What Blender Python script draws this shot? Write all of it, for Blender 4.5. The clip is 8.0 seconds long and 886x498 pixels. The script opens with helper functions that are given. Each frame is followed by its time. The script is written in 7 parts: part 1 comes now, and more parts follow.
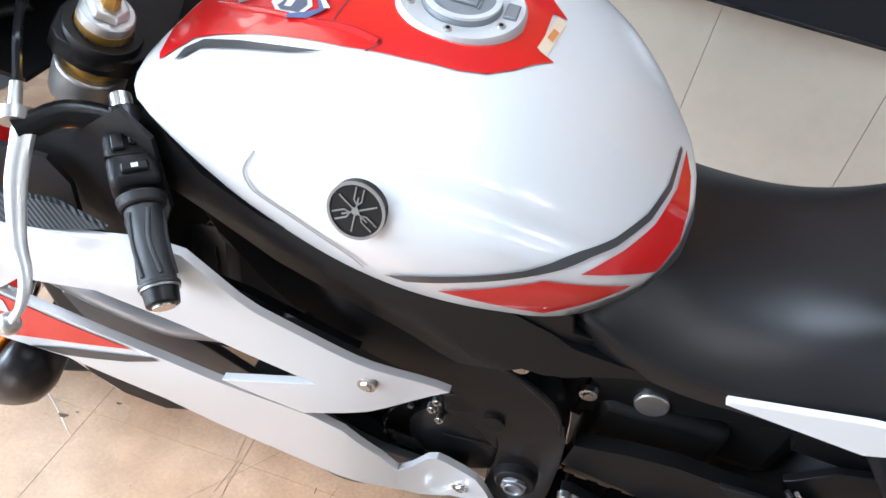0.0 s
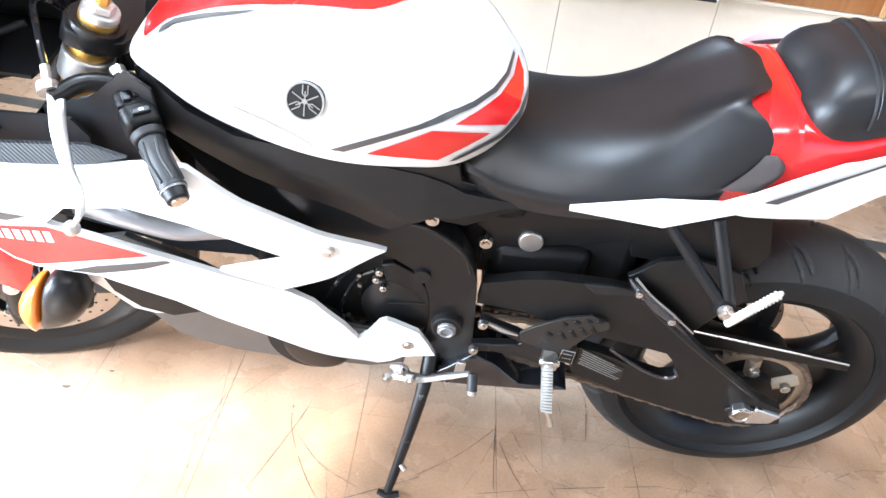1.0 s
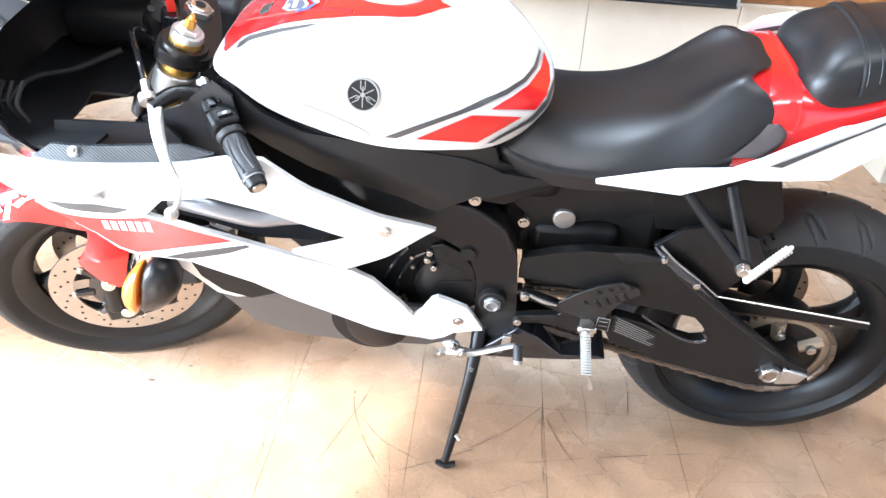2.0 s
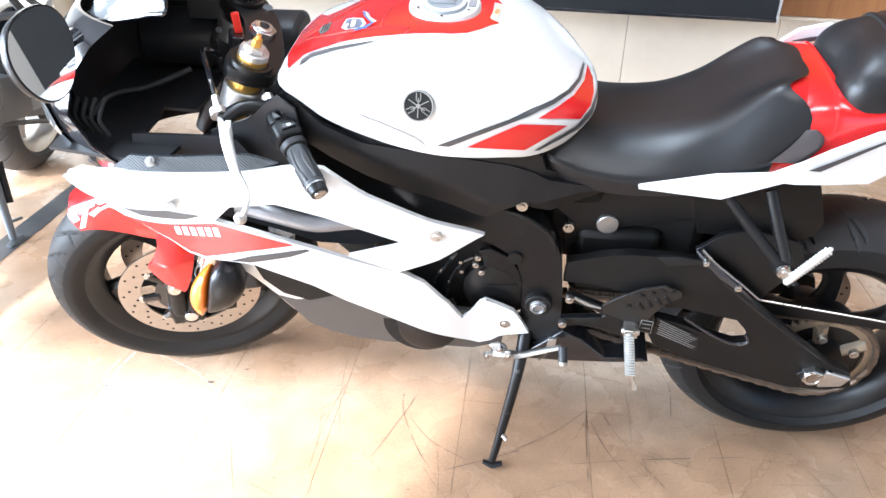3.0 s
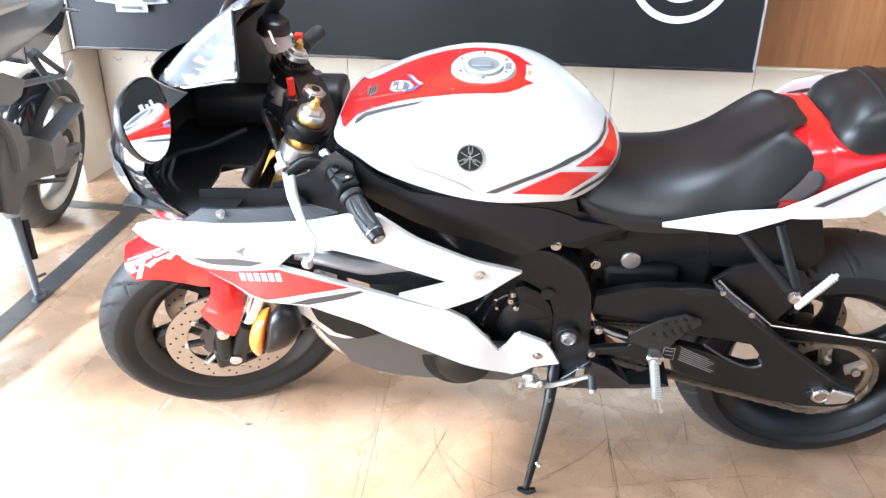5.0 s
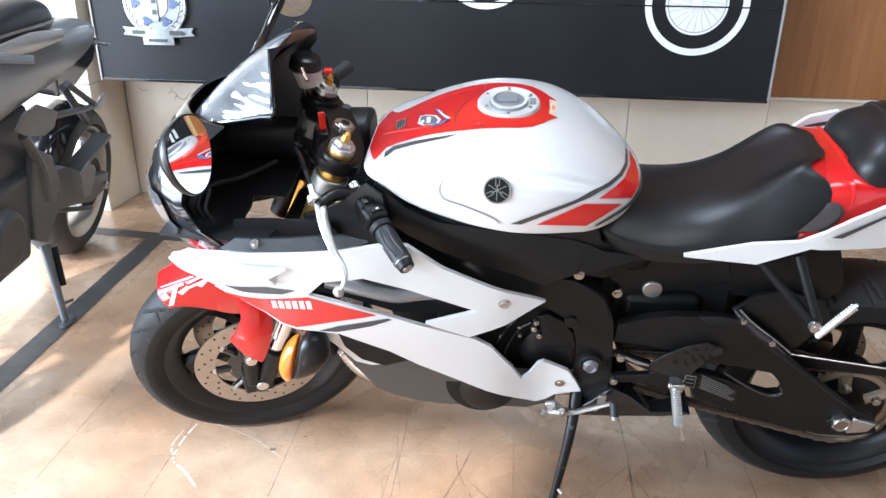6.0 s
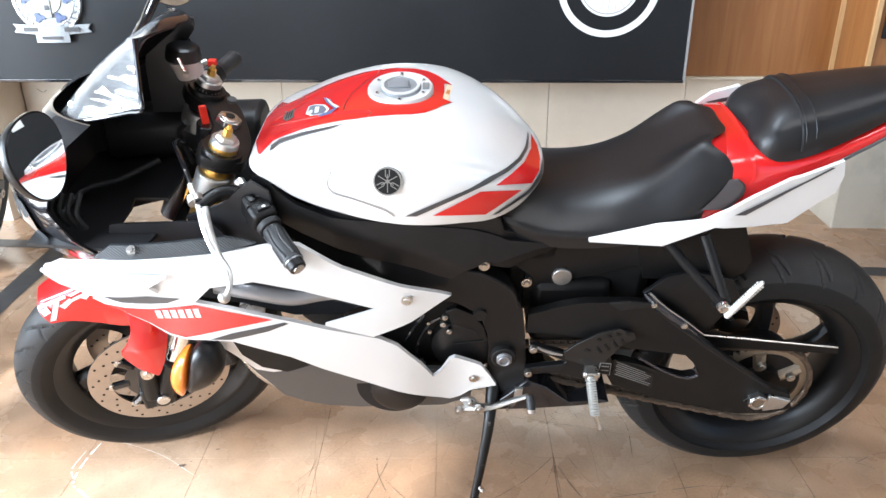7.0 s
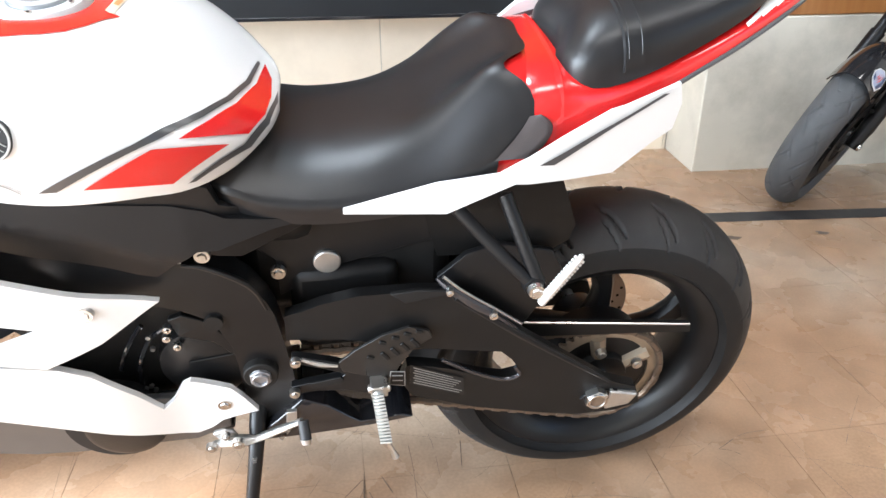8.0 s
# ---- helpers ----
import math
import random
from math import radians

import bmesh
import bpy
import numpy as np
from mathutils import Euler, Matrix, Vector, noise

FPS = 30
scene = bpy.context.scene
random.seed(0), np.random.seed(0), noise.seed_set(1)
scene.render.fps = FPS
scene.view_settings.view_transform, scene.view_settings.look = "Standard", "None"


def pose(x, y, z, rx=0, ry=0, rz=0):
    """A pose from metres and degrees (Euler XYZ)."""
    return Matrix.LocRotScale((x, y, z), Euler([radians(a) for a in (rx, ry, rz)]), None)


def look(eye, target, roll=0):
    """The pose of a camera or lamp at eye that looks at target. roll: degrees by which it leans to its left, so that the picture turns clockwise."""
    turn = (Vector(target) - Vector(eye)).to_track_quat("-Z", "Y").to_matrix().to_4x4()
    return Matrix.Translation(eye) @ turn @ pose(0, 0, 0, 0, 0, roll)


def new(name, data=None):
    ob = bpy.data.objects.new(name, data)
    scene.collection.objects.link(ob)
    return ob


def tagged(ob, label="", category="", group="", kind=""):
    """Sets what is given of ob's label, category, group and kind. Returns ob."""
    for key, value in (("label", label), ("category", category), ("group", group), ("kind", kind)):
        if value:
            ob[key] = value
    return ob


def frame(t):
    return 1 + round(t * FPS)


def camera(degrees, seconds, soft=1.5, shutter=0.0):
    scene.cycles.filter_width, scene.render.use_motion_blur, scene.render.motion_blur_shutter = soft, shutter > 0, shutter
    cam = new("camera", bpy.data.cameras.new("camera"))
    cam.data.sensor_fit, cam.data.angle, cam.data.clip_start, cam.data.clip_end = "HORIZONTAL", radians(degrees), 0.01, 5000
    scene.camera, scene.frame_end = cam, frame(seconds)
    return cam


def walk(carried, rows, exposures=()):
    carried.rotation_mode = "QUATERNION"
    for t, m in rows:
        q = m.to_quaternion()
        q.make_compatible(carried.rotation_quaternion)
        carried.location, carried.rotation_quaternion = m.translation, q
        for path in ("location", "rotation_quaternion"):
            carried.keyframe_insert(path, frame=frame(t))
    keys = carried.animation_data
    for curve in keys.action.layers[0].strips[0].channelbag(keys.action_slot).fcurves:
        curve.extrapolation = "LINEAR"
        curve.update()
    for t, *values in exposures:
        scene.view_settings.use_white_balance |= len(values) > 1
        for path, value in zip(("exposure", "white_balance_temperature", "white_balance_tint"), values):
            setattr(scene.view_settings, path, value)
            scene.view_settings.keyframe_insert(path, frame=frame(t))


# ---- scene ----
from mathutils.bvhtree import BVHTree

cam = camera(61.0, 8.0)
EXPOSURE = [(0, 0.97, 5700, 10), (0.2, 1.40, 5700, 10), (0.5, 1.70, 5750, 10), (1, 2.15, 5750, 10), (1.5, 2.25, 5750, 10), (3, 1.90, 5750, 10), (4.5, 1.96, 5780, 10), (6, 1.07, 5750, 10), (6.5, 0.69, 5900, 10), (7, 1.36, 6000, 10), (7.5, 1.90, 6150, 10), (8, 1.85, 6150, 10)]
PATH = [
    (0, (0.023, -0.876, 1.169), (-0.145, 0.749, 0.016), 14.0),
    (0.5, (0.07, -1.059, 1.184), (0.004, 0.604, 0.075), 9.9),
    (1, (0.072, -1.244, 1.196), (0.106, 0.446, 0.128), 7.9),
    (1.5, (0.083, -1.347, 1.194), (0.078, 0.364, 0.158), 5.5),
    (3, (0.065, -1.486, 1.206), (-0.127, 0.255, 0.24), 1.5),
    (3.5, (0.026, -1.519, 1.215), (-0.133, 0.232, 0.262), 1.4),
    (3.8, (-0.033, -1.605, 1.24), (-0.122, 0.179, 0.34), 1.3),
    (4, (-0.035, -1.605, 1.243), (-0.13, 0.181, 0.347), 1.2),
    (4.5, (-0.039, -1.603, 1.242), (-0.15, 0.191, 0.364), 1.0),
    (6, (-0.08, -1.65, 1.268), (-0.241, 0.181, 0.48), 0.6),
    (6.3, (-0.074, -1.650, 1.271), (-0.239, 0.187, 0.497), 0.6),
    (6.5, (-0.062, -1.648, 1.271), (-0.204, 0.19, 0.497), 0.4),
    (7, (0.003, -1.577, 1.243), (-0.012, 0.253, 0.436), -0.4),
    (7.5, (0.124, -1.427, 1.2), (0.228, 0.371, 0.33), -1.3),
    (7.6, (0.150, -1.387, 1.184), (0.309, 0.403, 0.306), -1.1),
    (7.8, (0.203, -1.299, 1.144), (0.413, 0.481, 0.256), -0.9),
    (8, (0.256, -1.205, 1.097), (0.516, 0.558, 0.19), -0.2),
]
walk(cam, [(t, look(eye, target, roll)) for t, eye, target, roll in PATH], EXPOSURE)


# ---- light ----
world = bpy.data.worlds.new("sky")
scene.world = world
world.use_nodes = True
wn = world.node_tree
sky = wn.nodes.new("ShaderNodeTexSky")
sky.sky_type, sky.sun_disc = "NISHITA", False
SUN_ELEV, SUN_AZ = 40.0, 200.4
X0, X1, Y0, YW, ZC = -6.5, 5.5, -2.9, 1.80, 3.65     # the shop's walls and ceiling
sky.sun_elevation, sky.sun_rotation = radians(SUN_ELEV), radians(SUN_AZ)
wn.nodes["Background"].inputs["Strength"].default_value = 0.10
wn.links.new(sky.outputs["Color"], wn.nodes["Background"].inputs["Color"])


def lamp(name, kind, m, energy, colour, **more):
    data = bpy.data.lights.new(name, kind)
    data.energy, data.color = energy, colour
    for key, value in more.items():
        if key == "angle":
            data.angle = value
        if key == "size":
            data.shape, data.size, data.size_y = "RECTANGLE", value[0], value[1]
    ob = new(name, data)
    ob.matrix_world = m
    return ob


# the sun stands behind the camera to its left
SUN_FROM = Vector((math.sin(radians(SUN_AZ)) * math.cos(radians(SUN_ELEV)), math.cos(radians(SUN_AZ)) * math.cos(radians(SUN_ELEV)), math.sin(radians(SUN_ELEV))))
lamp("sun", "SUN", look(SUN_FROM * 20, (0, 0, 0)), 4.2, (1.0, 0.97, 0.93), angle=radians(2.5))
# area lamps stand in for daylight of the shop front and an added side opening
lamp("shop_front_daylight", "AREA", look((-4.1, -2.75, 1.7), (-0.8, 0.6, 0.6)), 150, (0.86, 0.94, 1.0), size=(4.2, 2.6))
lamp("added_side_daylight", "AREA", look((X0 + 0.05, -1.15, 1.45), (0.0, -0.75, 0.75)), 420, (0.86, 0.94, 1.0), size=(3.3, 2.7))


# ---- materials ----
def mat(name, colour, rough=0.5, metal=0.0, vary=0.06, scale=30.0, bump=0.0, bscale=200.0, coat=0.0, dirt=None, dirt_scale=3.0, dirt_amount=0.4, bdist=0.002, alpha=1.0, trans=0.0, random_tint=0.0, spec=0.5, world_size=False):
    m = bpy.data.materials.new(name)
    m.use_nodes = True
    nt = m.node_tree
    b = nt.nodes["Principled BSDF"]
    b.inputs["Roughness"].default_value, b.inputs["Metallic"].default_value = rough, metal
    b.inputs["Coat Weight"].default_value, b.inputs["Coat Roughness"].default_value = coat, 0.04
    b.inputs["Specular IOR Level"].default_value = spec
    b.inputs["Alpha"].default_value, b.inputs["Transmission Weight"].default_value = alpha, trans
    where = nt.nodes.new("ShaderNodeNewGeometry").outputs["Position"] if world_size else nt.nodes.new("ShaderNodeTexCoord").outputs["Object"]
    n1 = nt.nodes.new("ShaderNodeTexNoise")
    n1.inputs["Scale"].default_value, n1.inputs["Detail"].default_value = scale, 6
    nt.links.new(where, n1.inputs["Vector"])
    mix = nt.nodes.new("ShaderNodeMix")
    mix.data_type = "RGBA"
    mix.inputs["A"].default_value = (*[max(0, c * (1 - vary)) for c in colour], 1)
    mix.inputs["B"].default_value = (*[min(1, c * (1 + vary)) for c in colour], 1)
    nt.links.new(n1.outputs["Fac"], mix.inputs["Factor"])
    last = mix.outputs["Result"]
    if dirt:
        n2 = nt.nodes.new("ShaderNodeTexNoise")
        n2.inputs["Scale"].default_value, n2.inputs["Detail"].default_value, n2.inputs["Roughness"].default_value = dirt_scale, 8, 0.65
        nt.links.new(where, n2.inputs["Vector"])
        ramp = nt.nodes.new("ShaderNodeMapRange")
        ramp.inputs["From Min"].default_value, ramp.inputs["From Max"].default_value = 0.45, 0.75
        ramp.inputs["To Max"].default_value = dirt_amount
        nt.links.new(n2.outputs["Fac"], ramp.inputs["Value"])
        mix2 = nt.nodes.new("ShaderNodeMix")
        mix2.data_type = "RGBA"
        mix2.inputs["B"].default_value = (*dirt, 1)
        nt.links.new(ramp.outputs["Result"], mix2.inputs["Factor"])
        nt.links.new(last, mix2.inputs["A"])
        last = mix2.outputs["Result"]
    if random_tint:
        info = nt.nodes.new("ShaderNodeObjectInfo")
        hsv = nt.nodes.new("ShaderNodeHueSaturation")
        mr = nt.nodes.new("ShaderNodeMapRange")
        mr.inputs["To Min"].default_value, mr.inputs["To Max"].default_value = 1 - random_tint, 1 + random_tint
        nt.links.new(info.outputs["Random"], mr.inputs["Value"])
        nt.links.new(mr.outputs["Result"], hsv.inputs["Value"])
        nt.links.new(last, hsv.inputs["Color"])
        last = hsv.outputs["Color"]
    nt.links.new(last, b.inputs["Base Color"])
    r2 = nt.nodes.new("ShaderNodeMapRange")
    r2.inputs["To Min"].default_value, r2.inputs["To Max"].default_value = max(0.0, rough * 0.8), min(1.0, rough * 1.2)
    nt.links.new(n1.outputs["Fac"], r2.inputs["Value"])
    nt.links.new(r2.outputs["Result"], b.inputs["Roughness"])
    if bump:
        n3 = nt.nodes.new("ShaderNodeTexNoise")
        n3.inputs["Scale"].default_value, n3.inputs["Detail"].default_value = bscale, 4
        nt.links.new(where, n3.inputs["Vector"])
        bp = nt.nodes.new("ShaderNodeBump")
        bp.inputs["Strength"].default_value, bp.inputs["Distance"].default_value = bump, bdist
        nt.links.new(n3.outputs["Fac"], bp.inputs["Height"])
        nt.links.new(bp.outputs["Normal"], b.inputs["Normal"])
    return m


def ribbed(m, scale, direction="X", strength=0.6, distance=0.002, stretch=(1, 1, 1)):
    """Adds a fine woven or ribbed relief to a material."""
    nt = m.node_tree
    geo = nt.nodes.new("ShaderNodeTexCoord")
    w = nt.nodes.new("ShaderNodeTexWave")
    w.bands_direction = direction
    w.inputs["Scale"].default_value = scale
    nt.links.new(geo.outputs["Object"], w.inputs["Vector"])
    bp = nt.nodes.new("ShaderNodeBump")
    bp.inputs["Strength"].default_value, bp.inputs["Distance"].default_value = strength, distance
    nt.links.new(w.outputs["Fac"], bp.inputs["Height"])
    nt.links.new(bp.outputs["Normal"], nt.nodes["Principled BSDF"].inputs["Normal"])
    return m


def wood_mat(name, a, b2):
    m = bpy.data.materials.new(name)
    m.use_nodes = True
    nt = m.node_tree
    p = nt.nodes["Principled BSDF"]
    p.inputs["Roughness"].default_value = 0.35
    tc = nt.nodes.new("ShaderNodeTexCoord")
    mp = nt.nodes.new("ShaderNodeMapping")
    mp.inputs["Scale"].default_value = (14, 14, 0.9)
    n = nt.nodes.new("ShaderNodeTexNoise")
    n.inputs["Scale"].default_value, n.inputs["Detail"].default_value, n.inputs["Distortion"].default_value = 2.2, 8, 0.6
    mix = nt.nodes.new("ShaderNodeMix")
    mix.data_type = "RGBA"
    mix.inputs["A"].default_value, mix.inputs["B"].default_value = (*a, 1), (*b2, 1)
    mr = nt.nodes.new("ShaderNodeMapRange")
    mr.inputs["From Min"].default_value, mr.inputs["From Max"].default_value = 0.3, 0.7
    nt.links.new(tc.outputs["Object"], mp.inputs["Vector"])
    nt.links.new(mp.outputs["Vector"], n.inputs["Vector"])
    nt.links.new(n.outputs["Fac"], mr.inputs["Value"])
    nt.links.new(mr.outputs["Result"], mix.inputs["Factor"])
    nt.links.new(mix.outputs["Result"], p.inputs["Base Color"])
    return m


WHITE = mat("white_paint", (0.71, 0.71, 0.705), 0.22, coat=0.6, vary=0.02, scale=6)
RED = mat("red_paint", (0.62, 0.012, 0.012), 0.22, coat=0.6, vary=0.05, scale=6)
GREYSTRIPE = mat("dark_grey_stripe", (0.06, 0.06, 0.062), 0.3, vary=0.05)
GLOSSBLACK = mat("gloss_black_plastic", (0.012, 0.012, 0.014), 0.12, coat=0.5, vary=0.2, scale=15)
MATTBLACK = mat("matt_black_metal", (0.0066, 0.0065, 0.0066), 0.40, spec=0.23, vary=0.15, bump=0.15, bscale=900, dirt=(0.035, 0.031, 0.027), dirt_scale=9, dirt_amount=0.12)
SATINBLACK = mat("satin_black_frame", (0.0072, 0.0072, 0.0077), 0.31, spec=0.28, vary=0.12, bump=0.1, bscale=700, dirt=(0.035, 0.031, 0.028), dirt_scale=7, dirt_amount=0.10)
PLASTIC = mat("textured_black_plastic", (0.0072, 0.0073, 0.0080), 0.38, spec=0.27, vary=0.15, bump=0.25, bscale=1200)
DARKHOLE = mat("dark_engine_metal", (0.007, 0.0068, 0.0066), 0.55, spec=0.25, vary=0.3, scale=40, dirt=(0.03, 0.027, 0.025), dirt_scale=14, dirt_amount=0.3)
RUBBER = mat("tyre_rubber", (0.0105, 0.010, 0.0098), 0.58, spec=0.22, vary=0.15, scale=25, bump=0.2, bscale=500, dirt=(0.05, 0.048, 0.046), dirt_scale=6, dirt_amount=0.12)
# paler than the tyre rubber, for wear and for daylight on the tread
TREAD = mat("worn_lit_tread_rubber", (0.020, 0.0195, 0.0195), 0.55, spec=0.33, vary=0.2, scale=25, bump=0.2, bscale=500, dirt=(0.075, 0.073, 0.07), dirt_scale=6, dirt_amount=0.3)
GRIPRUBBER = mat("grip_rubber", (0.016, 0.0165, 0.018), 0.5, bump=0.25, bscale=900)
VINYL = mat("black_seat_vinyl", (0.0085, 0.0085, 0.0095), 0.37, spec=0.42, vary=0.2, scale=12, bump=0.10, bscale=900)
STEEL = mat("bright_steel", (0.62, 0.61, 0.59), 0.28, metal=1.0, vary=0.08, dirt=(0.25, 0.22, 0.19), dirt_scale=30, dirt_amount=0.35)
ALU = mat("cast_aluminium", (0.56, 0.55, 0.53), 0.38, metal=0.9, vary=0.08, bump=0.1, bscale=600, dirt=(0.2, 0.18, 0.16), dirt_scale=25, dirt_amount=0.3)
CHROME = mat("chrome", (0.78, 0.78, 0.78), 0.12, metal=1.0, vary=0.04)
GOLD = mat("gold_anodised", (0.72, 0.42, 0.10), 0.3, metal=0.9, vary=0.06)
DISCSTEEL = mat("brake_disc_steel", (0.42, 0.36, 0.31), 0.35, metal=0.85, vary=0.12, scale=60)
ORANGE = mat("orange_lens", (0.85, 0.22, 0.02), 0.12, coat=0.6, vary=0.08)
CHAINMAT = mat("oily_chain_steel", (0.16, 0.12, 0.09), 0.45, metal=0.7, vary=0.3, scale=80)
SMOKE = mat("smoked_screen", (0.010, 0.010, 0.012), 0.10, coat=0.25, vary=0.05, spec=0.3)
MIRROR = mat("mirror_glass", (0.9, 0.9, 0.9), 0.01, metal=1.0, vary=0.0)
CARBON = ribbed(mat("carbon_look_trim", (0.020, 0.024, 0.028), 0.34, coat=0.15), 95, "DIAGONAL", 0.5, 0.002)
CLEAR = mat("clear_lens", (0.22, 0.23, 0.24), 0.06, metal=0.5, vary=0.4, scale=22)
SCREENSHEEN = mat("painted_screen_sheen", (0.40, 0.42, 0.44), 0.07, metal=0.4, vary=0.6, scale=14, bump=0.6, bscale=16, bdist=0.010, coat=0.4, alpha=0.5)
for node in SCREENSHEEN.node_tree.nodes:      # painted reflection streaks that run along the pane
    if node.type == "TEX_NOISE":
        node.inputs["Detail"].default_value = 1.0
        stretch = SCREENSHEEN.node_tree.nodes.new("ShaderNodeMapping")
        stretch.inputs["Rotation"].default_value, stretch.inputs["Scale"].default_value = (0, radians(-52), 0), (0.5, 1.0, 3.0)
        source = node.inputs["Vector"].links[0].from_socket
        SCREENSHEEN.node_tree.links.new(source, stretch.inputs["Vector"])
        SCREENSHEEN.node_tree.links.new(stretch.outputs["Vector"], node.inputs["Vector"])
VENTTUBE = mat("grey_tube_metal", (0.25, 0.25, 0.26), 0.34, metal=0.6)
REDPLASTIC = mat("red_plastic", (0.7, 0.03, 0.015), 0.35)
BLUE = mat("blue_print", (0.07, 0.10, 0.20), 0.35)
WHITEPRINT = mat("white_print", (0.75, 0.75, 0.74), 0.4)
CREAMTILE = mat("cream_wall_tile", (0.70, 0.61, 0.49), 0.32, vary=0.05, scale=5, dirt=(0.42, 0.36, 0.28), dirt_scale=2.5, dirt_amount=0.45, random_tint=0.04, world_size=True)
PILLARTILE = mat("grey_beige_stone_panel", (0.50, 0.465, 0.395), 0.4, vary=0.12, scale=7, dirt=(0.20, 0.18, 0.15), dirt_scale=3.0, dirt_amount=0.6)
GROUT = mat("grout", (0.29, 0.222, 0.163), 0.85, vary=0.15)


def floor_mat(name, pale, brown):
    """Worn polished floor tile: brown zones for warm indirect light, a soft mottle and fine grain."""
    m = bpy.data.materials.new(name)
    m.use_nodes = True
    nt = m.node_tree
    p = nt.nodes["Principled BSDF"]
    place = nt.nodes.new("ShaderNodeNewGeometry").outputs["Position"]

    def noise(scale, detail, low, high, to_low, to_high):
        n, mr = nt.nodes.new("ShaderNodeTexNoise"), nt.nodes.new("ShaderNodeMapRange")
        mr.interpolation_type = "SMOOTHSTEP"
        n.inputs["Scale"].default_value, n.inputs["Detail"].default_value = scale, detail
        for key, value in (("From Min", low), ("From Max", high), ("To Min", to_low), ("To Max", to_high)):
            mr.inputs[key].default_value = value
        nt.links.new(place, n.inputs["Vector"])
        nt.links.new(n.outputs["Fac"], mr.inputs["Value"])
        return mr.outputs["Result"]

    # broad brown in the tile colour stands in for warm indirect light
    warm_tint = nt.nodes.new("ShaderNodeMix")
    warm_tint.data_type = "RGBA"
    warm_tint.inputs["A"].default_value, warm_tint.inputs["B"].default_value = (*pale, 1), (*brown, 1)
    nt.links.new(noise(1.15, 3, 0.31, 0.58, 0.0, 1.0), warm_tint.inputs["Factor"])
    last = warm_tint.outputs["Result"]
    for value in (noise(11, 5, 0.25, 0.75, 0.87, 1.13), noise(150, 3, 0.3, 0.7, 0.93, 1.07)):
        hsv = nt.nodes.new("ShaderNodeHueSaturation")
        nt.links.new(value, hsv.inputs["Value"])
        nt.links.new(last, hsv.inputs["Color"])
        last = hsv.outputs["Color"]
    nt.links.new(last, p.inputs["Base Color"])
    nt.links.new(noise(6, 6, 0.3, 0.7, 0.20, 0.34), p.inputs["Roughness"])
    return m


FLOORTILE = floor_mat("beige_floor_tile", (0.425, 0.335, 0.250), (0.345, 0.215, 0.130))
TAPE = mat("black_floor_tape", (0.03, 0.03, 0.032), 0.5, vary=0.3, scale=20, dirt=(0.12, 0.11, 0.10), dirt_scale=8, dirt_amount=0.5)
SCUFF = mat("black_scuff", (0.085, 0.062, 0.048), 0.7, vary=0.4, scale=14)
POSTERBLACK = mat("black_banner_vinyl", (0.011, 0.012, 0.0135), 0.45, spec=0.22, vary=0.2, scale=4, bump=0.25, bscale=7, dirt=(0.020, 0.022, 0.025), dirt_scale=1.5, dirt_amount=0.4)
WOOD = wood_mat("wood_veneer_panel", (0.23, 0.088, 0.024), (0.32, 0.138, 0.044))
WOODTRIM = wood_mat("pale_wood_trim", (0.46, 0.27, 0.11), (0.55, 0.35, 0.17))
# out-of-view walls and ceiling are darkened to keep reflections on black parts dim
WALLPAINT = mat("grey_wall_paint", (0.36, 0.35, 0.33), 0.7, vary=0.03, dirt=(0.28, 0.27, 0.25), dirt_scale=1.5, dirt_amount=0.3)
CEILINGPAINT = mat("dim_bounce_ceiling", (0.10, 0.10, 0.10), 0.8, vary=0.05)
PAVING = mat("outdoor_paving", (0.36, 0.33, 0.29), 0.8, vary=0.15, scale=3)
# this grey is lifted to stand in for haze over the bike
GREYPAINT = mat("dark_grey_bike_paint", (0.26, 0.28, 0.30), 0.32, vary=0.06, coat=0.3)
GREYRIM = mat("silver_rim", (0.55, 0.53, 0.50), 0.3, metal=0.8, vary=0.05)


# ---- mesh helpers ----
def part(name, bm, material, parent, label="", bevel=0.0, m=None, sharp=38, segs=2):
    """Links a bmesh as one mesh object under a thing or a part."""
    if m is not None:
        bmesh.ops.transform(bm, matrix=m, verts=bm.verts[:])
    bmesh.ops.recalc_face_normals(bm, faces=bm.faces[:])
    for f in bm.faces:
        f.smooth = True
    for e in bm.edges:
        if len(e.link_faces) == 2 and e.calc_face_angle(0) > radians(sharp):
            e.smooth = False
    me = bpy.data.meshes.new(name)
    bm.to_mesh(me)
    bm.free()
    me.materials.append(material)
    ob = new(name, me)
    if parent is not None:
        ob.parent = parent
    if bevel:
        mod = ob.modifiers.new("edge", "BEVEL")
        mod.width, mod.segments, mod.limit_method, mod.angle_limit = bevel, segs, "ANGLE", radians(40)
        mod.harden_normals = False
    if label:
        tagged(ob, label)
    return ob


def merge(*bms):
    out = bms[0]
    for b in bms[1:]:
        me = bpy.data.meshes.new("tmp")
        b.to_mesh(me)
        b.free()
        out.from_mesh(me)
        bpy.data.meshes.remove(me)
    return out


def block(x0, x1, y0, y1, z0, z1):
    bm = bmesh.new()
    bmesh.ops.create_cube(bm, size=1)
    for v in bm.verts:
        v.co = ((x0 + x1) / 2 + v.co.x * (x1 - x0), (y0 + y1) / 2 + v.co.y * (y1 - y0), (z0 + z1) / 2 + v.co.z * (z1 - z0))
    return bm


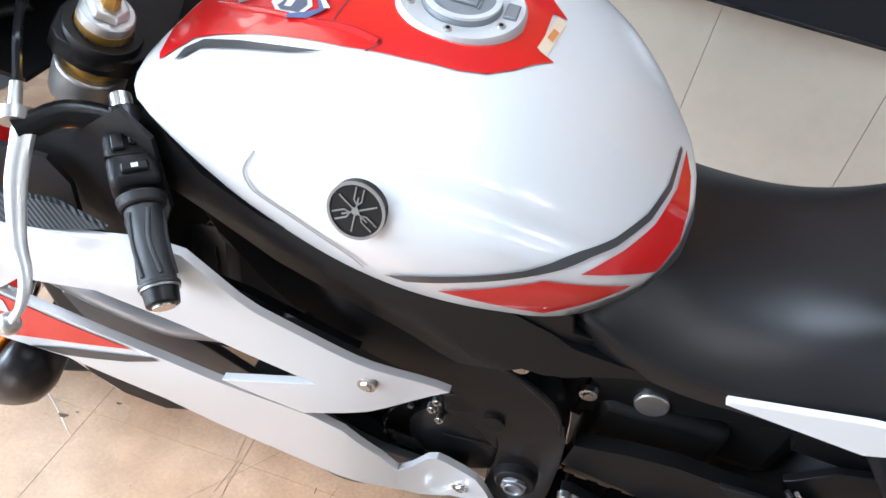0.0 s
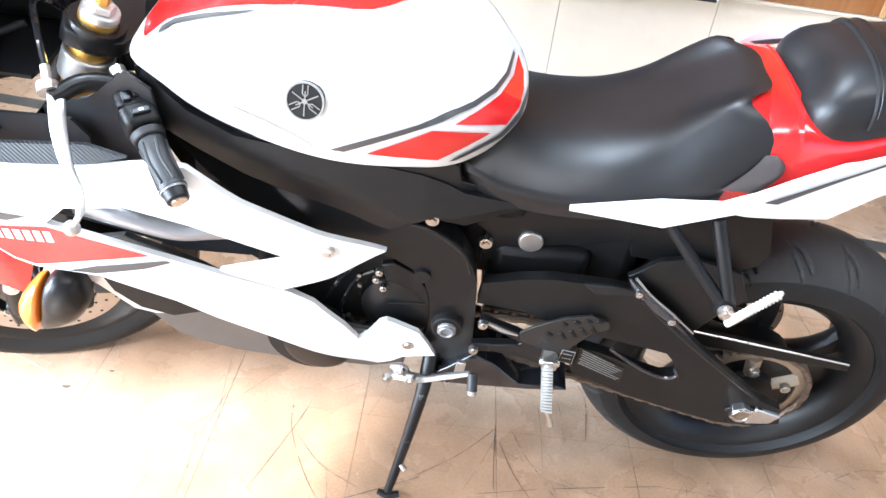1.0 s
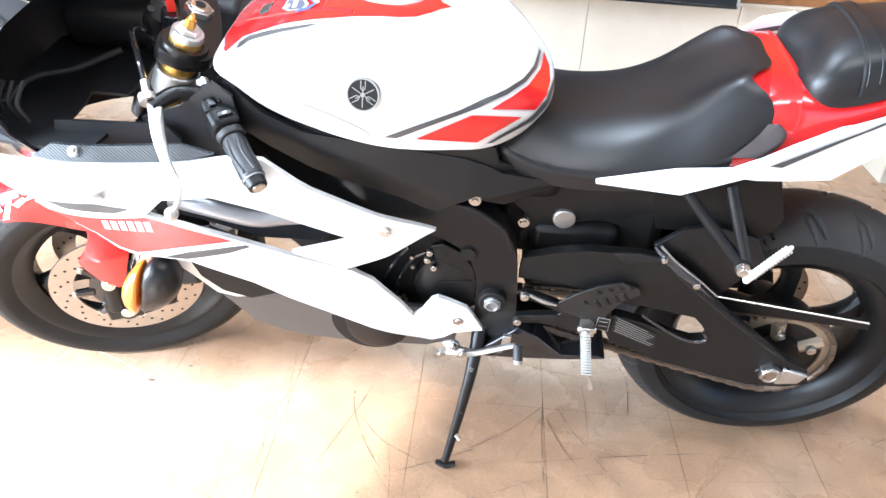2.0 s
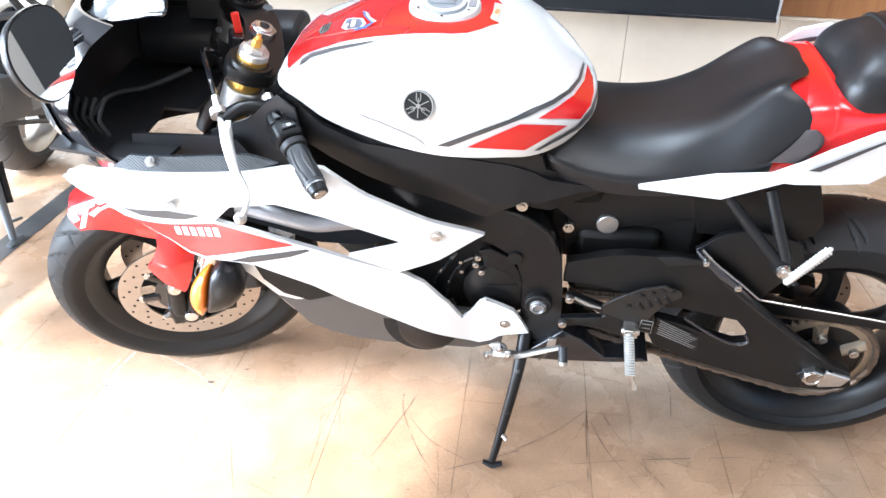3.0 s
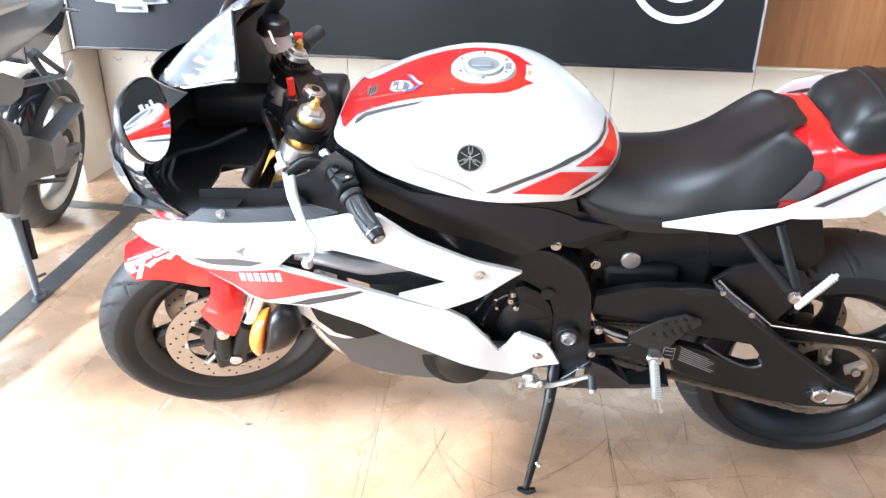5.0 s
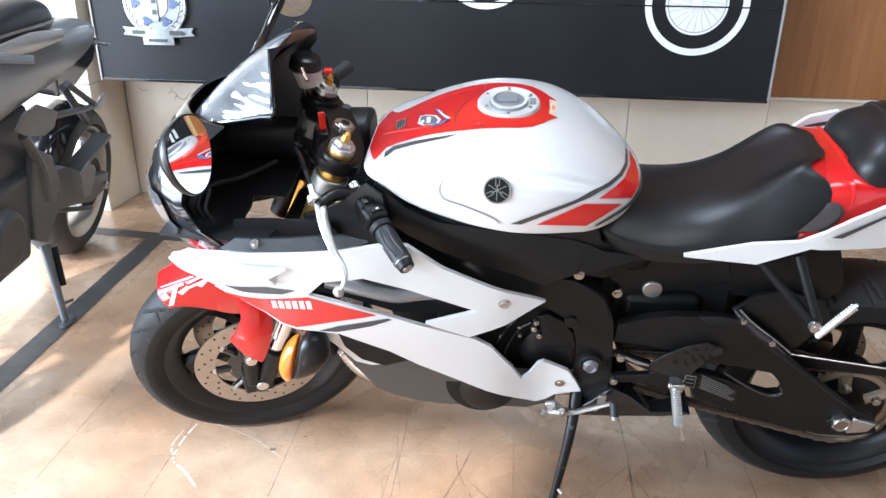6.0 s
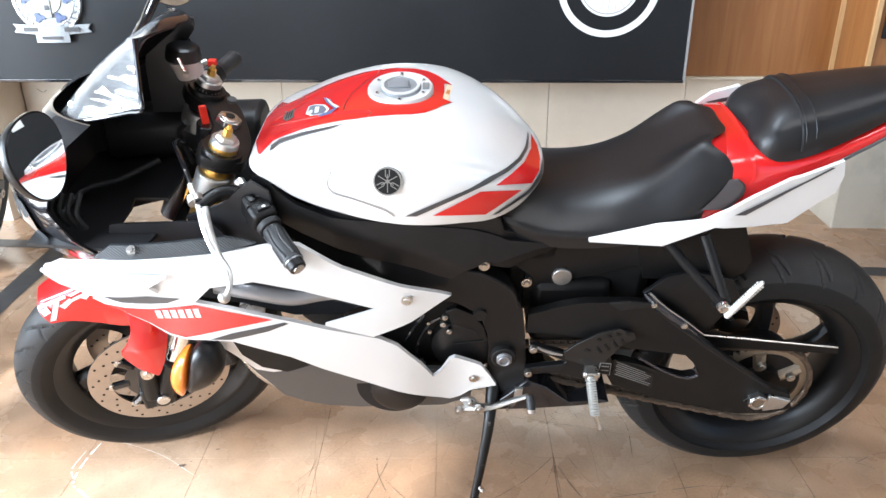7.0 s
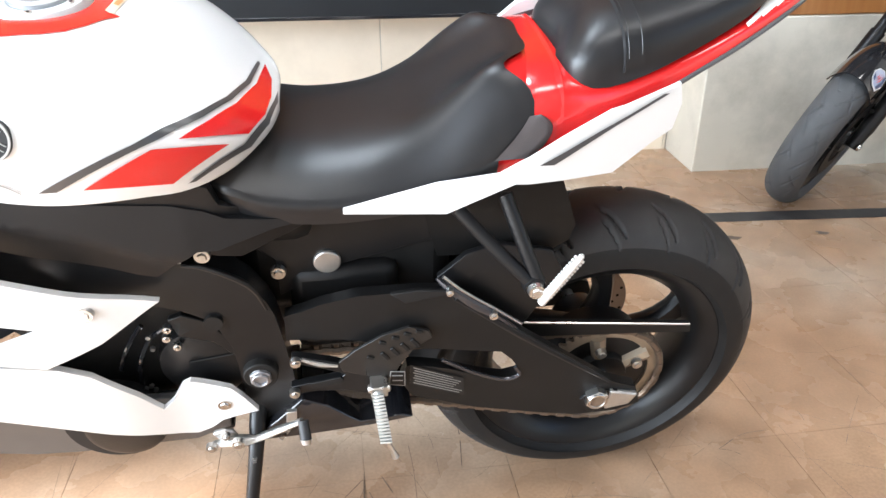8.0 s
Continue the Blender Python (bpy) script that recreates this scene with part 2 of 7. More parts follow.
def rod(a, b, r0, r1=None, seg=14):
    """A tapered round bar from a to b."""
    a, b = Vector(a), Vector(b)
    bm = bmesh.new()
    bmesh.ops.create_cone(bm, cap_ends=True, segments=seg, radius1=r0, radius2=r0 if r1 is None else r1, depth=(b - a).length)
    q = (b - a).to_track_quat("Z", "Y").to_matrix().to_4x4()
    bmesh.ops.transform(bm, matrix=Matrix.Translation((a + b) / 2) @ q, verts=bm.verts[:])
    return bm


def spline(points, n=8):
    """A smooth line through the points."""
    p = [Vector(q) for q in points]
    p = [2 * p[0] - p[1]] + p + [2 * p[-1] - p[-2]]
    out = []
    for i in range(1, len(p) - 2):
        for k in range(n):
            t = k / n
            out.append(0.5 * (2 * p[i] + (p[i + 1] - p[i - 1]) * t + (2 * p[i - 1] - 5 * p[i] + 4 * p[i + 1] - p[i + 2]) * t * t + (3 * p[i] - p[i - 1] - 3 * p[i + 1] + p[i + 2]) * t ** 3))
    return out + [p[-2]]


def pipe(points, r, seg=10, n=6, flat=1.0, smooth=True):
    """A bent pipe; r is one radius or one for each point."""
    line = spline(points, n) if smooth else [Vector(q) for q in points]
    rs = r if isinstance(r, (list, tuple)) else [r] * len(points)
    bm = bmesh.new()
    rings = []
    up = Vector((0, 0, 1))
    for i, c in enumerate(line):
        d = (line[min(i + 1, len(line) - 1)] - line[max(i - 1, 0)]).normalized()
        side = d.cross(up)
        if side.length < 0.1:
            side = d.cross(Vector((0, 1, 0)))
        side.normalize()
        top = side.cross(d)
        u = i / (len(line) - 1) * (len(rs) - 1)
        k = min(int(u), len(rs) - 2)
        rad = rs[k] + (rs[k + 1] - rs[k]) * (u - k)
        rings.append([bm.verts.new(c + side * rad * math.cos(2 * math.pi * j / seg) + top * rad * flat * math.sin(2 * math.pi * j / seg)) for j in range(seg)])
    for a, b in zip(rings, rings[1:]):
        for j in range(seg):
            bm.faces.new((a[j], a[(j + 1) % seg], b[(j + 1) % seg], b[j]))
    bm.faces.new(rings[0])
    bm.faces.new(rings[-1])
    return bm


def loft(rings, cap=True, closed=True):
    bm = bmesh.new()
    vs = [[bm.verts.new(p) for p in r] for r in rings]
    k = len(rings[0])
    for a, b in zip(vs, vs[1:]):
        for j in range(k if closed else k - 1):
            bm.faces.new((a[j], a[(j + 1) % k], b[(j + 1) % k], b[j]))
    if cap:
        bm.faces.new(vs[0])
        bm.faces.new(vs[-1])
    return bm


def lathe(profile, seg=64, closed=False):
    """Turns (radius, y) pairs about the y axis."""
    bm = bmesh.new()
    rings = [[bm.verts.new((r * math.cos(2 * math.pi * j / seg), y, r * math.sin(2 * math.pi * j / seg))) for j in range(seg)] for r, y in profile]
    pairs = list(zip(rings, rings[1:])) + ([(rings[-1], rings[0])] if closed else [])
    for a, b in pairs:
        for j in range(seg):
            bm.faces.new((a[j], a[(j + 1) % seg], b[(j + 1) % seg], b[j]))
    return bm


def rounded(outline, k=1, ratio=0.2):
    """Cuts the corners of an outline."""
    pts = [Vector(p) for p in outline]
    for _ in range(k):
        out = []
        for a, b in zip(pts, pts[1:] + pts[:1]):
            out += [a.lerp(b, ratio), a.lerp(b, 1 - ratio)]
        pts = out
    return pts


def sheet(outline, cell=0.02):
    """A flat outline in x and z, cut into small cells."""
    bm = bmesh.new()
    bm.faces.new([bm.verts.new((p[0], 0, p[1])) for p in outline])
    bm.normal_update()
    bmesh.ops.triangulate(bm, faces=bm.faces[:])
    for axis, i in ((Vector((1, 0, 0)), 0), (Vector((0, 0, 1)), 1)):
        lo, hi = min(p[i] for p in outline), max(p[i] for p in outline)
        for k in range(1, int((hi - lo) / cell) + 1):
            bmesh.ops.bisect_plane(bm, geom=bm.verts[:] + bm.edges[:] + bm.faces[:], plane_co=axis * (lo + k * cell), plane_no=axis, dist=1e-5)
    return bm


def panel(outline, fy, thick=0.006, cell=0.02, round_k=0, ratio=0.2):
    """A shaped body panel: an outline seen from the side, bowed by fy(x, z), with thickness."""
    pts = rounded(outline, round_k, ratio) if round_k else outline
    bm = sheet(pts, cell)
    made = bmesh.ops.extrude_face_region(bm, geom=bm.faces[:])
    moved = [g for g in made["geom"] if isinstance(g, bmesh.types.BMVert)]
    for v in bm.verts:
        v.co.y = fy(v.co.x, v.co.z)
    for v in moved:
        v.co.y += thick
    return bm


def flipped(bm):
    """The same shape on the other side of the bike."""
    b = bm.copy()
    for v in b.verts:
        v.co.y = -v.co.y
    bmesh.ops.reverse_faces(b, faces=b.faces[:])
    return b


def tree_of(ob):
    bm = bmesh.new()
    bm.from_mesh(ob.data)
    t = BVHTree.FromBMesh(bm)
    bm.free()
    return t


def decal(outline, tree, way="side", lift=0.0012, cell=0.012):
    """A thin film laid on a body, from an outline seen from the side (x, z) or from above (x, y)."""
    bm = sheet(outline, cell)
    for v in list(bm.verts):
        if way == "side":
            o, d = Vector((v.co.x, -1, v.co.z)), Vector((0, 1, 0))
        elif way == "flank":      # slantwise from above the flank
            d = Vector((0.04, 0.855, -0.51)).normalized()
            o = Vector((v.co.x, -0.20, v.co.z)) - d * 0.6
        else:
            o, d = Vector((v.co.x, v.co.z, 2)), Vector((0, 0, -1))
        hit, normal, _, _ = tree.ray_cast(o, d)
        if hit is None:
            bm.verts.remove(v)
            continue
        if normal.dot(d) > 0:
            normal = -normal
        v.co = hit + normal * lift
    return bm


def seam(points, tree, width=0.0012, lift=0.0012):
    """A hairline laid on a flank."""
    bm = bmesh.new()
    d = Vector((0.04, 0.855, -0.51)).normalized()
    rows = []
    line = spline([Vector((a, 0, b)) for a, b in points], 10)
    for i, p in enumerate(line):
        q = line[min(i + 1, len(line) - 1)] - line[max(i - 1, 0)]
        n = Vector((-q.z, 0, q.x)).normalized() * width
        row = []
        for s in (-1, 1):
            hit, normal, _, _ = tree.ray_cast(Vector((p.x, -0.20, p.z)) + n * s - d * 0.6, d)
            if hit is not None:
                row.append(bm.verts.new(hit + (normal if normal.dot(d) < 0 else -normal) * lift))
        if len(row) == 2:
            if rows:
                bm.faces.new((rows[-1][0], rows[-1][1], row[1], row[0]))
            rows.append(row)
    return bm


def lathe_ring(c, r0, r1, h=0.004):
    """A flat ring that faces the near side."""
    bm = lathe([(r0, 0), (r0, -h), (r1, -h), (r1, 0)], 28)
    bmesh.ops.translate(bm, verts=bm.verts[:], vec=c)
    return bm


def bolt(c, d=(0, -1, 0), r=0.011, h=0.008, hole=True):
    c, d = Vector(c), Vector(d).normalized()
    bm = rod(c, c + d * h, r, r * 0.9, 16)
    if hole:
        bm = merge(bm, rod(c + d * h, c + d * (h + 0.003), r * 0.62, r * 0.5, 6))
    return bm


def thing(name, label, category, m=None, group="", kind=""):
    ob = new(name)
    if m is not None:
        ob.matrix_world = m
    return tagged(ob, label, category, group, kind)


# ---- the room ----
WALL_M = pose(0, 0, 0, 0, 0, -2.0)   # the back wall runs a little askew to the bike


def structure(name, bm, material, label, m=None, bevel=0.0):
    ob = part(name, bm, material, None, label, bevel=bevel)
    if m is not None:
        ob.matrix_world = m
    return tagged(ob, label, kind="structure")


SUN_EDGE = -0.98     # where the unseen front wall ends, set by the sun patch's edge
ground = structure("ground", block(-400, 400, -400, 400, -0.30, -0.06), PAVING, "sunlit pale paving outside the shop")
floor = structure("floor", block(X0, X1, Y0, 2.6, -0.055, -0.004), GROUT, "beige polished shop floor laid in large tiles")
ceiling = structure("ceiling", block(X0, X1, Y0, 2.6, ZC, ZC + 0.15), CEILINGPAINT, "unseen ceiling, made dark to cut bounced light")
wall_back = structure("wall_back", block(X0, X1, YW, YW + 0.2, -0.004, ZC), WALLPAINT, "back wall with tiled base and wooden panelling", WALL_M)
wall_right = structure("wall_right", block(X1, X1 + 0.2, Y0, 2.6, -0.004, ZC), WALLPAINT, "plain painted side wall")
# unseen front, added to cut the sunlight down to its floor patch
wall_front = structure("wall_front", block(SUN_EDGE, 2.3, Y0, Y0 + 0.2, 0.55, ZC), WALLPAINT, "unseen wall added to bound the sun patch, with a low opening")
post_front = structure("wall_post", block(SUN_EDGE, SUN_EDGE + 0.18, Y0, Y0 + 0.2, -0.004, 0.548), WALLPAINT, "unseen post added under the front wall")
post_right = structure("wall_post_right", block(0.98, 2.3, Y0, Y0 + 0.2, -0.004, 0.548), WALLPAINT, "unseen low wall added to darken the floor at right")
lintel_right = structure("wall_lintel_right", block(2.3, X1, Y0, Y0 + 0.2, 2.75, ZC), WALLPAINT, "unseen lintel added to bound the daylight of the shop front")
# unseen left wall, with an opening added to let in side daylight
wall_left = structure("wall_left", block(X0 - 0.2, X0, 0.55, 2.6, -0.004, ZC), WALLPAINT, "unseen side wall, left open at the front for added daylight")
lintel_left = structure("wall_lintel_left", block(X0 - 0.2, X0, Y0, 0.548, 2.9, ZC), WALLPAINT, "unseen lintel over the opening added for side daylight")
lintel = structure("wall_lintel", block(-2.35, SUN_EDGE, Y0, Y0 + 0.2, 2.60, ZC), WALLPAINT, "unseen lintel added to bound the daylight of the shop front")
lintel_high = structure("wall_lintel_high", block(X0, -2.35, Y0, Y0 + 0.2, 3.50, ZC), WALLPAINT, "unseen high lintel added so the sun reaches farther back")

# ceiling light panels, out of view, added for fill and the seat's highlight
def ceiling_light(x, y, lit):
    ob = thing("ceiling_light", "unseen white light panel added to the ceiling", "ceiling light", pose(x, y, ZC), "ceiling lights")
    part("frame", merge(block(-0.62, 0.62, -0.32, -0.28, -0.06, -0.001), block(-0.62, 0.62, 0.28, 0.32, -0.06, -0.001), block(-0.62, -0.58, -0.28, 0.28, -0.06, -0.001), block(0.58, 0.62, -0.28, 0.28, -0.06, -0.001)), WALLPAINT, ob)
    part("diffuser", block(-0.58, 0.58, -0.28, 0.28, -0.04, -0.03), lit, ob)


def diffuser(name, colour, strength):
    m = mat(name, (0.8, 0.8, 0.8), 0.5)
    m.node_tree.nodes["Principled BSDF"].inputs["Emission Color"].default_value = (*colour, 1)
    m.node_tree.nodes["Principled BSDF"].inputs["Emission Strength"].default_value = strength
    return m


WARMLIGHT, COOLLIGHT = diffuser("lit_diffuser", (1.0, 0.955, 0.90), 5.0), diffuser("cool_lit_diffuser", (0.86, 0.94, 1.0), 13.0)
# added where the seat's flank would mirror it
ceiling_light(-0.40, 0.05, COOLLIGHT)
for lx, ly in ((2.6, -0.6), (0.85, -1.45), (-2.6, -0.9)):
    ceiling_light(lx, ly, WARMLIGHT)

# pillars standing out of the back wall
def pillar(name, x0, x1, yf, material, facing, label):
    ob = structure(name, block(x0, x1, yf, YW - 0.002, -0.004, 0.60), material, label, WALL_M, bevel=0.006)
    structure(name + "_panelling", block(x0, x1, yf, YW - 0.002, 0.602, ZC), facing, "upper facing of a pillar", WALL_M, bevel=0.004)
    return ob


pillar("pillar_right", 1.605, 2.75, 1.508, PILLARTILE, WOOD, "stained grey-beige stone facing at the foot of a pillar")
pillar("pillar_left", -2.95, -2.015, 1.508, CREAMTILE, CREAMTILE, "cream stone facing at the foot of a pillar")

# wood panelling and tiled base of the back wall
x = -2.01
k = 0
while x < 1.60:
    w = min(0.60, 1.603 - x)
    part("wall_tile", block(x + 0.0012, x + w - 0.0012, YW - 0.012, YW - 0.0005, 0.0, 0.598), CREAMTILE, wall_back, bevel=0.0015)
    x += 0.60
panelling = structure("panelling", block(-2.01, 1.603, YW - 0.022, YW - 0.001, 0.602, ZC), WOOD, "brown wood veneer panelling above the wall tiles", WALL_M)
trim = structure("trim", block(1.585, 1.603, YW - 0.034, YW - 0.0225, 0.602, ZC), WOODTRIM, "pale wooden corner strip of the panelling", WALL_M)
trim_pillar = structure("trim_pillar", block(1.600, 1.618, 1.494, 1.5075, 0.602, ZC), WOODTRIM, "pale wooden corner strip of a pillar", WALL_M)
skirting = structure("ledge", block(-2.01, 1.603, YW - 0.03, YW - 0.0125, 0.585, 0.600), CREAMTILE, "narrow cream ledge under the wood panelling", WALL_M, bevel=0.003)

# floor tiles: those round the motorcycles one by one, the rest as one sheet
TX, TY, GAP = 0.295, 0.59, 0.00045
tile_me, rest = None, bmesh.new()
for i in range(-24, 22):
    for j in range(-6, 6):
        cx, cy = -0.1775 + i * TX, 0.235 + j * TY
        if cx - TX / 2 < X0 or cx + TX / 2 > X1 or cy - TY / 2 < Y0 or cy + TY / 2 > 2.6:
            continue
        if not (-2.7 < cx < 2.7 and -1.5 < cy < 1.9):
            rest = merge(rest, block(cx - TX / 2 + GAP, cx + TX / 2 - GAP, cy - TY / 2 + GAP, cy + TY / 2 - GAP, -0.004, 0.0))
            continue
        if tile_me is None:
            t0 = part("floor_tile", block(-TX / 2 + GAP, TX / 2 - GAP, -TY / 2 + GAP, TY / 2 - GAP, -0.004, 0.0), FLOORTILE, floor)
            tile_me = t0.data
        else:
            t0 = new("floor_tile", tile_me)
            t0.parent = floor
        t0.location = (cx, cy, 0)
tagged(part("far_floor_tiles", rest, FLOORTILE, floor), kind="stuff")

# black tape lines on the floor
def strip(name, a, b, w, material, label, z=0.0012):
    a, b = Vector((*a, 0)), Vector((*b, 0))
    d = (b - a).normalized()
    s = Vector((-d.y, d.x, 0)) * w / 2
    bm = bmesh.new()
    n = max(2, int((b - a).length / 0.15))
    rng = random.Random(5)
    rows = []
    for i in range(n + 1):
        c = a.lerp(b, i / n)
        rows.append([bm.verts.new(c + s * (1 + rng.uniform(-0.05, 0.05)) + Vector((0, 0, z))), bm.verts.new(c - s * (1 + rng.uniform(-0.05, 0.05)) + Vector((0, 0, z)))])
    for p, q in zip(rows, rows[1:]):
        bm.faces.new((p[0], p[1], q[1], q[0]))
    return tagged(part(name, bm, material, None), label, kind="structure")


tape_wall = strip("floor_tape_wall", (-3.6, 1.47), (3.4, 0.86), 0.075, TAPE, "worn black tape line along the wall")
tape_cross = strip("floor_tape_cross", (-1.60, 1.27), (-1.50, -3.2), 0.085, TAPE, "worn black tape line across the floor", 0.0016)

# the long black banner board in front of the wall
EDGEGREY = mat("grey_edge_strip", (0.30, 0.29, 0.28), 0.5)
banner = thing("banner_board", "long black vinyl banner board with white emblems, hung on the wall", "banner", WALL_M)
part("board", block(-1.965, 0.905, 1.545, 1.59, 0.63, 2.15), POSTERBLACK, banner)
part("bottom_edge", block(-1.97, 0.91, 1.538, 1.592, 0.618, 0.631), GLOSSBLACK, banner, "thin dark bottom edge", bevel=0.002)
part("side_edge", block(0.906, 0.914, 1.538, 1.592, 0.618, 2.15), EDGEGREY, banner, "thin bright side edge")
part("side_edge", block(-1.974, -1.966, 1.538, 1.592, 0.618, 2.15), EDGEGREY, banner, "thin bright side edge")
for bx in (-1.5, -0.9, 0.2):
    part("bracket", block(bx, bx + 0.04, 1.59, 1.775, 1.0, 1.04), STEEL, banner)
part("seam", block(-1.964, 0.905, 1.541, 1.546, 0.985, 0.991), GLOSSBLACK, banner)


def ring_bm(cx, cz, r, w, y, seg=64, depth=0.003, stretch=1.0):
    bm = lathe([(r, 0), (r, -depth), (r - w, -depth), (r - w, 0)], seg)
    for v in bm.verts:
        v.co = Vector((v.co.x * stretch + cx, v.co.y + y, v.co.z + cz))
    return bm


def wheel_print(cx, cz, r, inner):
    emblem = part("wheel_emblem", ring_bm(cx, cz, r, 0.026, 1.5445), WHITEPRINT, banner, "white printed wheel emblem")
    part("wheel_face", lathe_disc(cx, cz, inner, 1.5440), WHITEPRINT, emblem)
    b = ring_bm(cx, cz, inner * 0.93, 0.004, 1.5425, depth=0.0006)
    for k in range(20):
        a = 2 * math.pi * k / 20
        b = merge(b, pipe([(cx + 0.02 * math.cos(a + 0.5), 1.5422, cz + 0.02 * math.sin(a + 0.5)), (cx + inner * 0.9 * math.cos(a), 1.5422, cz + inner * 0.9 * math.sin(a))], 0.0008, 4, 1, smooth=False))
    part("spokes", b, mat("grey_print", (0.32, 0.32, 0.32), 0.5), emblem)
    return emblem


def lathe_disc(cx, cz, r, y):
    return rod((cx, y, cz), (cx, y - 0.0012, cz), r, r, 48)


wheel_print(0.580, 1.000, 0.200, 0.121)
wheel_print(-0.255, 1.150, 0.190, 0.115)

# the raised silver crest on the banner
crest = thing("wall_crest", "round silver crest with blue leaves on the black banner board", "emblem", WALL_M)
CXC, CZC = -1.668, 0.955
SILVER = mat("pale_silver_relief", (0.30, 0.32, 0.335), 0.4, metal=0.25, vary=0.2, scale=60, bump=0.3, bscale=140)
part("disc", rod((CXC, 1.544, CZC), (CXC, 1.532, CZC), 0.142, 0.138, 56), SILVER, crest, bevel=0.003)
part("rim", ring_bm(CXC, CZC, 0.140, 0.010, 1.534, 56, 0.006), STEEL, crest)
part("rope_ring", ring_bm(CXC, CZC, 0.112, 0.004, 1.533, 56, 0.004), STEEL, crest)
part("inner_disc", rod((CXC, 1.533, CZC), (CXC, 1.527, CZC), 0.062, 0.060, 40), mat("hatched_relief", (0.55, 0.52, 0.44), 0.45, vary=0.3, scale=120, bump=0.5, bscale=300), crest)
for k in range(28):
    a = 2 * math.pi * k / 28
    c = Vector((CXC + 0.122 * math.cos(a), 1.531, CZC + 0.122 * math.sin(a)))
    part("rope_knot", rod(c - Vector((0.006 * math.cos(a + 0.7), 0, 0.006 * math.sin(a + 0.7))), c + Vector((0.006 * math.cos(a + 0.7), 0, 0.006 * math.sin(a + 0.7))), 0.0045, 0.003, 6), STEEL, crest)
for k in range(6):
    a = math.pi / 2 + math.pi / 3 * (k + 0.5)
    c = Vector((CXC + 0.086 * math.cos(a), 1.530, CZC + 0.086 * math.sin(a)))
    leaf = [c + Vector((0.020 * math.cos(q) * (1 + 0.35 * math.cos(3 * q)), 0, 0.017 * math.sin(q) * (1 + 0.35 * math.cos(3 * q)))) for q in [2 * math.pi * i / 18 for i in range(18)]]
    part("leaf", loft([leaf, [p + Vector((0, -0.003, 0)) for p in leaf]]), BLUE, crest)
part("centre_band", block(CXC - 0.016, CXC + 0.016, 1.522, 1.528, CZC - 0.075, CZC + 0.12), SILVER, crest, bevel=0.002)
for k in range(3):
    part("lettering_bar", block(CXC - 0.009, CXC + 0.009, 1.520, 1.5225, CZC + 0.045 - 0.045 * k, CZC + 0.065 - 0.045 * k), GREYSTRIPE, crest)
for s in (-1, 1):
    part("ribbon_wing", panel([(CXC + s * 0.04, 0.812), (CXC + s * 0.163, 0.822), (CXC + s * 0.150, 0.838), (CXC + s * 0.163, 0.856), (CXC + s * 0.04, 0.850)], lambda px, pz: 1.524 + 0.06 * abs(px - CXC), 0.006, 0.05), SILVER, crest, bevel=0.002)
    part("lettering_bar", block(CXC + s * 0.085 - 0.03, CXC + s * 0.085 + 0.03, 1.5225, 1.524, 0.826, 0.843), GREYSTRIPE, crest)
part("ribbon_middle", loft([[Vector((CXC + px, 1.520 + 1.2 * px * px, z)) for px in (-0.07, -0.05, -0.025, 0, 0.025, 0.05, 0.07)] for z in (0.783, 0.815, 0.85)], cap=False, closed=False), SILVER, crest)
part("lettering_bar", block(CXC - 0.042, CXC + 0.042, 1.518, 1.5205, 0.795, 0.808), GREYSTRIPE, crest)

# the black poster on the pillar, which shows in the mirrors
poster = thing("wall_poster", "black poster with white lettering bars on the wooden pillar", "poster", WALL_M)
part("board", block(1.64, 2.72, 1.490, 1.5075, 0.80, 2.20), POSTERBLACK, poster, bevel=0.002)
for k, (x0, x1, z0, z1) in enumerate(((1.72, 1.74, 1.02, 1.07), (1.76, 1.78, 1.01, 1.06), (1.80, 1.83, 1.03, 1.07), (1.74, 1.82, 0.97, 0.98), (2.06, 2.16, 1.22, 1.26))):
    part("lettering_bar", block(x0, x1, 1.4880, 1.4905, z0, z1), WHITEPRINT, poster)

# cracks in the plaster edge just under the banner
def wall_mark(points, w=0.0022):
    rng = random.Random(3)
    bm, prev = bmesh.new(), None
    line = spline([(a, YW - 0.0128, b) for a, b in points], 5)
    for i, c in enumerate(line):
        d = line[min(i + 1, len(line) - 1)] - line[max(i - 1, 0)]
        n = Vector((-d.z, 0, d.x)).normalized() * w * rng.uniform(0.3, 1.0)
        pair = (bm.verts.new(c + n), bm.verts.new(c - n))
        if prev:
            bm.faces.new((prev[0], prev[1], pair[1], pair[0]))
        prev = pair
    return bm


CRACK = mat("dark_crack", (0.22, 0.17, 0.12), 0.8, vary=0.2)
for pts in ([(-1.792, 0.515), (-1.767, 0.526), (-1.750, 0.510), (-1.761, 0.488)], [(-1.750, 0.510), (-1.738, 0.494), (-1.710, 0.490), (-1.677, 0.524)], [(-1.940, 0.538), (-1.914, 0.522), (-1.895, 0.533)], [(-1.775, 0.545), (-1.770, 0.530)]):
    part("wall_crack", wall_mark(pts), CRACK, wall_back)


# ---- the motorcycle ----
LEAN_BIKE = 11.5
bike = thing("motorcycle", "white and red sports motorcycle leaning on its side stand", "motorcycle", pose(0, 0, 0, LEAN_BIKE, 0, 0))
HEAD = Vector((-0.787, 0, 0))
RAKE = Vector((math.sin(radians(24)), 0, math.cos(radians(24))))
STEER = Matrix.Translation((0, 0.028, 0)) @ Matrix.Translation(HEAD) @ Matrix.Rotation(radians(22), 4, RAKE) @ Matrix.Translation(-HEAD)
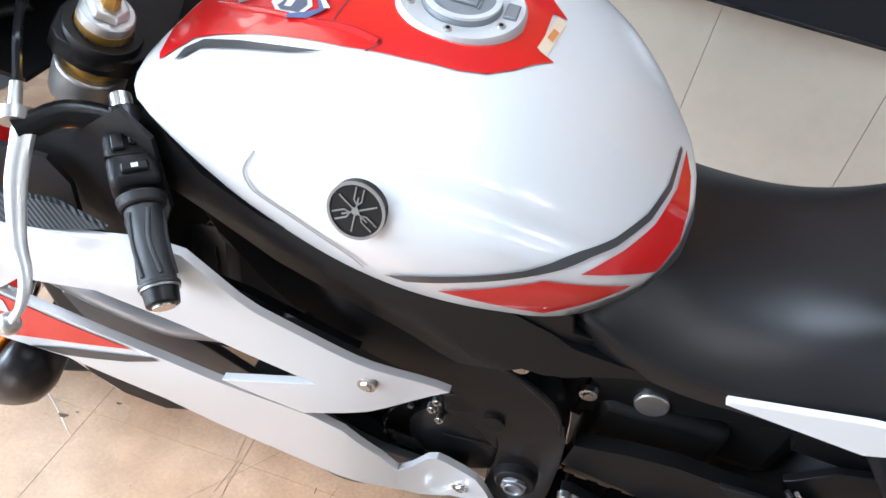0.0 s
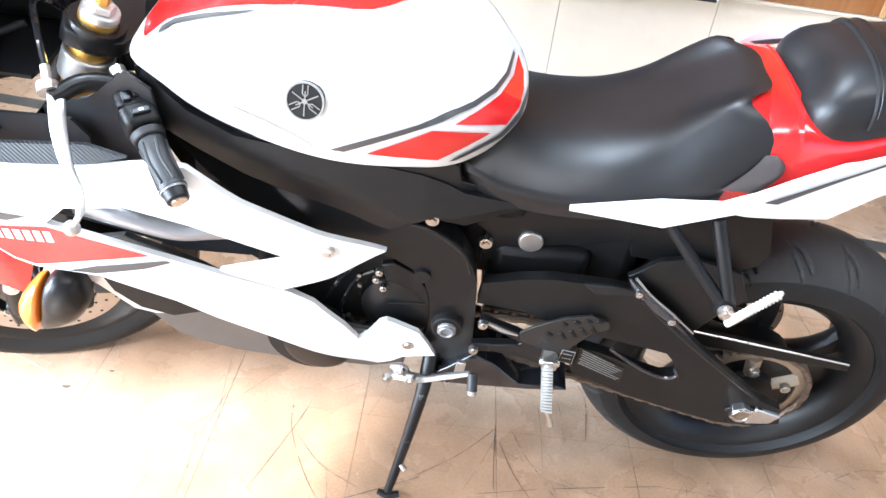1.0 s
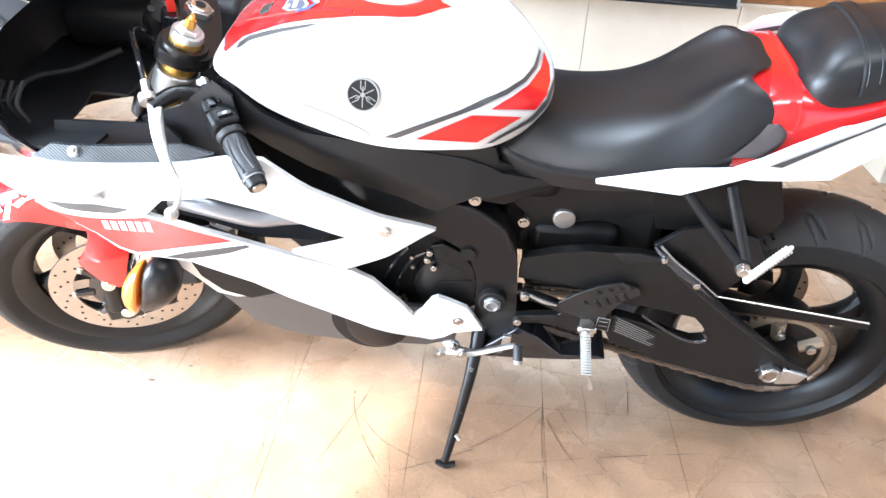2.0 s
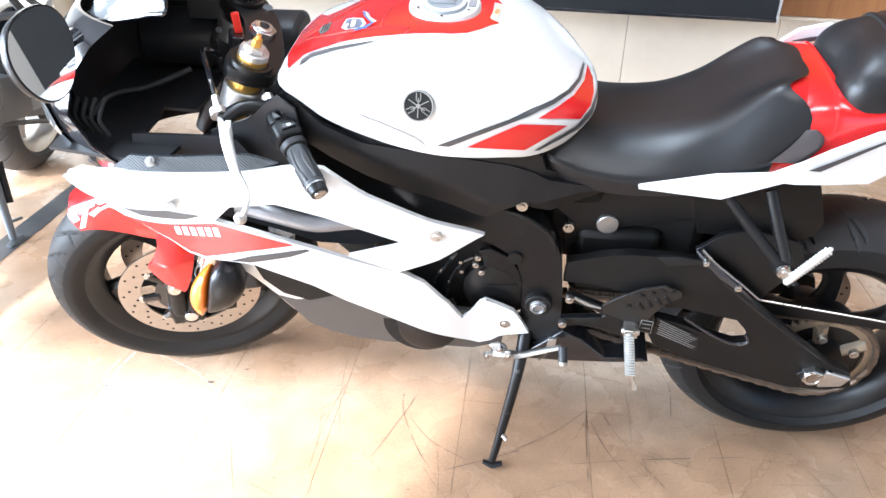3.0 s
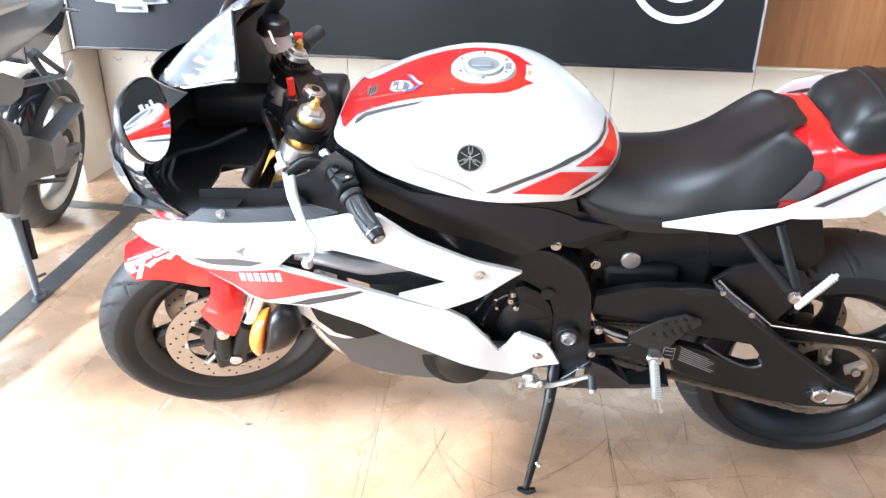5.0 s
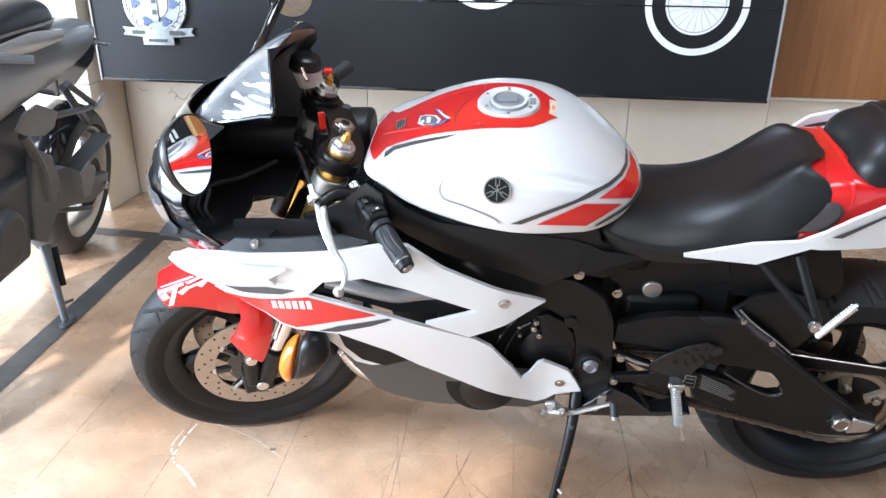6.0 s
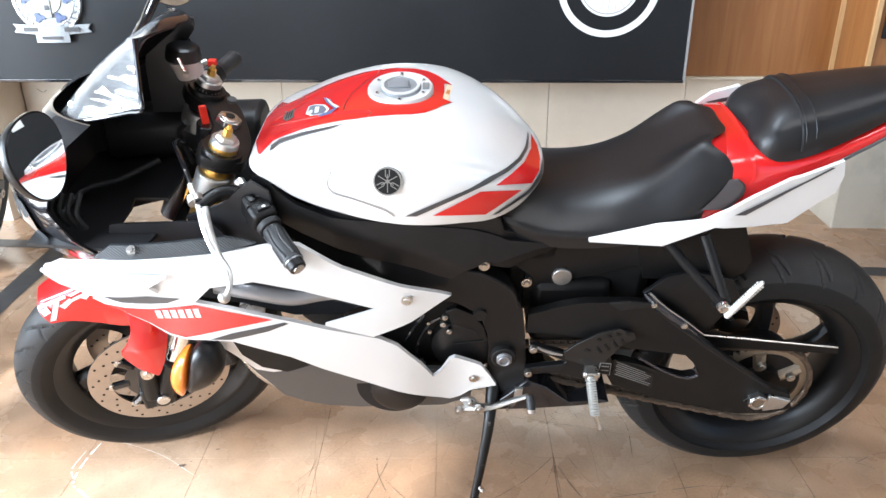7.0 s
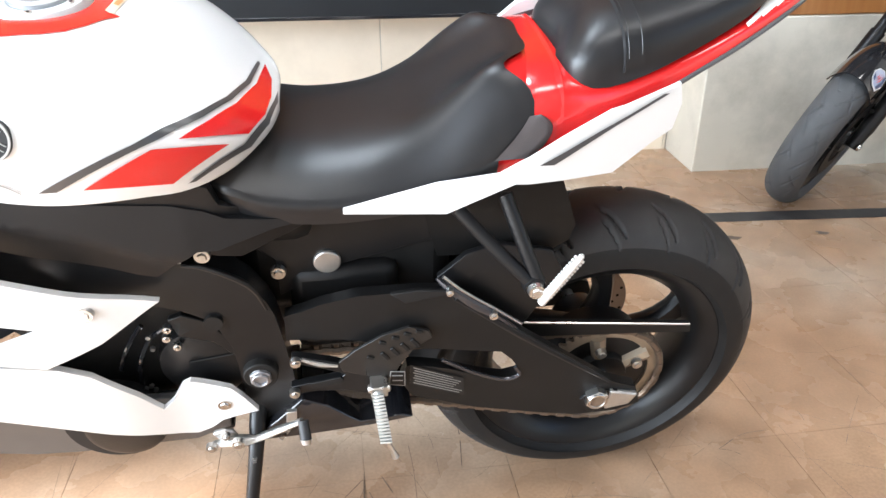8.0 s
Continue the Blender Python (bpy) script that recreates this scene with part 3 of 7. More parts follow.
FRONT_AXLE, REAR_AXLE = Vector((-0.690, 0, 0.300)), Vector((0.693, 0, 0.314))


def tyre_bm(R, hw, bead, grooves, seg=600, across=52):
    """A tyre round the y axis with its tread grooves pressed in; grooves(angle, side) gives a depth."""
    Rc = R - hw * 0.92
    A = radians(104)
    prof = [(bead - 0.004, -hw * 0.74), (bead + 0.012, -hw * 0.90), ((bead + Rc) / 2 + 0.012, -hw * 0.99)]
    for i in range(across + 1):
        a = -A * 0.83 + 2 * A * 0.83 * i / across
        prof.append((Rc + (R - Rc) * max(0.0, math.cos(a)) ** 0.92 if abs(a) < radians(90) else Rc, hw * math.sin(a)))
    prof += [((bead + Rc) / 2 + 0.012, hw * 0.99), (bead + 0.012, hw * 0.90), (bead - 0.004, hw * 0.74)]
    verts, faces = [], []
    n = len(prof)
    for j in range(seg):
        th = 2 * math.pi * j / seg
        for r, y in prof:
            d = grooves(th, y / hw) if r > Rc + 0.004 else 0.0
            rr = r - d
            verts.append((rr * math.cos(th), y, rr * math.sin(th)))
    for j in range(seg):
        k = (j + 1) % seg
        for i in range(n - 1):
            faces.append((j * n + i, j * n + i + 1, k * n + i + 1, k * n + i))
    me = bpy.data.meshes.new("tyre")
    me.from_pydata(verts, [], faces)
    bm = bmesh.new()
    bm.from_mesh(me)
    bpy.data.meshes.remove(me)
    return bm


def slanted(count, slant, lo, hi, width, depth=0.005, curve=0.0):
    """Tread of slanted grooves, count of them on each side, alternating left and right."""
    def depth_at(th, s):
        out = 0.0
        for side in (-1, 1):
            u = s * side
            if lo < u < hi:
                ph = (th * count / (2 * math.pi) + (0.5 if side > 0 else 0) + slant * u + curve * u * u) % 1.0
                half = width * (1 - ((u - lo) / (hi - lo) * 2 - 1) ** 4)
                if abs(ph - 0.5) < half:
                    out = depth
        return out
    return depth_at


def both(*fs):
    return lambda th, s: max(f(th, s) for f in fs)


def spoke_wheel(name, centre, R, hw, bead, rim_hw, spokes, grooves, parent, m=None, rim_mat=None, twist=0.25, width=0.055, turn=0.3, rubber=None):
    """A cast wheel with its tyre."""
    M = Matrix.Translation(centre)
    if m is not None:
        M = m @ M
    rim_mat = rim_mat or SATINBLACK
    wheel = part(name, lathe([(bead + 0.004, -rim_hw), (bead + 0.009, -rim_hw * 0.97), (bead - 0.008, -rim_hw * 0.88), (bead - 0.028, -rim_hw * 0.5), (bead - 0.030, 0), (bead - 0.028, rim_hw * 0.5), (bead - 0.008, rim_hw * 0.88), (bead + 0.009, rim_hw * 0.97), (bead + 0.004, rim_hw), (bead - 0.014, rim_hw * 0.9), (bead - 0.038, rim_hw * 0.5), (bead - 0.040, 0), (bead - 0.038, -rim_hw * 0.5), (bead - 0.014, -rim_hw * 0.9)], 96, closed=True), rim_mat, parent, "cast rim", m=M)
    tyre = part("tyre", tyre_bm(R, hw, bead, grooves), rubber or RUBBER, wheel, "black rubber tyre with slanted tread grooves", m=M, sharp=60)
    if rubber is None:      # tread greyer than the side walls: wear, plus daylight put into its colour
        tyre.data.materials.append(TREAD)
        back = M.inverted()
        for f in tyre.data.polygons:
            p = back @ f.center
            f.material_index = int(R - 0.045 < math.hypot(p.x, p.z) and abs(p.y) < hw * 0.93)
    hub = lathe([(0.02, -0.07), (0.045, -0.068), (0.052, -0.03), (0.052, 0.03), (0.045, 0.068), (0.02, 0.07)], 32)
    part("hub", hub, rim_mat, wheel, m=M)
    for k in range(spokes):
        a = 2 * math.pi * k / spokes + turn
        rings = []
        for i in range(7):
            u = i / 6
            r = 0.045 + (bead - 0.036 - 0.045) * u
            aa = a + twist * u * u
            w = width * (1.15 - 0.55 * math.sin(math.pi * u) + 0.1 * u)
            th = 0.022 - 0.006 * u
            rad, tan = Vector((math.cos(aa), 0, math.sin(aa))), Vector((-math.sin(aa), 0, math.cos(aa)))
            rings.append([rad * r + tan * w / 2 * cx + Vector((0, th * cy, 0)) for cx, cy in ((-1, -0.4), (-0.6, -1), (0.6, -1), (1, -0.4), (1, 0.4), (0.6, 1), (-0.6, 1), (-1, 0.4))])
        part("spoke", loft(rings), rim_mat, wheel, m=M)
    return wheel, M


front_tread = both(slanted(24, 0.9, 0.12, 0.84, 0.045, 0.006, 0.5), slanted(24, -0.5, 0.50, 0.93, 0.03, 0.004))
rear_tread = both(slanted(20, 1.0, 0.20, 0.80, 0.040, 0.007, -0.35), slanted(20, 0.4, 0.45, 0.90, 0.030, 0.005, 0.1))
front_wheel, FM = spoke_wheel("front_wheel", FRONT_AXLE, 0.300, 0.060, 0.222, 0.048, 5, front_tread, bike, STEER, turn=0.55)
rear_wheel, RM = spoke_wheel("rear_wheel", REAR_AXLE, 0.314, 0.092, 0.222, 0.078, 5, rear_tread, bike, turn=0.1)


def disc(name, wheel, M, y, r0, r1, material, holes=0):
    d = part(name, lathe([(r0, y - 0.0025), (r1, y - 0.0025), (r1, y + 0.0025), (r0, y + 0.0025)], 72, closed=True), material, wheel, "drilled steel brake disc", m=M)
    bm = bmesh.new()
    for k in range(holes):
        a = 2 * math.pi * k / holes
        rr = r0 + (r1 - r0) * (0.22, 0.5, 0.78)[k % 3]
        for s in (-1, 1):
            bm = merge(bm, rod((rr * math.cos(a), y + s * 0.0024, rr * math.sin(a)), (rr * math.cos(a), y + s * 0.0031, rr * math.sin(a)), 0.0032, seg=8))
    if holes:
        tagged(part("drill_holes", bm, DARKHOLE, d if d.parent is bike else wheel, m=M), kind="stuff")
    return d


for side in (-1, 1):
    disc("brake_disc", front_wheel, FM, side * 0.062, 0.108, 0.155, DISCSTEEL, 48)
    carrier = part("disc_carrier", lathe([(0.045, side * 0.058), (0.078, side * 0.060), (0.078, side * 0.064), (0.045, side * 0.066)], 40, closed=True), GLOSSBLACK, front_wheel, m=FM)
    for k in range(8):
        a = 2 * math.pi * k / 8
        part("carrier_arm", rod((0.07 * math.cos(a), side * 0.062, 0.07 * math.sin(a)), (0.106 * math.cos(a), side * 0.062, 0.106 * math.sin(a)), 0.010, 0.009, 8), GLOSSBLACK, front_wheel, m=FM)
    for k in range(8):
        a = 2 * math.pi * k / 8
        c = Vector((0.106 * math.cos(a), side * 0.062, 0.106 * math.sin(a)))
        part("disc_button", rod(c, c + Vector((0, side * 0.005, 0)), 0.010, 0.009, 14), STEEL, front_wheel, m=FM)
disc("brake_disc", rear_wheel, RM, 0.085, 0.075, 0.11, DISCSTEEL, 36)

# sprocket and chain
teeth = bmesh.new()
ring_in, ring_out = [], []
for k in range(45 * 4):
    a = 2 * math.pi * k / 180
    r = 0.113 if k % 4 in (0, 1) else 0.105
    ring_out.append((r * math.cos(a), r * math.sin(a)))
    ring_in.append((0.088 * math.cos(a), 0.088 * math.sin(a)))
for y0, y1 in ((-0.098, -0.091),):
    vo = [[teeth.verts.new((px, yy, pz)) for px, pz in ring_out] for yy in (y0, y1)]
    vi = [[teeth.verts.new((px, yy, pz)) for px, pz in ring_in] for yy in (y0, y1)]
    for k in range(180):
        q = (k + 1) % 180
        teeth.faces.new((vo[0][k], vo[0][q], vi[0][q], vi[0][k]))
        teeth.faces.new((vo[1][q], vo[1][k], vi[1][k], vi[1][q]))
        teeth.faces.new((vo[0][q], vo[0][k], vo[1][k], vo[1][q]))
        teeth.faces.new((vi[0][k], vi[0][q], vi[1][q], vi[1][k]))
for k in range(5):
    a = 2 * math.pi * k / 5 + 0.5
    teeth = merge(teeth, rod((0.045 * math.cos(a), -0.0945, 0.045 * math.sin(a)), (0.092 * math.cos(a), -0.0945, 0.092 * math.sin(a)), 0.013, 0.015, 8))
sprocket = part("sprocket", teeth, mat("dull_sprocket_metal", (0.34, 0.28, 0.21), 0.45, metal=0.7, vary=0.2, scale=40), rear_wheel, "toothed metal rear sprocket", m=RM)
for k in range(5):
    a = 2 * math.pi * k / 5 + 0.5
    part("sprocket_bolt", bolt((0.066 * math.cos(a), -0.108, 0.066 * math.sin(a)), r=0.010), STEEL, rear_wheel, m=RM)
part("sprocket_hub", merge(rod((0, -0.02, 0), (0, -0.094, 0), 0.092, 0.086, 32), rod((0, -0.094, 0), (0, -0.105, 0), 0.05, 0.045, 24)), SATINBLACK, rear_wheel, m=RM)

CH = -0.0945
fc, fr, rc, rr_ = Vector((0.17, CH, 0.392)), 0.040, Vector((REAR_AXLE.x, CH, REAR_AXLE.z)), 0.109
path = []
d = rc - fc
phi = math.atan2(d.z, d.x)
off = math.asin((rr_ - fr) / d.length)
for k in range(13):   # round the small sprocket
    a = phi + math.pi / 2 + off + (math.pi - 2 * off) * k / 12
    path.append(fc + Vector((math.cos(a), 0, math.sin(a))) * fr)
for k in range(25):
    a = phi - math.pi / 2 - off + (math.pi + 2 * off) * k / 24
    path.append(rc + Vector((math.cos(a), 0, math.sin(a))) * rr_)
path.append(path[0])
links = bmesh.new()
dense = []
for a, b in zip(path, path[1:]):
    n = max(1, int((b - a).length / 0.002))
    sag = 0.003 if (b - a).length > 0.2 and a.z < 0.40 else 0.0
    dense += [a.lerp(b, i / n) - Vector((0, 0, sag * 4 * (i / n) * (1 - i / n))) for i in range(n)]
step, i = 0.0159, 0
cents, acc = [dense[0]], 0.0
for a, b in zip(dense, dense[1:]):
    acc += (b - a).length
    if acc >= step:
        cents.append(b)
        acc = 0.0
for k, (a, b) in enumerate(zip(cents, cents[1:])):
    w = 0.0085 if k % 2 else 0.0065
    for s in (-1, 1):
        links = merge(links, rod(a + Vector((0, s * w, 0)), b + Vector((0, s * w, 0)), 0.0065, 0.0065, 6))
    links = merge(links, rod(a - Vector((0, 0.010, 0)), a + Vector((0, 0.010, 0)), 0.005, seg=6))
tagged(part("chain", links, CHAINMAT, bike, "oily brown drive chain"), kind="stuff")

CHROME_DARK = mat("dark_glossy_metal", (0.10, 0.10, 0.11), 0.22, metal=0.8)
# swingarm
arm = [(0.160, 0.504), (0.163, 0.552), (0.190, 0.562), (0.220, 0.576), (0.272, 0.591), (0.320, 0.595), (0.357, 0.595), (0.402, 0.590), (0.420, 0.576), (0.514, 0.497), (0.607, 0.421), (0.684, 0.360), (0.734, 0.339), (0.748, 0.298), (0.707, 0.283), (0.634, 0.281), (0.570, 0.296), (0.453, 0.328), (0.348, 0.372), (0.330, 0.408), (0.340, 0.442), (0.359, 0.440), (0.403, 0.428), (0.461, 0.403), (0.498, 0.393), (0.522, 0.399), (0.523, 0.412), (0.508, 0.436), (0.490, 0.455), (0.426, 0.467), (0.357, 0.479), (0.300, 0.494), (0.240, 0.505), (0.197, 0.505)]
swing = part("swingarm", panel(arm, lambda px, pz: -0.158 + 0.10 * max(0.0, 0.32 - px), 0.020, 0.03), MATTBLACK, bike, "matt black cast swingarm", bevel=0.006)
part("swingarm_far_side", flipped(panel(arm[:20], lambda px, pz: -0.158 + 0.10 * max(0.0, 0.32 - px), 0.040, 0.05)), MATTBLACK, bike, bevel=0.006)
part("swingarm_bridge", block(0.17, 0.335, -0.10, 0.10, 0.435, 0.60), MATTBLACK, swing, bevel=0.02)
part("axle", rod((REAR_AXLE.x, -0.165, REAR_AXLE.z), (REAR_AXLE.x, 0.165, REAR_AXLE.z), 0.012), STEEL, rear_wheel)
part("axle_block", panel([(0.682, 0.296), (0.687, 0.341), (0.738, 0.328), (0.725, 0.304)], lambda px, pz: -0.166, 0.012, 0.05), ALU, swing, "bright chain adjuster block", bevel=0.003)
part("axle_nut", merge(rod((0.663, -0.150, 0.328), (0.663, -0.172, 0.328), 0.021, seg=6), lathe_ring((0.663, -0.172, 0.328), 0.0125, 0.0175, 0.003)), STEEL, swing, "bright axle nut", bevel=0.001)
part("nut_bore", rod((0.663, -0.1715, 0.328), (0.663, -0.1728, 0.328), 0.0125, seg=20), mat("brown_bore", (0.13, 0.085, 0.055), 0.6, vary=0.2), swing)
part("axle_plate", panel([(0.636, 0.325), (0.652, 0.342), (0.701, 0.339), (0.696, 0.293), (0.655, 0.290)], lambda px, pz: -0.1625, 0.006, 0.05), SATINBLACK, swing, bevel=0.001)
perf = part("heel_plate", panel([(0.236, 0.477), (0.261, 0.499), (0.302, 0.526), (0.342, 0.539), (0.372, 0.528), (0.377, 0.514), (0.350, 0.495), (0.339, 0.476), (0.328, 0.460), (0.315, 0.430), (0.275, 0.444), (0.241, 0.458)], lambda px, pz: -0.172, 0.005, 0.04), mat("grey_black_plate", (0.0095, 0.0092, 0.009), 0.38, vary=0.2, bump=0.1), bike, "perforated dark grey heel plate", bevel=0.001)
for k, (hx, hz) in enumerate([(0.303, 0.512), (0.322, 0.520), (0.340, 0.526), (0.357, 0.529), (0.284, 0.483), (0.306, 0.484), (0.321, 0.492), (0.336, 0.500), (0.351, 0.507)]):
    big = k > 4
    part("slot", block(-0.0095 if big else -0.0055, 0.0095 if big else 0.0055, -0.1745, -0.1715, -0.0032, 0.0032), DARKHOLE, perf, bevel=0.0010, m=Matrix.Translation((hx, 0, hz)) @ Matrix.Rotation(radians(55 if big else 20), 4, "Y"))
part("arm_bolt", bolt((0.402, -0.160, 0.595), r=0.006), STEEL, swing)
part("arm_bolt", bolt((0.47, -0.160, 0.542), r=0.007), STEEL, swing)
part("hugger_edge", pipe([(0.385, -0.150, 0.611), (0.402, -0.156, 0.595), (0.439, -0.160, 0.564), (0.472, -0.160, 0.539), (0.514, -0.156, 0.497)], [0.003, 0.006, 0.007, 0.006, 0.003], 8), CHROME_DARK, swing, "glossy dark edge of the hugger")
part("hugger_rim", pipe([(0.394, -0.150, 0.613), (0.425, -0.154, 0.584), (0.479, -0.154, 0.541), (0.519, -0.150, 0.505)], 0.0028, 8), mat("polished_rim_edge", (0.5, 0.5, 0.5), 0.25, metal=0.9), swing, "thin polished edge")
part("rubber_pad", panel([(0.316, 0.598), (0.356, 0.602), (0.398, 0.597), (0.406, 0.590), (0.339, 0.578)], lambda px, pz: -0.164, 0.008, 0.1), RUBBER, swing, "black rubber chain slider tab", bevel=0.002)
part("arm_ridge", pipe([(0.412, -0.160, 0.578), (0.512, -0.162, 0.497), (0.605, -0.162, 0.424), (0.681, -0.162, 0.365)], [0.004, 0.006, 0.005, 0.003], 8), SATINBLACK, swing)
part("hole_lip", pipe([(0.396, -0.158, 0.449), (0.452, -0.160, 0.413), (0.498, -0.160, 0.393), (0.523, -0.160, 0.400), (0.515, -0.160, 0.420)], 0.0035, 8), CHROME_DARK, swing)
label = part("warning_label", panel([(0.345, 0.446), (0.431, 0.404), (0.435, 0.362), (0.345, 0.402)], lambda px, pz: -0.1600, 0.0008, 0.2), mat("printed_grey_label", (0.011, 0.011, 0.011), 0.42, vary=0.4, scale=160, spec=0.3), swing)
LABELGREY = mat("pale_grey_print", (0.20, 0.195, 0.185), 0.5)
for k in range(7):
    v = 0.10 + 0.13 * k
    l0 = Vector((0.345, 0, 0.446)).lerp(Vector((0.345, 0, 0.402)), v)
    l1 = Vector((0.431, 0, 0.404)).lerp(Vector((0.435, 0, 0.362)), v)
    u0, u1 = 0.06 + 0.02 * (k % 2), 0.80 + 0.05 * ((k * 3) % 4)
    p0, p1 = l0.lerp(l1, u0), l0.lerp(l1, u1)
    h = 0.0021 * (1 - 0.5 * u0)
    part("print_line", panel([(p0.x, p0.z + h / 2), (p1.x, p1.z + h / 4), (p1.x, p1.z - h / 4), (p0.x, p0.z - h / 2)], lambda px, pz: -0.1608, 0.0006, 0.2), LABELGREY, label)

small_label = part("small_label", panel([(0.313, 0.450), (0.336, 0.447), (0.336, 0.414), (0.310, 0.420)], lambda px, pz: -0.1737, 0.0008, 0.1), LABELGREY, perf, "small outlined label on the plate")
part("label_field", panel([(0.3145, 0.4482), (0.3345, 0.4455), (0.3345, 0.4162), (0.3118, 0.4213)], lambda px, pz: -0.1742, 0.0004, 0.1), MATTBLACK, small_label)
for k in range(2):
    part("label_bar", panel([(0.316, 0.442 - 0.011 * k), (0.332, 0.440 - 0.011 * k), (0.332, 0.438 - 0.011 * k), (0.3155, 0.440 - 0.011 * k)], lambda px, pz: -0.1747, 0.0004, 0.1), LABELGREY, small_label)

# rear hugger and chain guard
def arc_shell(r, a0, a1, w0, w1, thick=0.004, n=20, across=8, drop=0.04):
    rings = []
    for i in range(n + 1):
        u = i / n
        a = radians(a0 + (a1 - a0) * u)
        w = w0 + (w1 - w0) * u
        out, inn = [], []
        for j in range(across + 1):
            s = -1 + 2 * j / across
            rad = r - drop * abs(s) ** 2.6
            out.append(Vector((-math.sin(a) * rad, s * w, math.cos(a) * rad)))
            inn.append(Vector((-math.sin(a) * (rad - thick), s * (w - 0.003), math.cos(a) * (rad - thick))))
        rings.append(out + inn[::-1])
    return loft(rings)


part("rear_hugger", arc_shell(0.352, 20, 84, 0.085, 0.09, drop=0.05), PLASTIC, bike, "black rear wheel hugger", m=Matrix.Translation(REAR_AXLE))
part("hugger_side", panel([(0.432, 0.628), (0.480, 0.640), (0.562, 0.624), (0.589, 0.574), (0.559, 0.536), (0.528, 0.481), (0.488, 0.504), (0.423, 0.561), (0.389, 0.594)], lambda px, pz: -0.128 + 0.25 * max(0.0, pz - 0.60), 0.010, 0.03), SATINBLACK, bike, "satin black side of the hugger", bevel=0.004)
GUARD = [(0.525, 0.472), (0.828, 0.434), (0.831, 0.418), (0.676, 0.429), (0.505, 0.442)]
guard = part("chain_guard", panel(GUARD, lambda px, pz: -0.115, 0.012, 0.05), MATTBLACK, bike, "thin black chain guard", bevel=0.002)
# a bright metal strip takes the place of the black guard's edge glint
part("guard_glint", rod((0.525, -0.1145, 0.4730), (0.827, -0.1145, 0.4350), 0.0018, seg=8), mat("bright_glint_strip", (0.55, 0.53, 0.50), 0.28, metal=0.9), guard, "bright strip that stands in for a glint on the guard")

# engine and inner blackness
engine = part("engine", merge(block(-0.22, 0.10, -0.105, 0.105, 0.36, 0.62), block(-0.30, 0.02, -0.105, 0.105, 0.55, 0.74)), DARKHOLE, bike, "dark engine block behind the fairing", bevel=0.03, segs=3)
def round_cover(c, r, h, seg=40):
    return merge(lathe([(0.001, -h), (r * 0.80, -h), (r * 0.95, -h * 0.75), (r, 0), (r, 0.02)], seg)), Matrix.Translation(c)


bmc, mc = round_cover((-0.105, -0.138, 0.345), 0.064, 0.014)
part("cover_shadow_gap", rod((-0.118, -0.118, 0.350), (-0.118, -0.1395, 0.350), 0.079, 0.079, 40), DARKHOLE, engine)
part("generator_cover", bmc, SATINBLACK, engine, "round black crankcase cover", m=mc)
bmc, mc = round_cover((0.035, -0.108, 0.45), 0.072, 0.020)
part("sprocket_cover", bmc, SATINBLACK, engine, "black sprocket cover", m=mc)
part("cover_line", pipe([(0.013, -0.130, 0.463), (0.081, -0.130, 0.473)], 0.0012, 6, 1, smooth=False), DARKHOLE, engine)
part("cover_step", panel([(-0.003, 0.554), (0.018, 0.562), (0.052, 0.545), (0.076, 0.511), (0.085, 0.475), (0.078, 0.474), (0.055, 0.503), (0.007, 0.520)], lambda px, pz: -0.133, 0.012, 0.05), SATINBLACK, engine, bevel=0.003)
for c in ((-0.005, -0.132, 0.541), (-0.009, -0.132, 0.523), (0.003, -0.132, 0.505)):
    part("cover_bolt", bolt(c, r=0.0065), STEEL, engine)
for c in ((-0.039, -0.120, 0.514), (-0.037, -0.120, 0.490), (-0.064, -0.120, 0.405), (-0.055, -0.120, 0.410), (-0.050, -0.120, 0.401)):
    part("clamp_screw", bolt(c, r=0.004, h=0.005, hole=False), STEEL, engine)
for line_pts in ([(-0.093, -0.115, 0.446), (-0.072, -0.120, 0.496), (-0.046, -0.115, 0.532)], [(-0.070, -0.115, 0.404), (-0.063, -0.120, 0.454), (-0.041, -0.118, 0.504), (-0.014, -0.118, 0.526)]):
    part("engine_hose", pipe(line_pts, 0.004, 8), GLOSSBLACK, engine)
part("radiator", block(-0.52, -0.47, -0.16, 0.16, 0.42, 0.72), DARKHOLE, bike, bevel=0.01, m=Matrix.Translation((-0.5, 0, 0.57)) @ Matrix.Rotation(radians(-14), 4, "Y") @ Matrix.Translation((0.5, 0, -0.57)))
part("airbox", block(-0.30, 0.22, -0.12, 0.12, 0.66, 0.785), DARKHOLE, bike, bevel=0.03)
part("shock_and_tray", block(0.10, 0.42, -0.078, 0.078, 0.50, 0.76), DARKHOLE, bike, bevel=0.03)
part("undertray", panel([(0.357, 0.743), (0.564, 0.753), (0.587, 0.692), (0.601, 0.652), (0.595, 0.620), (0.572, 0.603), (0.496, 0.600), (0.394, 0.605)], lambda px, pz: -0.100 + 0.15 * max(0.0, 0.66 - pz), 0.18, 0.05), MATTBLACK, bike, "black undertray above the rear wheel", bevel=0.010)
part("front_muffler", panel([(0.10, 0.305), (0.172, 0.366), (0.213, 0.349), (0.264, 0.309), (0.335, 0.316), (0.352, 0.308), (0.283, 0.297), (0.174, 0.288), (0.10, 0.286)], lambda px, pz: -0.15 + 0.25 * max(0.0, pz - 0.325), 0.12, 0.03), GLOSSBLACK, bike, "black under-engine exhaust cover", bevel=0.006)
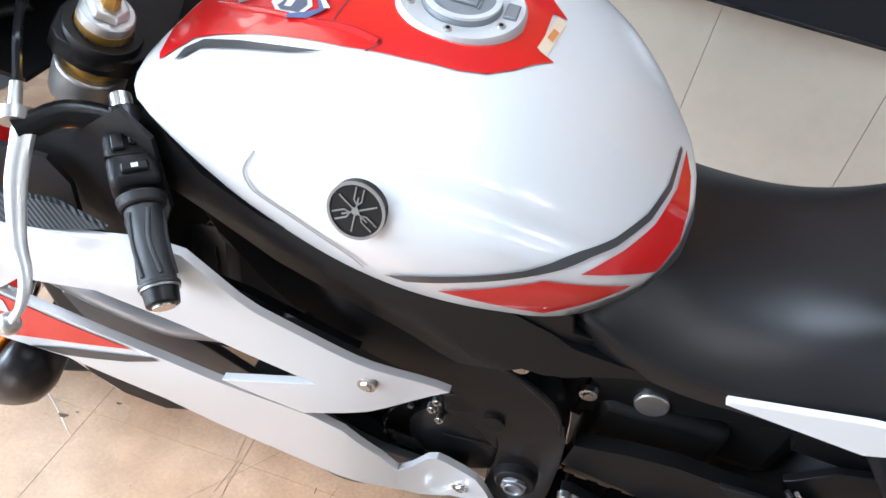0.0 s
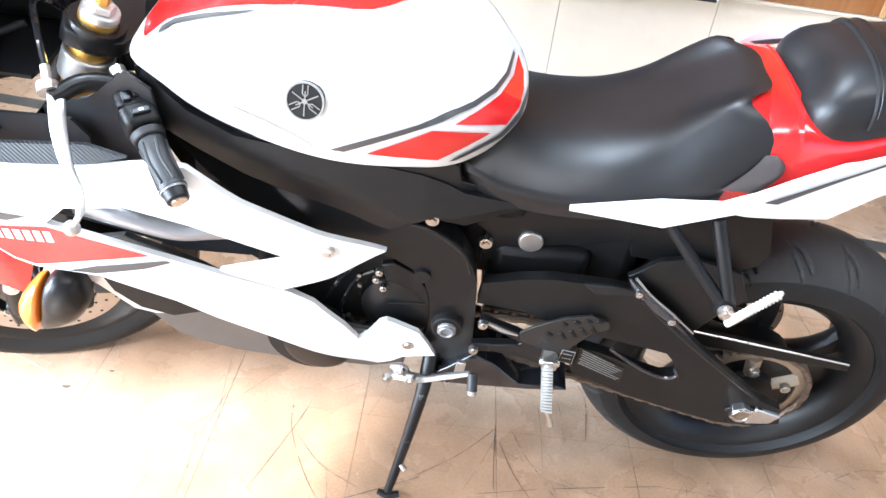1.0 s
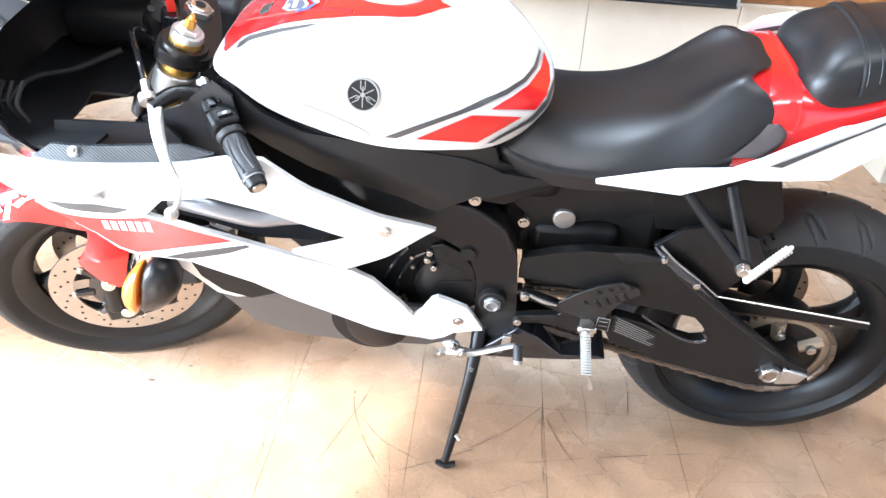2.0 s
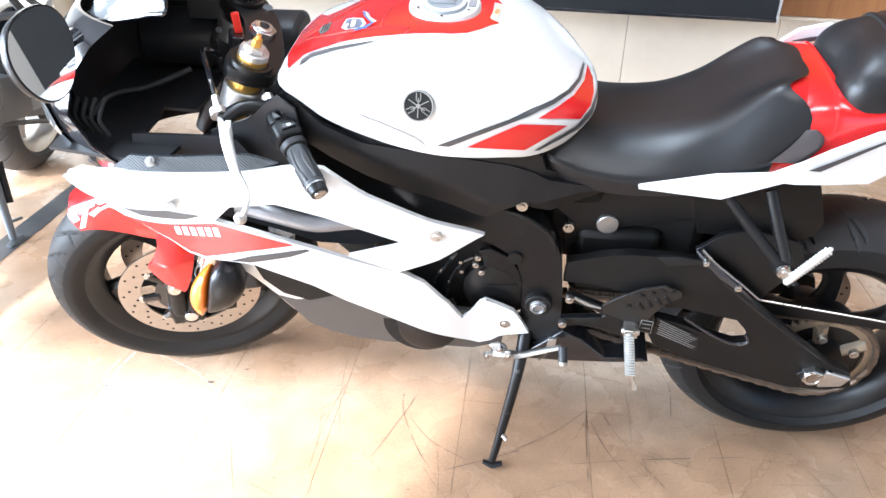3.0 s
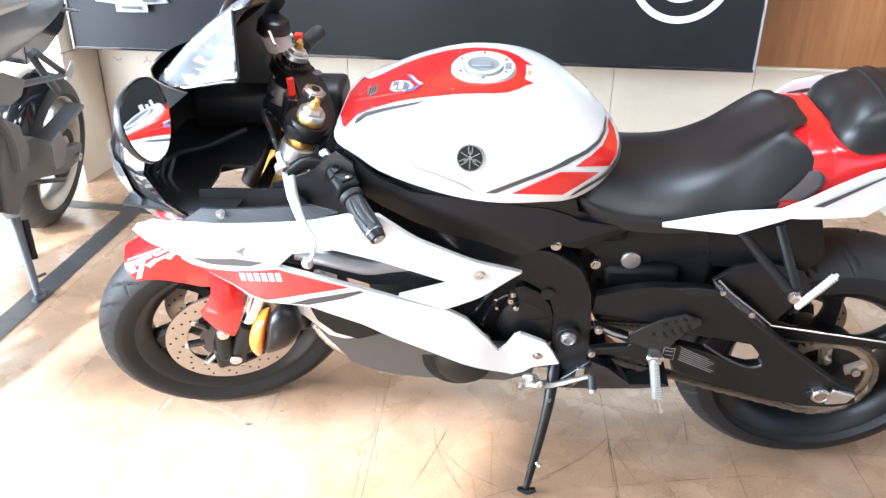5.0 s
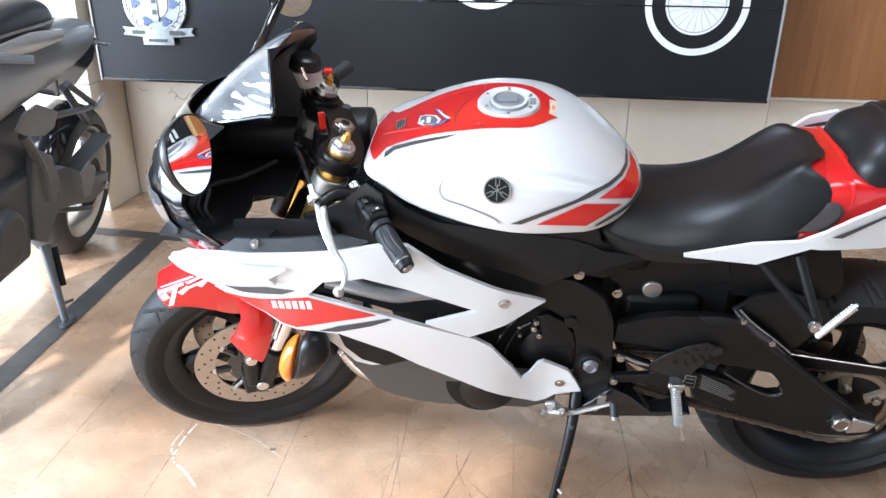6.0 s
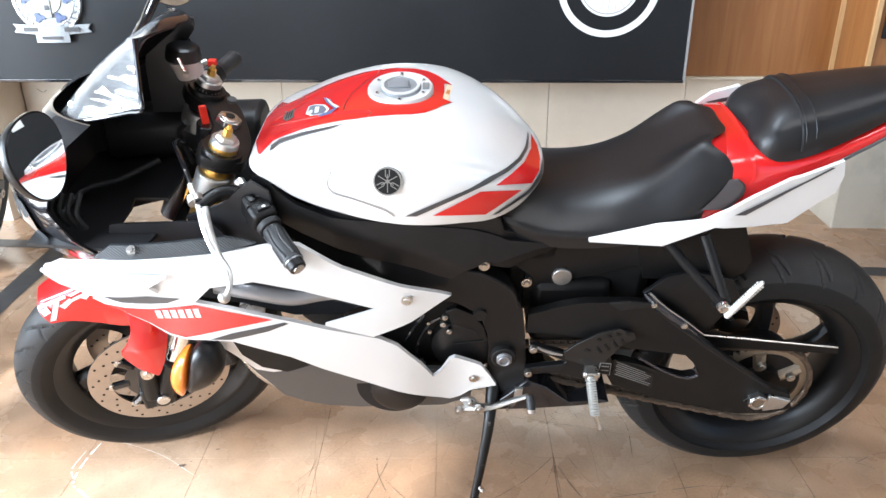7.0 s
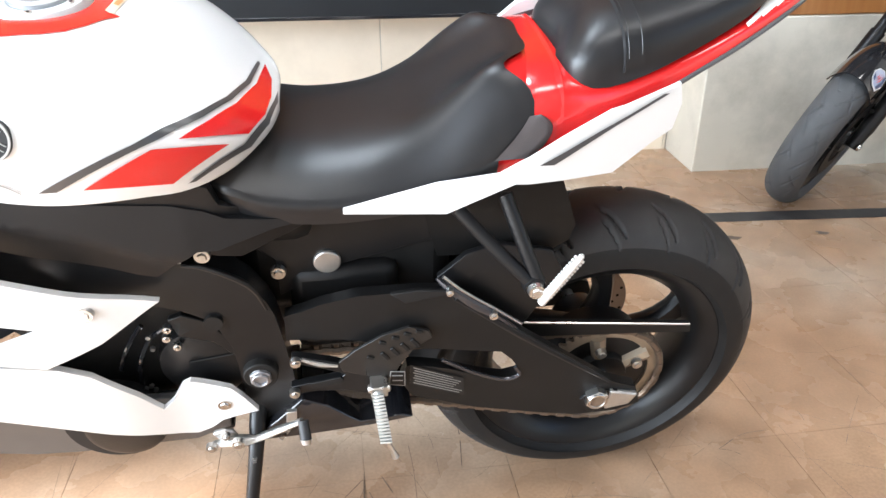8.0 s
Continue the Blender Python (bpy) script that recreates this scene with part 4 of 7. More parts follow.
part("exhaust_pipe", pipe([(-0.42, -0.05, 0.5), (-0.44, -0.05, 0.36), (-0.34, -0.05, 0.27), (-0.1, -0.04, 0.26), (0.12, -0.04, 0.28)], 0.028), STEEL, bike)

# frame spars
def spar_y(px, pz):
    bow = 0.140 - 0.02 * max(0.0, -0.12 - px) / 0.2
    return -(bow + 0.012 * math.cos((pz - 0.62) * 9))


spar = [(-0.355, 0.859), (-0.308, 0.847), (-0.252, 0.805), (-0.195, 0.746), (-0.112, 0.696), (-0.019, 0.678), (0.063, 0.667), (0.115, 0.640), (0.148, 0.581), (0.158, 0.508), (0.166, 0.405), (0.164, 0.348), (0.141, 0.302), (0.104, 0.297), (0.084, 0.348), (0.086, 0.488), (0.065, 0.560), (0.012, 0.596), (-0.081, 0.612), (-0.205, 0.653), (-0.298, 0.735), (-0.355, 0.828)]
side = panel(spar, spar_y, 0.04, 0.025, 1, 0.2)
frame_far = part("frame_spar_far_side", flipped(side), SATINBLACK, bike, bevel=0.008)
spar_ob = part("frame_spar", side, SATINBLACK, bike, "satin black aluminium frame spar", bevel=0.010, segs=3)
cover = [(-0.325, 0.893), (-0.300, 0.880), (-0.255, 0.845), (-0.200, 0.825), (-0.080, 0.806), (0.080, 0.806), (0.096, 0.800), (0.104, 0.770), (0.130, 0.758), (0.240, 0.740), (0.250, 0.725), (0.200, 0.700), (0.120, 0.670), (0.050, 0.690), (-0.020, 0.698), (-0.110, 0.716), (-0.190, 0.764), (-0.245, 0.822), (-0.300, 0.868), (-0.335, 0.885)]
side = panel(cover, lambda px, pz: -(0.150 + 0.02 * (pz - 0.68) / 0.12 - 0.05 * max(0.0, -0.18 - px) / 0.15 - 0.03 * max(0.0, px - 0.1) / 0.1), 0.02, 0.025)
part("frame_cover_far_side", flipped(side), PLASTIC, bike)
part("frame_cover", side, PLASTIC, bike, "black plastic cover between tank and frame", bevel=0.004)
subframe = [(0.105, 0.667), (0.251, 0.709), (0.438, 0.714), (0.542, 0.725), (0.521, 0.667), (0.376, 0.638), (0.251, 0.605), (0.157, 0.553), (0.157, 0.621)]
side = panel(subframe, lambda px, pz: -0.094, 0.02, 0.04)
part("subframe_far_side", flipped(side), SATINBLACK, bike)
part("subframe", side, SATINBLACK, bike, "black rear subframe plate", bevel=0.006)
for c, r in (((0.07, -0.150, 0.685), 0.0115), ((0.159, -0.098, 0.604), 0.0115)):
    part("frame_bolt", bolt(c, r=r), STEEL, bike)
part("frame_plug", merge(rod((0.23, -0.090, 0.613), (0.23, -0.100, 0.613), 0.0205, 0.020, 28)), ALU, bike, "round bright metal frame plug", bevel=0.002)
part("pivot_nut", merge(rod((0.117, -0.145, 0.445), (0.117, -0.157, 0.445), 0.0165, 0.0165, 24), rod((0.117, -0.157, 0.445), (0.117, -0.162, 0.445), 0.0185, 0.017, 6), lathe_ring((0.117, -0.162, 0.445), 0.009, 0.013)), VENTTUBE, bike, "bright swingarm pivot nut", bevel=0.0015)
part("pivot_recess", rod((0.117, -0.140, 0.445), (0.117, -0.1565, 0.445), 0.027, 0.026, 28), DARKHOLE, bike, bevel=0.002)
part("frame_hole", rod((0.065, -0.140, 0.562), (0.065, -0.1565, 0.562), 0.0135, seg=20), DARKHOLE, bike)
part("spar_ridge", pipe([(0.039, -0.151, 0.667), (0.066, -0.151, 0.662), (0.104, -0.151, 0.640), (0.128, -0.151, 0.615), (0.141, -0.151, 0.577)], [0.002, 0.004, 0.005, 0.004, 0.002], 8), SATINBLACK, spar_ob, "rounded ridge of the frame spar")
part("ridge_mark", pipe([(0.022, -0.153, 0.677), (0.032, -0.153, 0.675), (0.041, -0.153, 0.674)], [0.001, 0.0022, 0.001], 6), STEEL, spar_ob, "short bright steel mark")

# fuel tank
def curve(keys, v):
    """Smoothly reads a value from (x, value) keys."""
    if v <= keys[0][0]:
        return keys[0][1]
    for i in range(len(keys) - 1):
        a, b = keys[i], keys[i + 1]
        if v <= b[0]:
            p0, p3 = keys[max(i - 1, 0)], keys[min(i + 2, len(keys) - 1)]
            t = (v - a[0]) / (b[0] - a[0])
            ma = (b[1] - p0[1]) / max(1e-6, b[0] - p0[0]) * (b[0] - a[0])
            mb = (p3[1] - a[1]) / max(1e-6, p3[0] - a[0]) * (b[0] - a[0])
            return (2 * t ** 3 - 3 * t * t + 1) * a[1] + (t ** 3 - 2 * t * t + t) * ma + (-2 * t ** 3 + 3 * t * t) * b[1] + (t ** 3 - t * t) * mb
    return keys[-1][1]


TOP = [(-0.355, 0.892), (-0.30, 0.918), (-0.23, 0.950), (-0.15, 0.972), (-0.08, 0.978), (0.0, 0.968), (0.07, 0.938), (0.12, 0.902), (0.165, 0.862), (0.184, 0.846)]
LOW = [(-0.355, 0.875), (-0.31, 0.866), (-0.266, 0.847), (-0.20, 0.832), (-0.08, 0.815), (0.03, 0.812), (0.07, 0.808), (0.115, 0.811), (0.150, 0.819), (0.184, 0.832)]
WIDE = [(-0.355, 0.105), (-0.347, 0.132), (-0.325, 0.160), (-0.285, 0.183), (-0.20, 0.214), (-0.10, 0.234), (0.0, 0.232), (0.08, 0.205), (0.13, 0.165), (0.165, 0.112), (0.178, 0.080), (0.184, 0.045)]


def tank_ring(px, n=96):
    top, low, wide = curve(TOP, px), curve(LOW, px), curve(WIDE, px)
    mid = low + (top - low) * 0.50
    ring = []
    for j in range(n + 1):
        s = -1 + 2 * j / n
        a = s * 1.0
        if abs(a) <= 0.72:                       # upper part, from shoulder to shoulder
            q = abs(a) / 0.72 * math.pi / 2
            y = wide * math.sin(q) ** 0.92
            z = mid + (top - mid) * math.cos(q) ** 0.85
            crease = math.exp(-((q - 1.12) / 0.10) ** 2) * min(1.0, max(0.0, (px + 0.18) / 0.08)) * min(1.0, max(0.0, (0.12 - px) / 0.08))
            y -= 0.007 * crease
            z -= 0.004 * crease
        else:                                     # the flanks draw in below
            q = (abs(a) - 0.72) / 0.28
            y = wide * (1 - 0.11 * q ** 1.6)
            z = mid + (low - mid) * q
        ring.append(Vector((px, math.copysign(y, a), z)))
    return ring


xs = [-0.355, -0.350, -0.342, -0.33, -0.31] + [-0.30 + 0.01 * k for k in range(45)] + [0.15, 0.16, 0.168, 0.175, 0.180, 0.184]
xs = sorted(set(round(v, 4) for v in xs))
tank = part("fuel_tank", loft([tank_ring(v) for v in xs]), WHITE, bike, "glossy white fuel tank with red top and stripes", sharp=60)
tt = tree_of(tank)
RED_EDGE = [(-0.352, -0.050), (-0.338, -0.100), (-0.331, -0.112), (-0.324, -0.098), (-0.312, -0.080), (-0.290, -0.080), (-0.259, -0.086), (-0.206, -0.097), (-0.160, -0.105), (-0.105, -0.107), (-0.061, -0.103), (-0.038, -0.095), (-0.018, -0.076), (-0.004, -0.056), (0.011, -0.039), (-0.004, -0.035)]
part("red_top_panel", decal(RED_EDGE + [(x, -y) for x, y in RED_EDGE[::-1]], tt, "top", 0.0012, 0.008), RED, tank, "red painted tank top")


def top_line(points, width, lift):
    """A thin line laid on the tank's top, points seen from above."""
    bm = bmesh.new()
    prev = None
    line = spline([Vector((a, b, 0)) for a, b in points], 8)
    for i, p in enumerate(line):
        q = line[min(i + 1, len(line) - 1)] - line[max(i - 1, 0)]
        n = Vector((-q.y, q.x, 0)).normalized() * width
        row = []
        for k in (-1, 0, 1):
            hit, normal, _, _ = tt.ray_cast(p + n * k + Vector((0, 0, 2)), Vector((0, 0, -1)))
            if hit is not None:
                row.append(bm.verts.new(hit + Vector((0, 0, lift if k == 0 else 0.0016))))
        if len(row) == 3:
            if prev:
                bm.faces.new((prev[0], prev[1], row[1], row[0]))
                bm.faces.new((prev[1], prev[2], row[2], row[1]))
            prev = row
    return bm


REDGAP = mat("shaded_red_gap", (0.16, 0.010, 0.010), 0.5)
for line in ([(-0.132, 0.105), (-0.133, 0.069), (-0.149, 0.040), (-0.165, 0.012), (-0.176, -0.016), (-0.182, -0.044), (-0.182, -0.072)], [(-0.150, -0.086), (-0.131, -0.094), (-0.139, -0.108)]):
    part("panel_gap", top_line(line, 0.0012, 0.0017), REDGAP, tank)
for s in (-1, 1):
    part("cover_ridge", top_line([(-0.328, 0.010 * s), (-0.300, 0.024 * s), (-0.254, 0.049 * s), (-0.209, 0.069 * s), (-0.162, 0.081 * s), (-0.133, 0.093 * s)], 0.0050, 0.0034), RED, tank, "raised edge of the red front cover")


def stripe_side(name, outline, material, lift=0.0022):
    return part(name, decal(outline, tt, "flank", lift, 0.006), material, tank)


stripe_side("red_block", [(-0.023, 0.829), (0.056, 0.875), (0.128, 0.878), (0.066, 0.830)], RED)
stripe_side("red_block", [(0.082, 0.886), (0.110, 0.910), (0.133, 0.934), (0.149, 0.967), (0.153, 1.004), (0.164, 0.977), (0.167, 0.946), (0.163, 0.918), (0.147, 0.891)], RED)
stripe_side("dark_stripe", [(-0.070, 0.828), (-0.050, 0.828), (0.066, 0.888), (0.104, 0.914), (0.128, 0.938), (0.143, 0.966), (0.148, 1.004), (0.1445, 1.008), (0.138, 0.970), (0.123, 0.943), (0.100, 0.921), (0.040, 0.882)], GREYSTRIPE)
stripe_side("dark_stripe", [(0.080, 0.829), (0.088, 0.831), (0.147, 0.874), (0.167, 0.905), (0.1745, 0.938), (0.173, 0.957), (0.1705, 0.941), (0.163, 0.912), (0.142, 0.878)], GREYSTRIPE)
stripe_side("dark_stripe", [(-0.316, 0.957), (-0.317, 0.970), (-0.303, 0.984), (-0.262, 0.995), (-0.208, 1.005), (-0.176, 1.011), (-0.207, 1.000), (-0.260, 0.987), (-0.301, 0.975), (-0.309, 0.963)], GREYSTRIPE)
gap = [(-0.190, 0.914), (-0.197, 0.893), (-0.192, 0.878), (-0.184, 0.872), (-0.154, 0.862), (-0.125, 0.850), (-0.101, 0.839), (-0.088, 0.828)]
part("panel_gap", seam(gap, tt, 0.0013, 0.002), mat("panel_gap_shade", (0.22, 0.21, 0.20), 0.6), tank)
d_em = Vector((0.04, 0.855, -0.51)).normalized()
hit, nrm, _, _ = tt.ray_cast(Vector((-0.096, -0.236, 0.917)) - d_em * 0.6, d_em)
nrm = nrm if nrm.y < 0 else -nrm
em = Matrix.Translation(hit) @ nrm.to_track_quat("Z", "Y").to_matrix().to_4x4()
EMBLEMBAR = mat("dull_emblem_metal", (0.26, 0.25, 0.235), 0.4, metal=0.6)
emb = part("tank_emblem", rod((0, 0, -0.004), (0, 0, 0.004), 0.0240, 0.0232, 36), SATINBLACK, tank, "round dark metal emblem", bevel=0.001, m=em)
part("emblem_ring", lathe([(0.0238, -0.0035), (0.0238, -0.0055), (0.0215, -0.0055), (0.0215, -0.0035)], 36), EMBLEMBAR, emb, m=em @ Matrix.Rotation(radians(-90), 4, "X"))
for k in range(3):
    a = math.pi * (2 * k / 3 + 0.5)
    ux, uy = math.cos(a), math.sin(a)
    bars = pipe([(-0.018 * ux, -0.018 * uy, 0.0048), (0.012 * ux, 0.012 * uy, 0.0048)], 0.0008, 6, 1, smooth=False)
    for w in (-0.0032, 0.0032):
        bars = merge(bars, pipe([(0.006 * ux - 0.2 * w * uy, 0.006 * uy + 0.2 * w * ux, 0.0048), (0.009 * ux - w * uy, 0.009 * uy + w * ux, 0.0048), (0.0195 * ux - w * uy, 0.0195 * uy + w * ux, 0.0048)], 0.0008, 6, 1, smooth=False))
    part("emblem_bar", bars, EMBLEMBAR, emb, m=em)
part("emblem_hub", rod((0, 0, 0.003), (0, 0, 0.0058), 0.0032, seg=14), EMBLEMBAR, emb, m=em)
CAP = Vector((-0.083, -0.012, 0.9810))
cap_m = Matrix.Translation(CAP) @ Matrix.Rotation(radians(5), 4, "X")
CAPRING = mat("pale_satin_aluminium", (0.60, 0.61, 0.61), 0.42, metal=0.35, vary=0.05)
CAPLID = mat("grey_cast_cap", (0.23, 0.245, 0.26), 0.42, metal=0.4, vary=0.1, bump=0.1, bscale=500)
cap = part("filler_cap", lathe([(0.0, 0.0), (0.036, 0.0), (0.040, 0.003), (0.057, 0.004), (0.060, 0.0), (0.060, -0.012)], 48), CAPRING, tank, "pale aluminium filler cap ring", m=cap_m @ Matrix.Rotation(radians(90), 4, "X"))
lid = part("cap_lid", rod((0, 0, 0.000), (0, 0, 0.0065), 0.038, 0.036, 40), CAPLID, cap, "grey cast lid with a key flap", m=cap_m, bevel=0.002)
part("lid_ring", lathe([(0.0355, -0.0060), (0.0355, -0.0085), (0.0300, -0.0085), (0.0300, -0.0060)], 40), CAPRING, lid, m=cap_m @ Matrix.Rotation(radians(-90), 4, "X"))
part("key_flap", merge(block(-0.022, 0.016, -0.011, 0.011, 0.006, 0.0095), block(0.016, 0.019, -0.013, 0.010, 0.006, 0.0085)), CAPLID, lid, m=cap_m, bevel=0.002)
part("latch", block(0.040, 0.052, -0.011, 0.011, 0.002, 0.0062), CAPLID, cap, m=cap_m, bevel=0.001)
for k in range(6):
    a = 2 * math.pi * (k + 0.5) / 6
    part("cap_bolt", rod((0.048 * math.cos(a), 0.048 * math.sin(a), 0.003), (0.048 * math.cos(a), 0.048 * math.sin(a), 0.0055), 0.0042, 0.0038, 12), STEEL, cap, m=cap_m)
    part("bolt_socket", rod((0.048 * math.cos(a), 0.048 * math.sin(a), 0.0054), (0.048 * math.cos(a), 0.048 * math.sin(a), 0.0060), 0.0022, seg=6), DARKHOLE, cap, m=cap_m)
part("tank_badge", decal([(-0.306, -0.003), (-0.308, 0.030), (-0.288, 0.024), (-0.284, -0.018), (-0.297, -0.021)], tt, "top", 0.0022, 0.006), mat("grey_badge", (0.24, 0.24, 0.23), 0.4, metal=0.5), tank, "small grey metal badge")
for k in range(3):
    part("lettering_bar", decal([(-0.301 + 0.005 * k, -0.012), (-0.302 + 0.005 * k, 0.018), (-0.2995 + 0.005 * k, 0.017), (-0.2985 + 0.005 * k, -0.013)], tt, "top", 0.0027, 0.006), DARKHOLE, tank)
shield = part("tank_sticker", decal([(-0.257, -0.032), (-0.256, 0.000), (-0.244, -0.004), (-0.221, -0.024), (-0.210, -0.048), (-0.216, -0.064), (-0.240, -0.057)], tt, "top", 0.0022, 0.006), WHITEPRINT, tank, "dark and blue shield sticker with a wing")
part("sticker_print", decal([(-0.253, -0.033), (-0.253, -0.005), (-0.244, -0.008), (-0.224, -0.026), (-0.215, -0.047), (-0.219, -0.059), (-0.239, -0.052)], tt, "top", 0.0027, 0.006), mat("slate_print", (0.10, 0.11, 0.15), 0.4), shield)
part("sticker_bar", decal([(-0.240, -0.019), (-0.231, -0.026), (-0.230, -0.049), (-0.238, -0.046)], tt, "top", 0.0032, 0.006), WHITEPRINT, shield)
part("sticker_roundel", decal([(-0.2475 + 0.0045 * math.cos(q), -0.0345 + 0.0085 * math.sin(q)) for q in [2 * math.pi * i / 14 for i in range(14)]], tt, "top", 0.0032, 0.004), WHITEPRINT, shield)
part("sticker_wing", decal([(-0.228, 0.010), (-0.220, -0.016), (-0.210, -0.036), (-0.200, -0.055), (-0.211, -0.060), (-0.228, -0.062), (-0.226, -0.069), (-0.205, -0.071), (-0.194, -0.056), (-0.203, -0.040), (-0.212, -0.010)], tt, "top", 0.0037, 0.006), mat("sticker_blue", (0.08, 0.115, 0.24), 0.4), shield)
part("wing_edge", decal([(-0.222, 0.004), (-0.211, -0.020), (-0.203, -0.036), (-0.190, -0.055), (-0.196, -0.055), (-0.206, -0.038), (-0.214, -0.020)], tt, "top", 0.0042, 0.006), WHITEPRINT, shield)
warn = part("warning_sticker", decal([(-0.007, -0.034), (0.003, -0.039), (0.011, 0.030), (0.001, 0.034)], tt, "top", 0.0022, 0.006), mat("cream_sticker", (0.74, 0.60, 0.44), 0.4), tank, "cream warning sticker with an orange mark")
part("sticker_mark", decal([(-0.002, -0.012), (0.004, -0.014), (0.007, 0.006), (0.001, 0.008)], tt, "top", 0.0027, 0.004), mat("orange_print", (0.62, 0.25, 0.08), 0.4), warn)

SPAR_CREASE = [(-0.269, 0.801), (-0.207, 0.783), (-0.061, 0.736), (0.041, 0.697), (0.172, 0.719), (0.266, 0.718)]


def upper_spar_y(px, pz):
    off = pz - curve(SPAR_CREASE, px)
    return -0.176 + (0.10 if off > 0 else 0.42) * abs(off) + 0.10 * max(0.0, -0.20 - px) + 0.12 * max(0.0, px - 0.06)


part("upper_spar", panel([(-0.322, 0.882), (-0.300, 0.855), (-0.268, 0.829), (-0.207, 0.805), (-0.088, 0.790), (0.050, 0.775), (0.085, 0.764), (0.110, 0.750), (0.160, 0.742), (0.255, 0.738), (0.170, 0.728), (0.094, 0.704), (0.070, 0.706), (0.037, 0.685), (0.007, 0.654), (-0.059, 0.664), (-0.135, 0.694), (-0.210, 0.725), (-0.267, 0.758), (-0.307, 0.796), (-0.332, 0.861)], upper_spar_y, 0.012, 0.012), PLASTIC, bike, "black creased frame cover under the tank", bevel=0.003, sharp=30)
# rider's seat
STOP = [(0.090, 0.826), (0.125, 0.822), (0.16, 0.819), (0.22, 0.806), (0.30, 0.812), (0.37, 0.842), (0.43, 0.884), (0.475, 0.911), (0.495, 0.912)]
SLOW = [(0.090, 0.792), (0.125, 0.783), (0.16, 0.768), (0.24, 0.759), (0.35, 0.766), (0.45, 0.790), (0.495, 0.806)]
SWIDE = [(0.090, 0.140), (0.100, 0.150), (0.115, 0.157), (0.135, 0.161), (0.16, 0.164), (0.24, 0.167), (0.35, 0.164), (0.44, 0.162), (0.495, 0.156)]
SBACK = [(0, 0.016), (0.32, 0.014), (0.58, -0.022), (0.78, 0.016), (0.90, 0.040), (1.0, 0.040)]
rings = []
for k in range(36):
    px = 0.090 + 0.405 * (k / 35) ** 1.15
    top, low, wide = curve(STOP, px), curve(SLOW, px), curve(SWIDE, px)
    ring = []
    for j in range(41):
        u = max(-1.0, min(1.0, (j - 20) / 18))
        h = 1 - abs(u) ** (2.5 + 3.5 * (k / 35) ** 2)
        z = low + (top - low) * h - 0.016 * max(0, abs(j - 20) - 18)
        back = curve(SBACK, abs(u)) - 0.075 * (1 - h) ** 1.4
        ring.append(Vector((px + back * max(0, (px - 0.33) / 0.165) ** 1.5, wide * u * (1 - 0.02 * max(0, abs(j - 20) - 18)), z)))
    rings.append(ring)
seat_back = [v.copy() for v in rings[-1]]
seat = part("rider_seat", loft(rings, cap=False, closed=False), VINYL, bike, "black vinyl rider seat", sharp=70, bevel=0.012)

# grey flaps that close the seat's rear corners
FLAP = mat("grey_vinyl_flap", (0.052, 0.044, 0.044), 0.45, vary=0.1, bump=0.3, bscale=900)
for s in (-1, 1):
    foot, corner = seat_back[2 if s < 0 else -3], min((v for v in seat_back if v.y * s > 0), key=lambda v: abs(v.y * s - 0.140))
    rows = []
    for k in range(15):
        u = k / 14
        v = foot.lerp(corner, u) + Vector((0.004, s * 0.003, 0.003)) * math.sin(math.pi * u)
        wide = 0.042 * (1 - 0.75 * u ** 4)
        rows.append([v + Vector((-0.006, s * 0.001, 0.001)), v + Vector((0.004, s * 0.001, 0.002)), v + Vector((wide * 0.7, s * 0.003, 0.004)), v + Vector((wide, 0, 0.001)), v + Vector((wide, -s * 0.020, -0.012))])
    part("seat_flap", loft(rows, cap=False, closed=False), FLAP, seat, "smooth greyish vinyl side flap", sharp=70)
# tail section
TTOP = [(0.40, 0.830), (0.44, 0.860), (0.47, 0.886), (0.50, 0.902), (0.53, 0.907), (0.55, 0.906), (0.62, 0.898), (0.70, 0.912), (0.80, 0.948), (0.88, 0.978), (0.935, 0.990)]
TLOW = [(0.40, 0.775), (0.50, 0.785), (0.58, 0.815), (0.65, 0.850), (0.72, 0.886), (0.80, 0.924), (0.88, 0.962), (0.935, 0.985)]
TWIDE = [(0.40, 0.130), (0.44, 0.138), (0.52, 0.142), (0.60, 0.128), (0.68, 0.108), (0.78, 0.086), (0.88, 0.050), (0.935, 0.012)]
rings = []
for k in range(25):
    px = 0.40 + 0.535 * k / 24
    top, low, wide = curve(TTOP, px), curve(TLOW, px), curve(TWIDE, px)
    ring = []
    for j in range(25):
        q = -math.pi / 2 + math.pi * j / 24
        ring.append(Vector((px, wide * math.copysign(abs(math.sin(q)) ** 0.6, q), low + (top - low) * abs(math.cos(q)) ** 0.42)))
    rings.append(ring)
saddle_px = 0.545
saddle = [Vector((saddle_px, curve(TWIDE, saddle_px) * math.copysign(abs(math.sin(q)) ** 0.6, q), curve(TLOW, saddle_px) + (curve(TTOP, saddle_px) - curve(TLOW, saddle_px)) * abs(math.cos(q)) ** 0.42 + 0.002)) for q in [-math.pi / 2 + math.pi * j / 40 for j in range(41)]]
inner = [v + Vector((-0.004, -v.y * 0.03, -0.006)) for v in seat_back]
tail = part("tail_cowl", loft(rings), RED, bike, "glossy red tail cowl", sharp=60)
part("tail_saddle", loft([inner, [a.lerp(b, 0.5) - Vector((0, 0, 0.006)) for a, b in zip(inner, saddle)], saddle], cap=False, closed=False), RED, tail, "red saddle behind the rider seat", sharp=70)
tailtree = tree_of(tail)
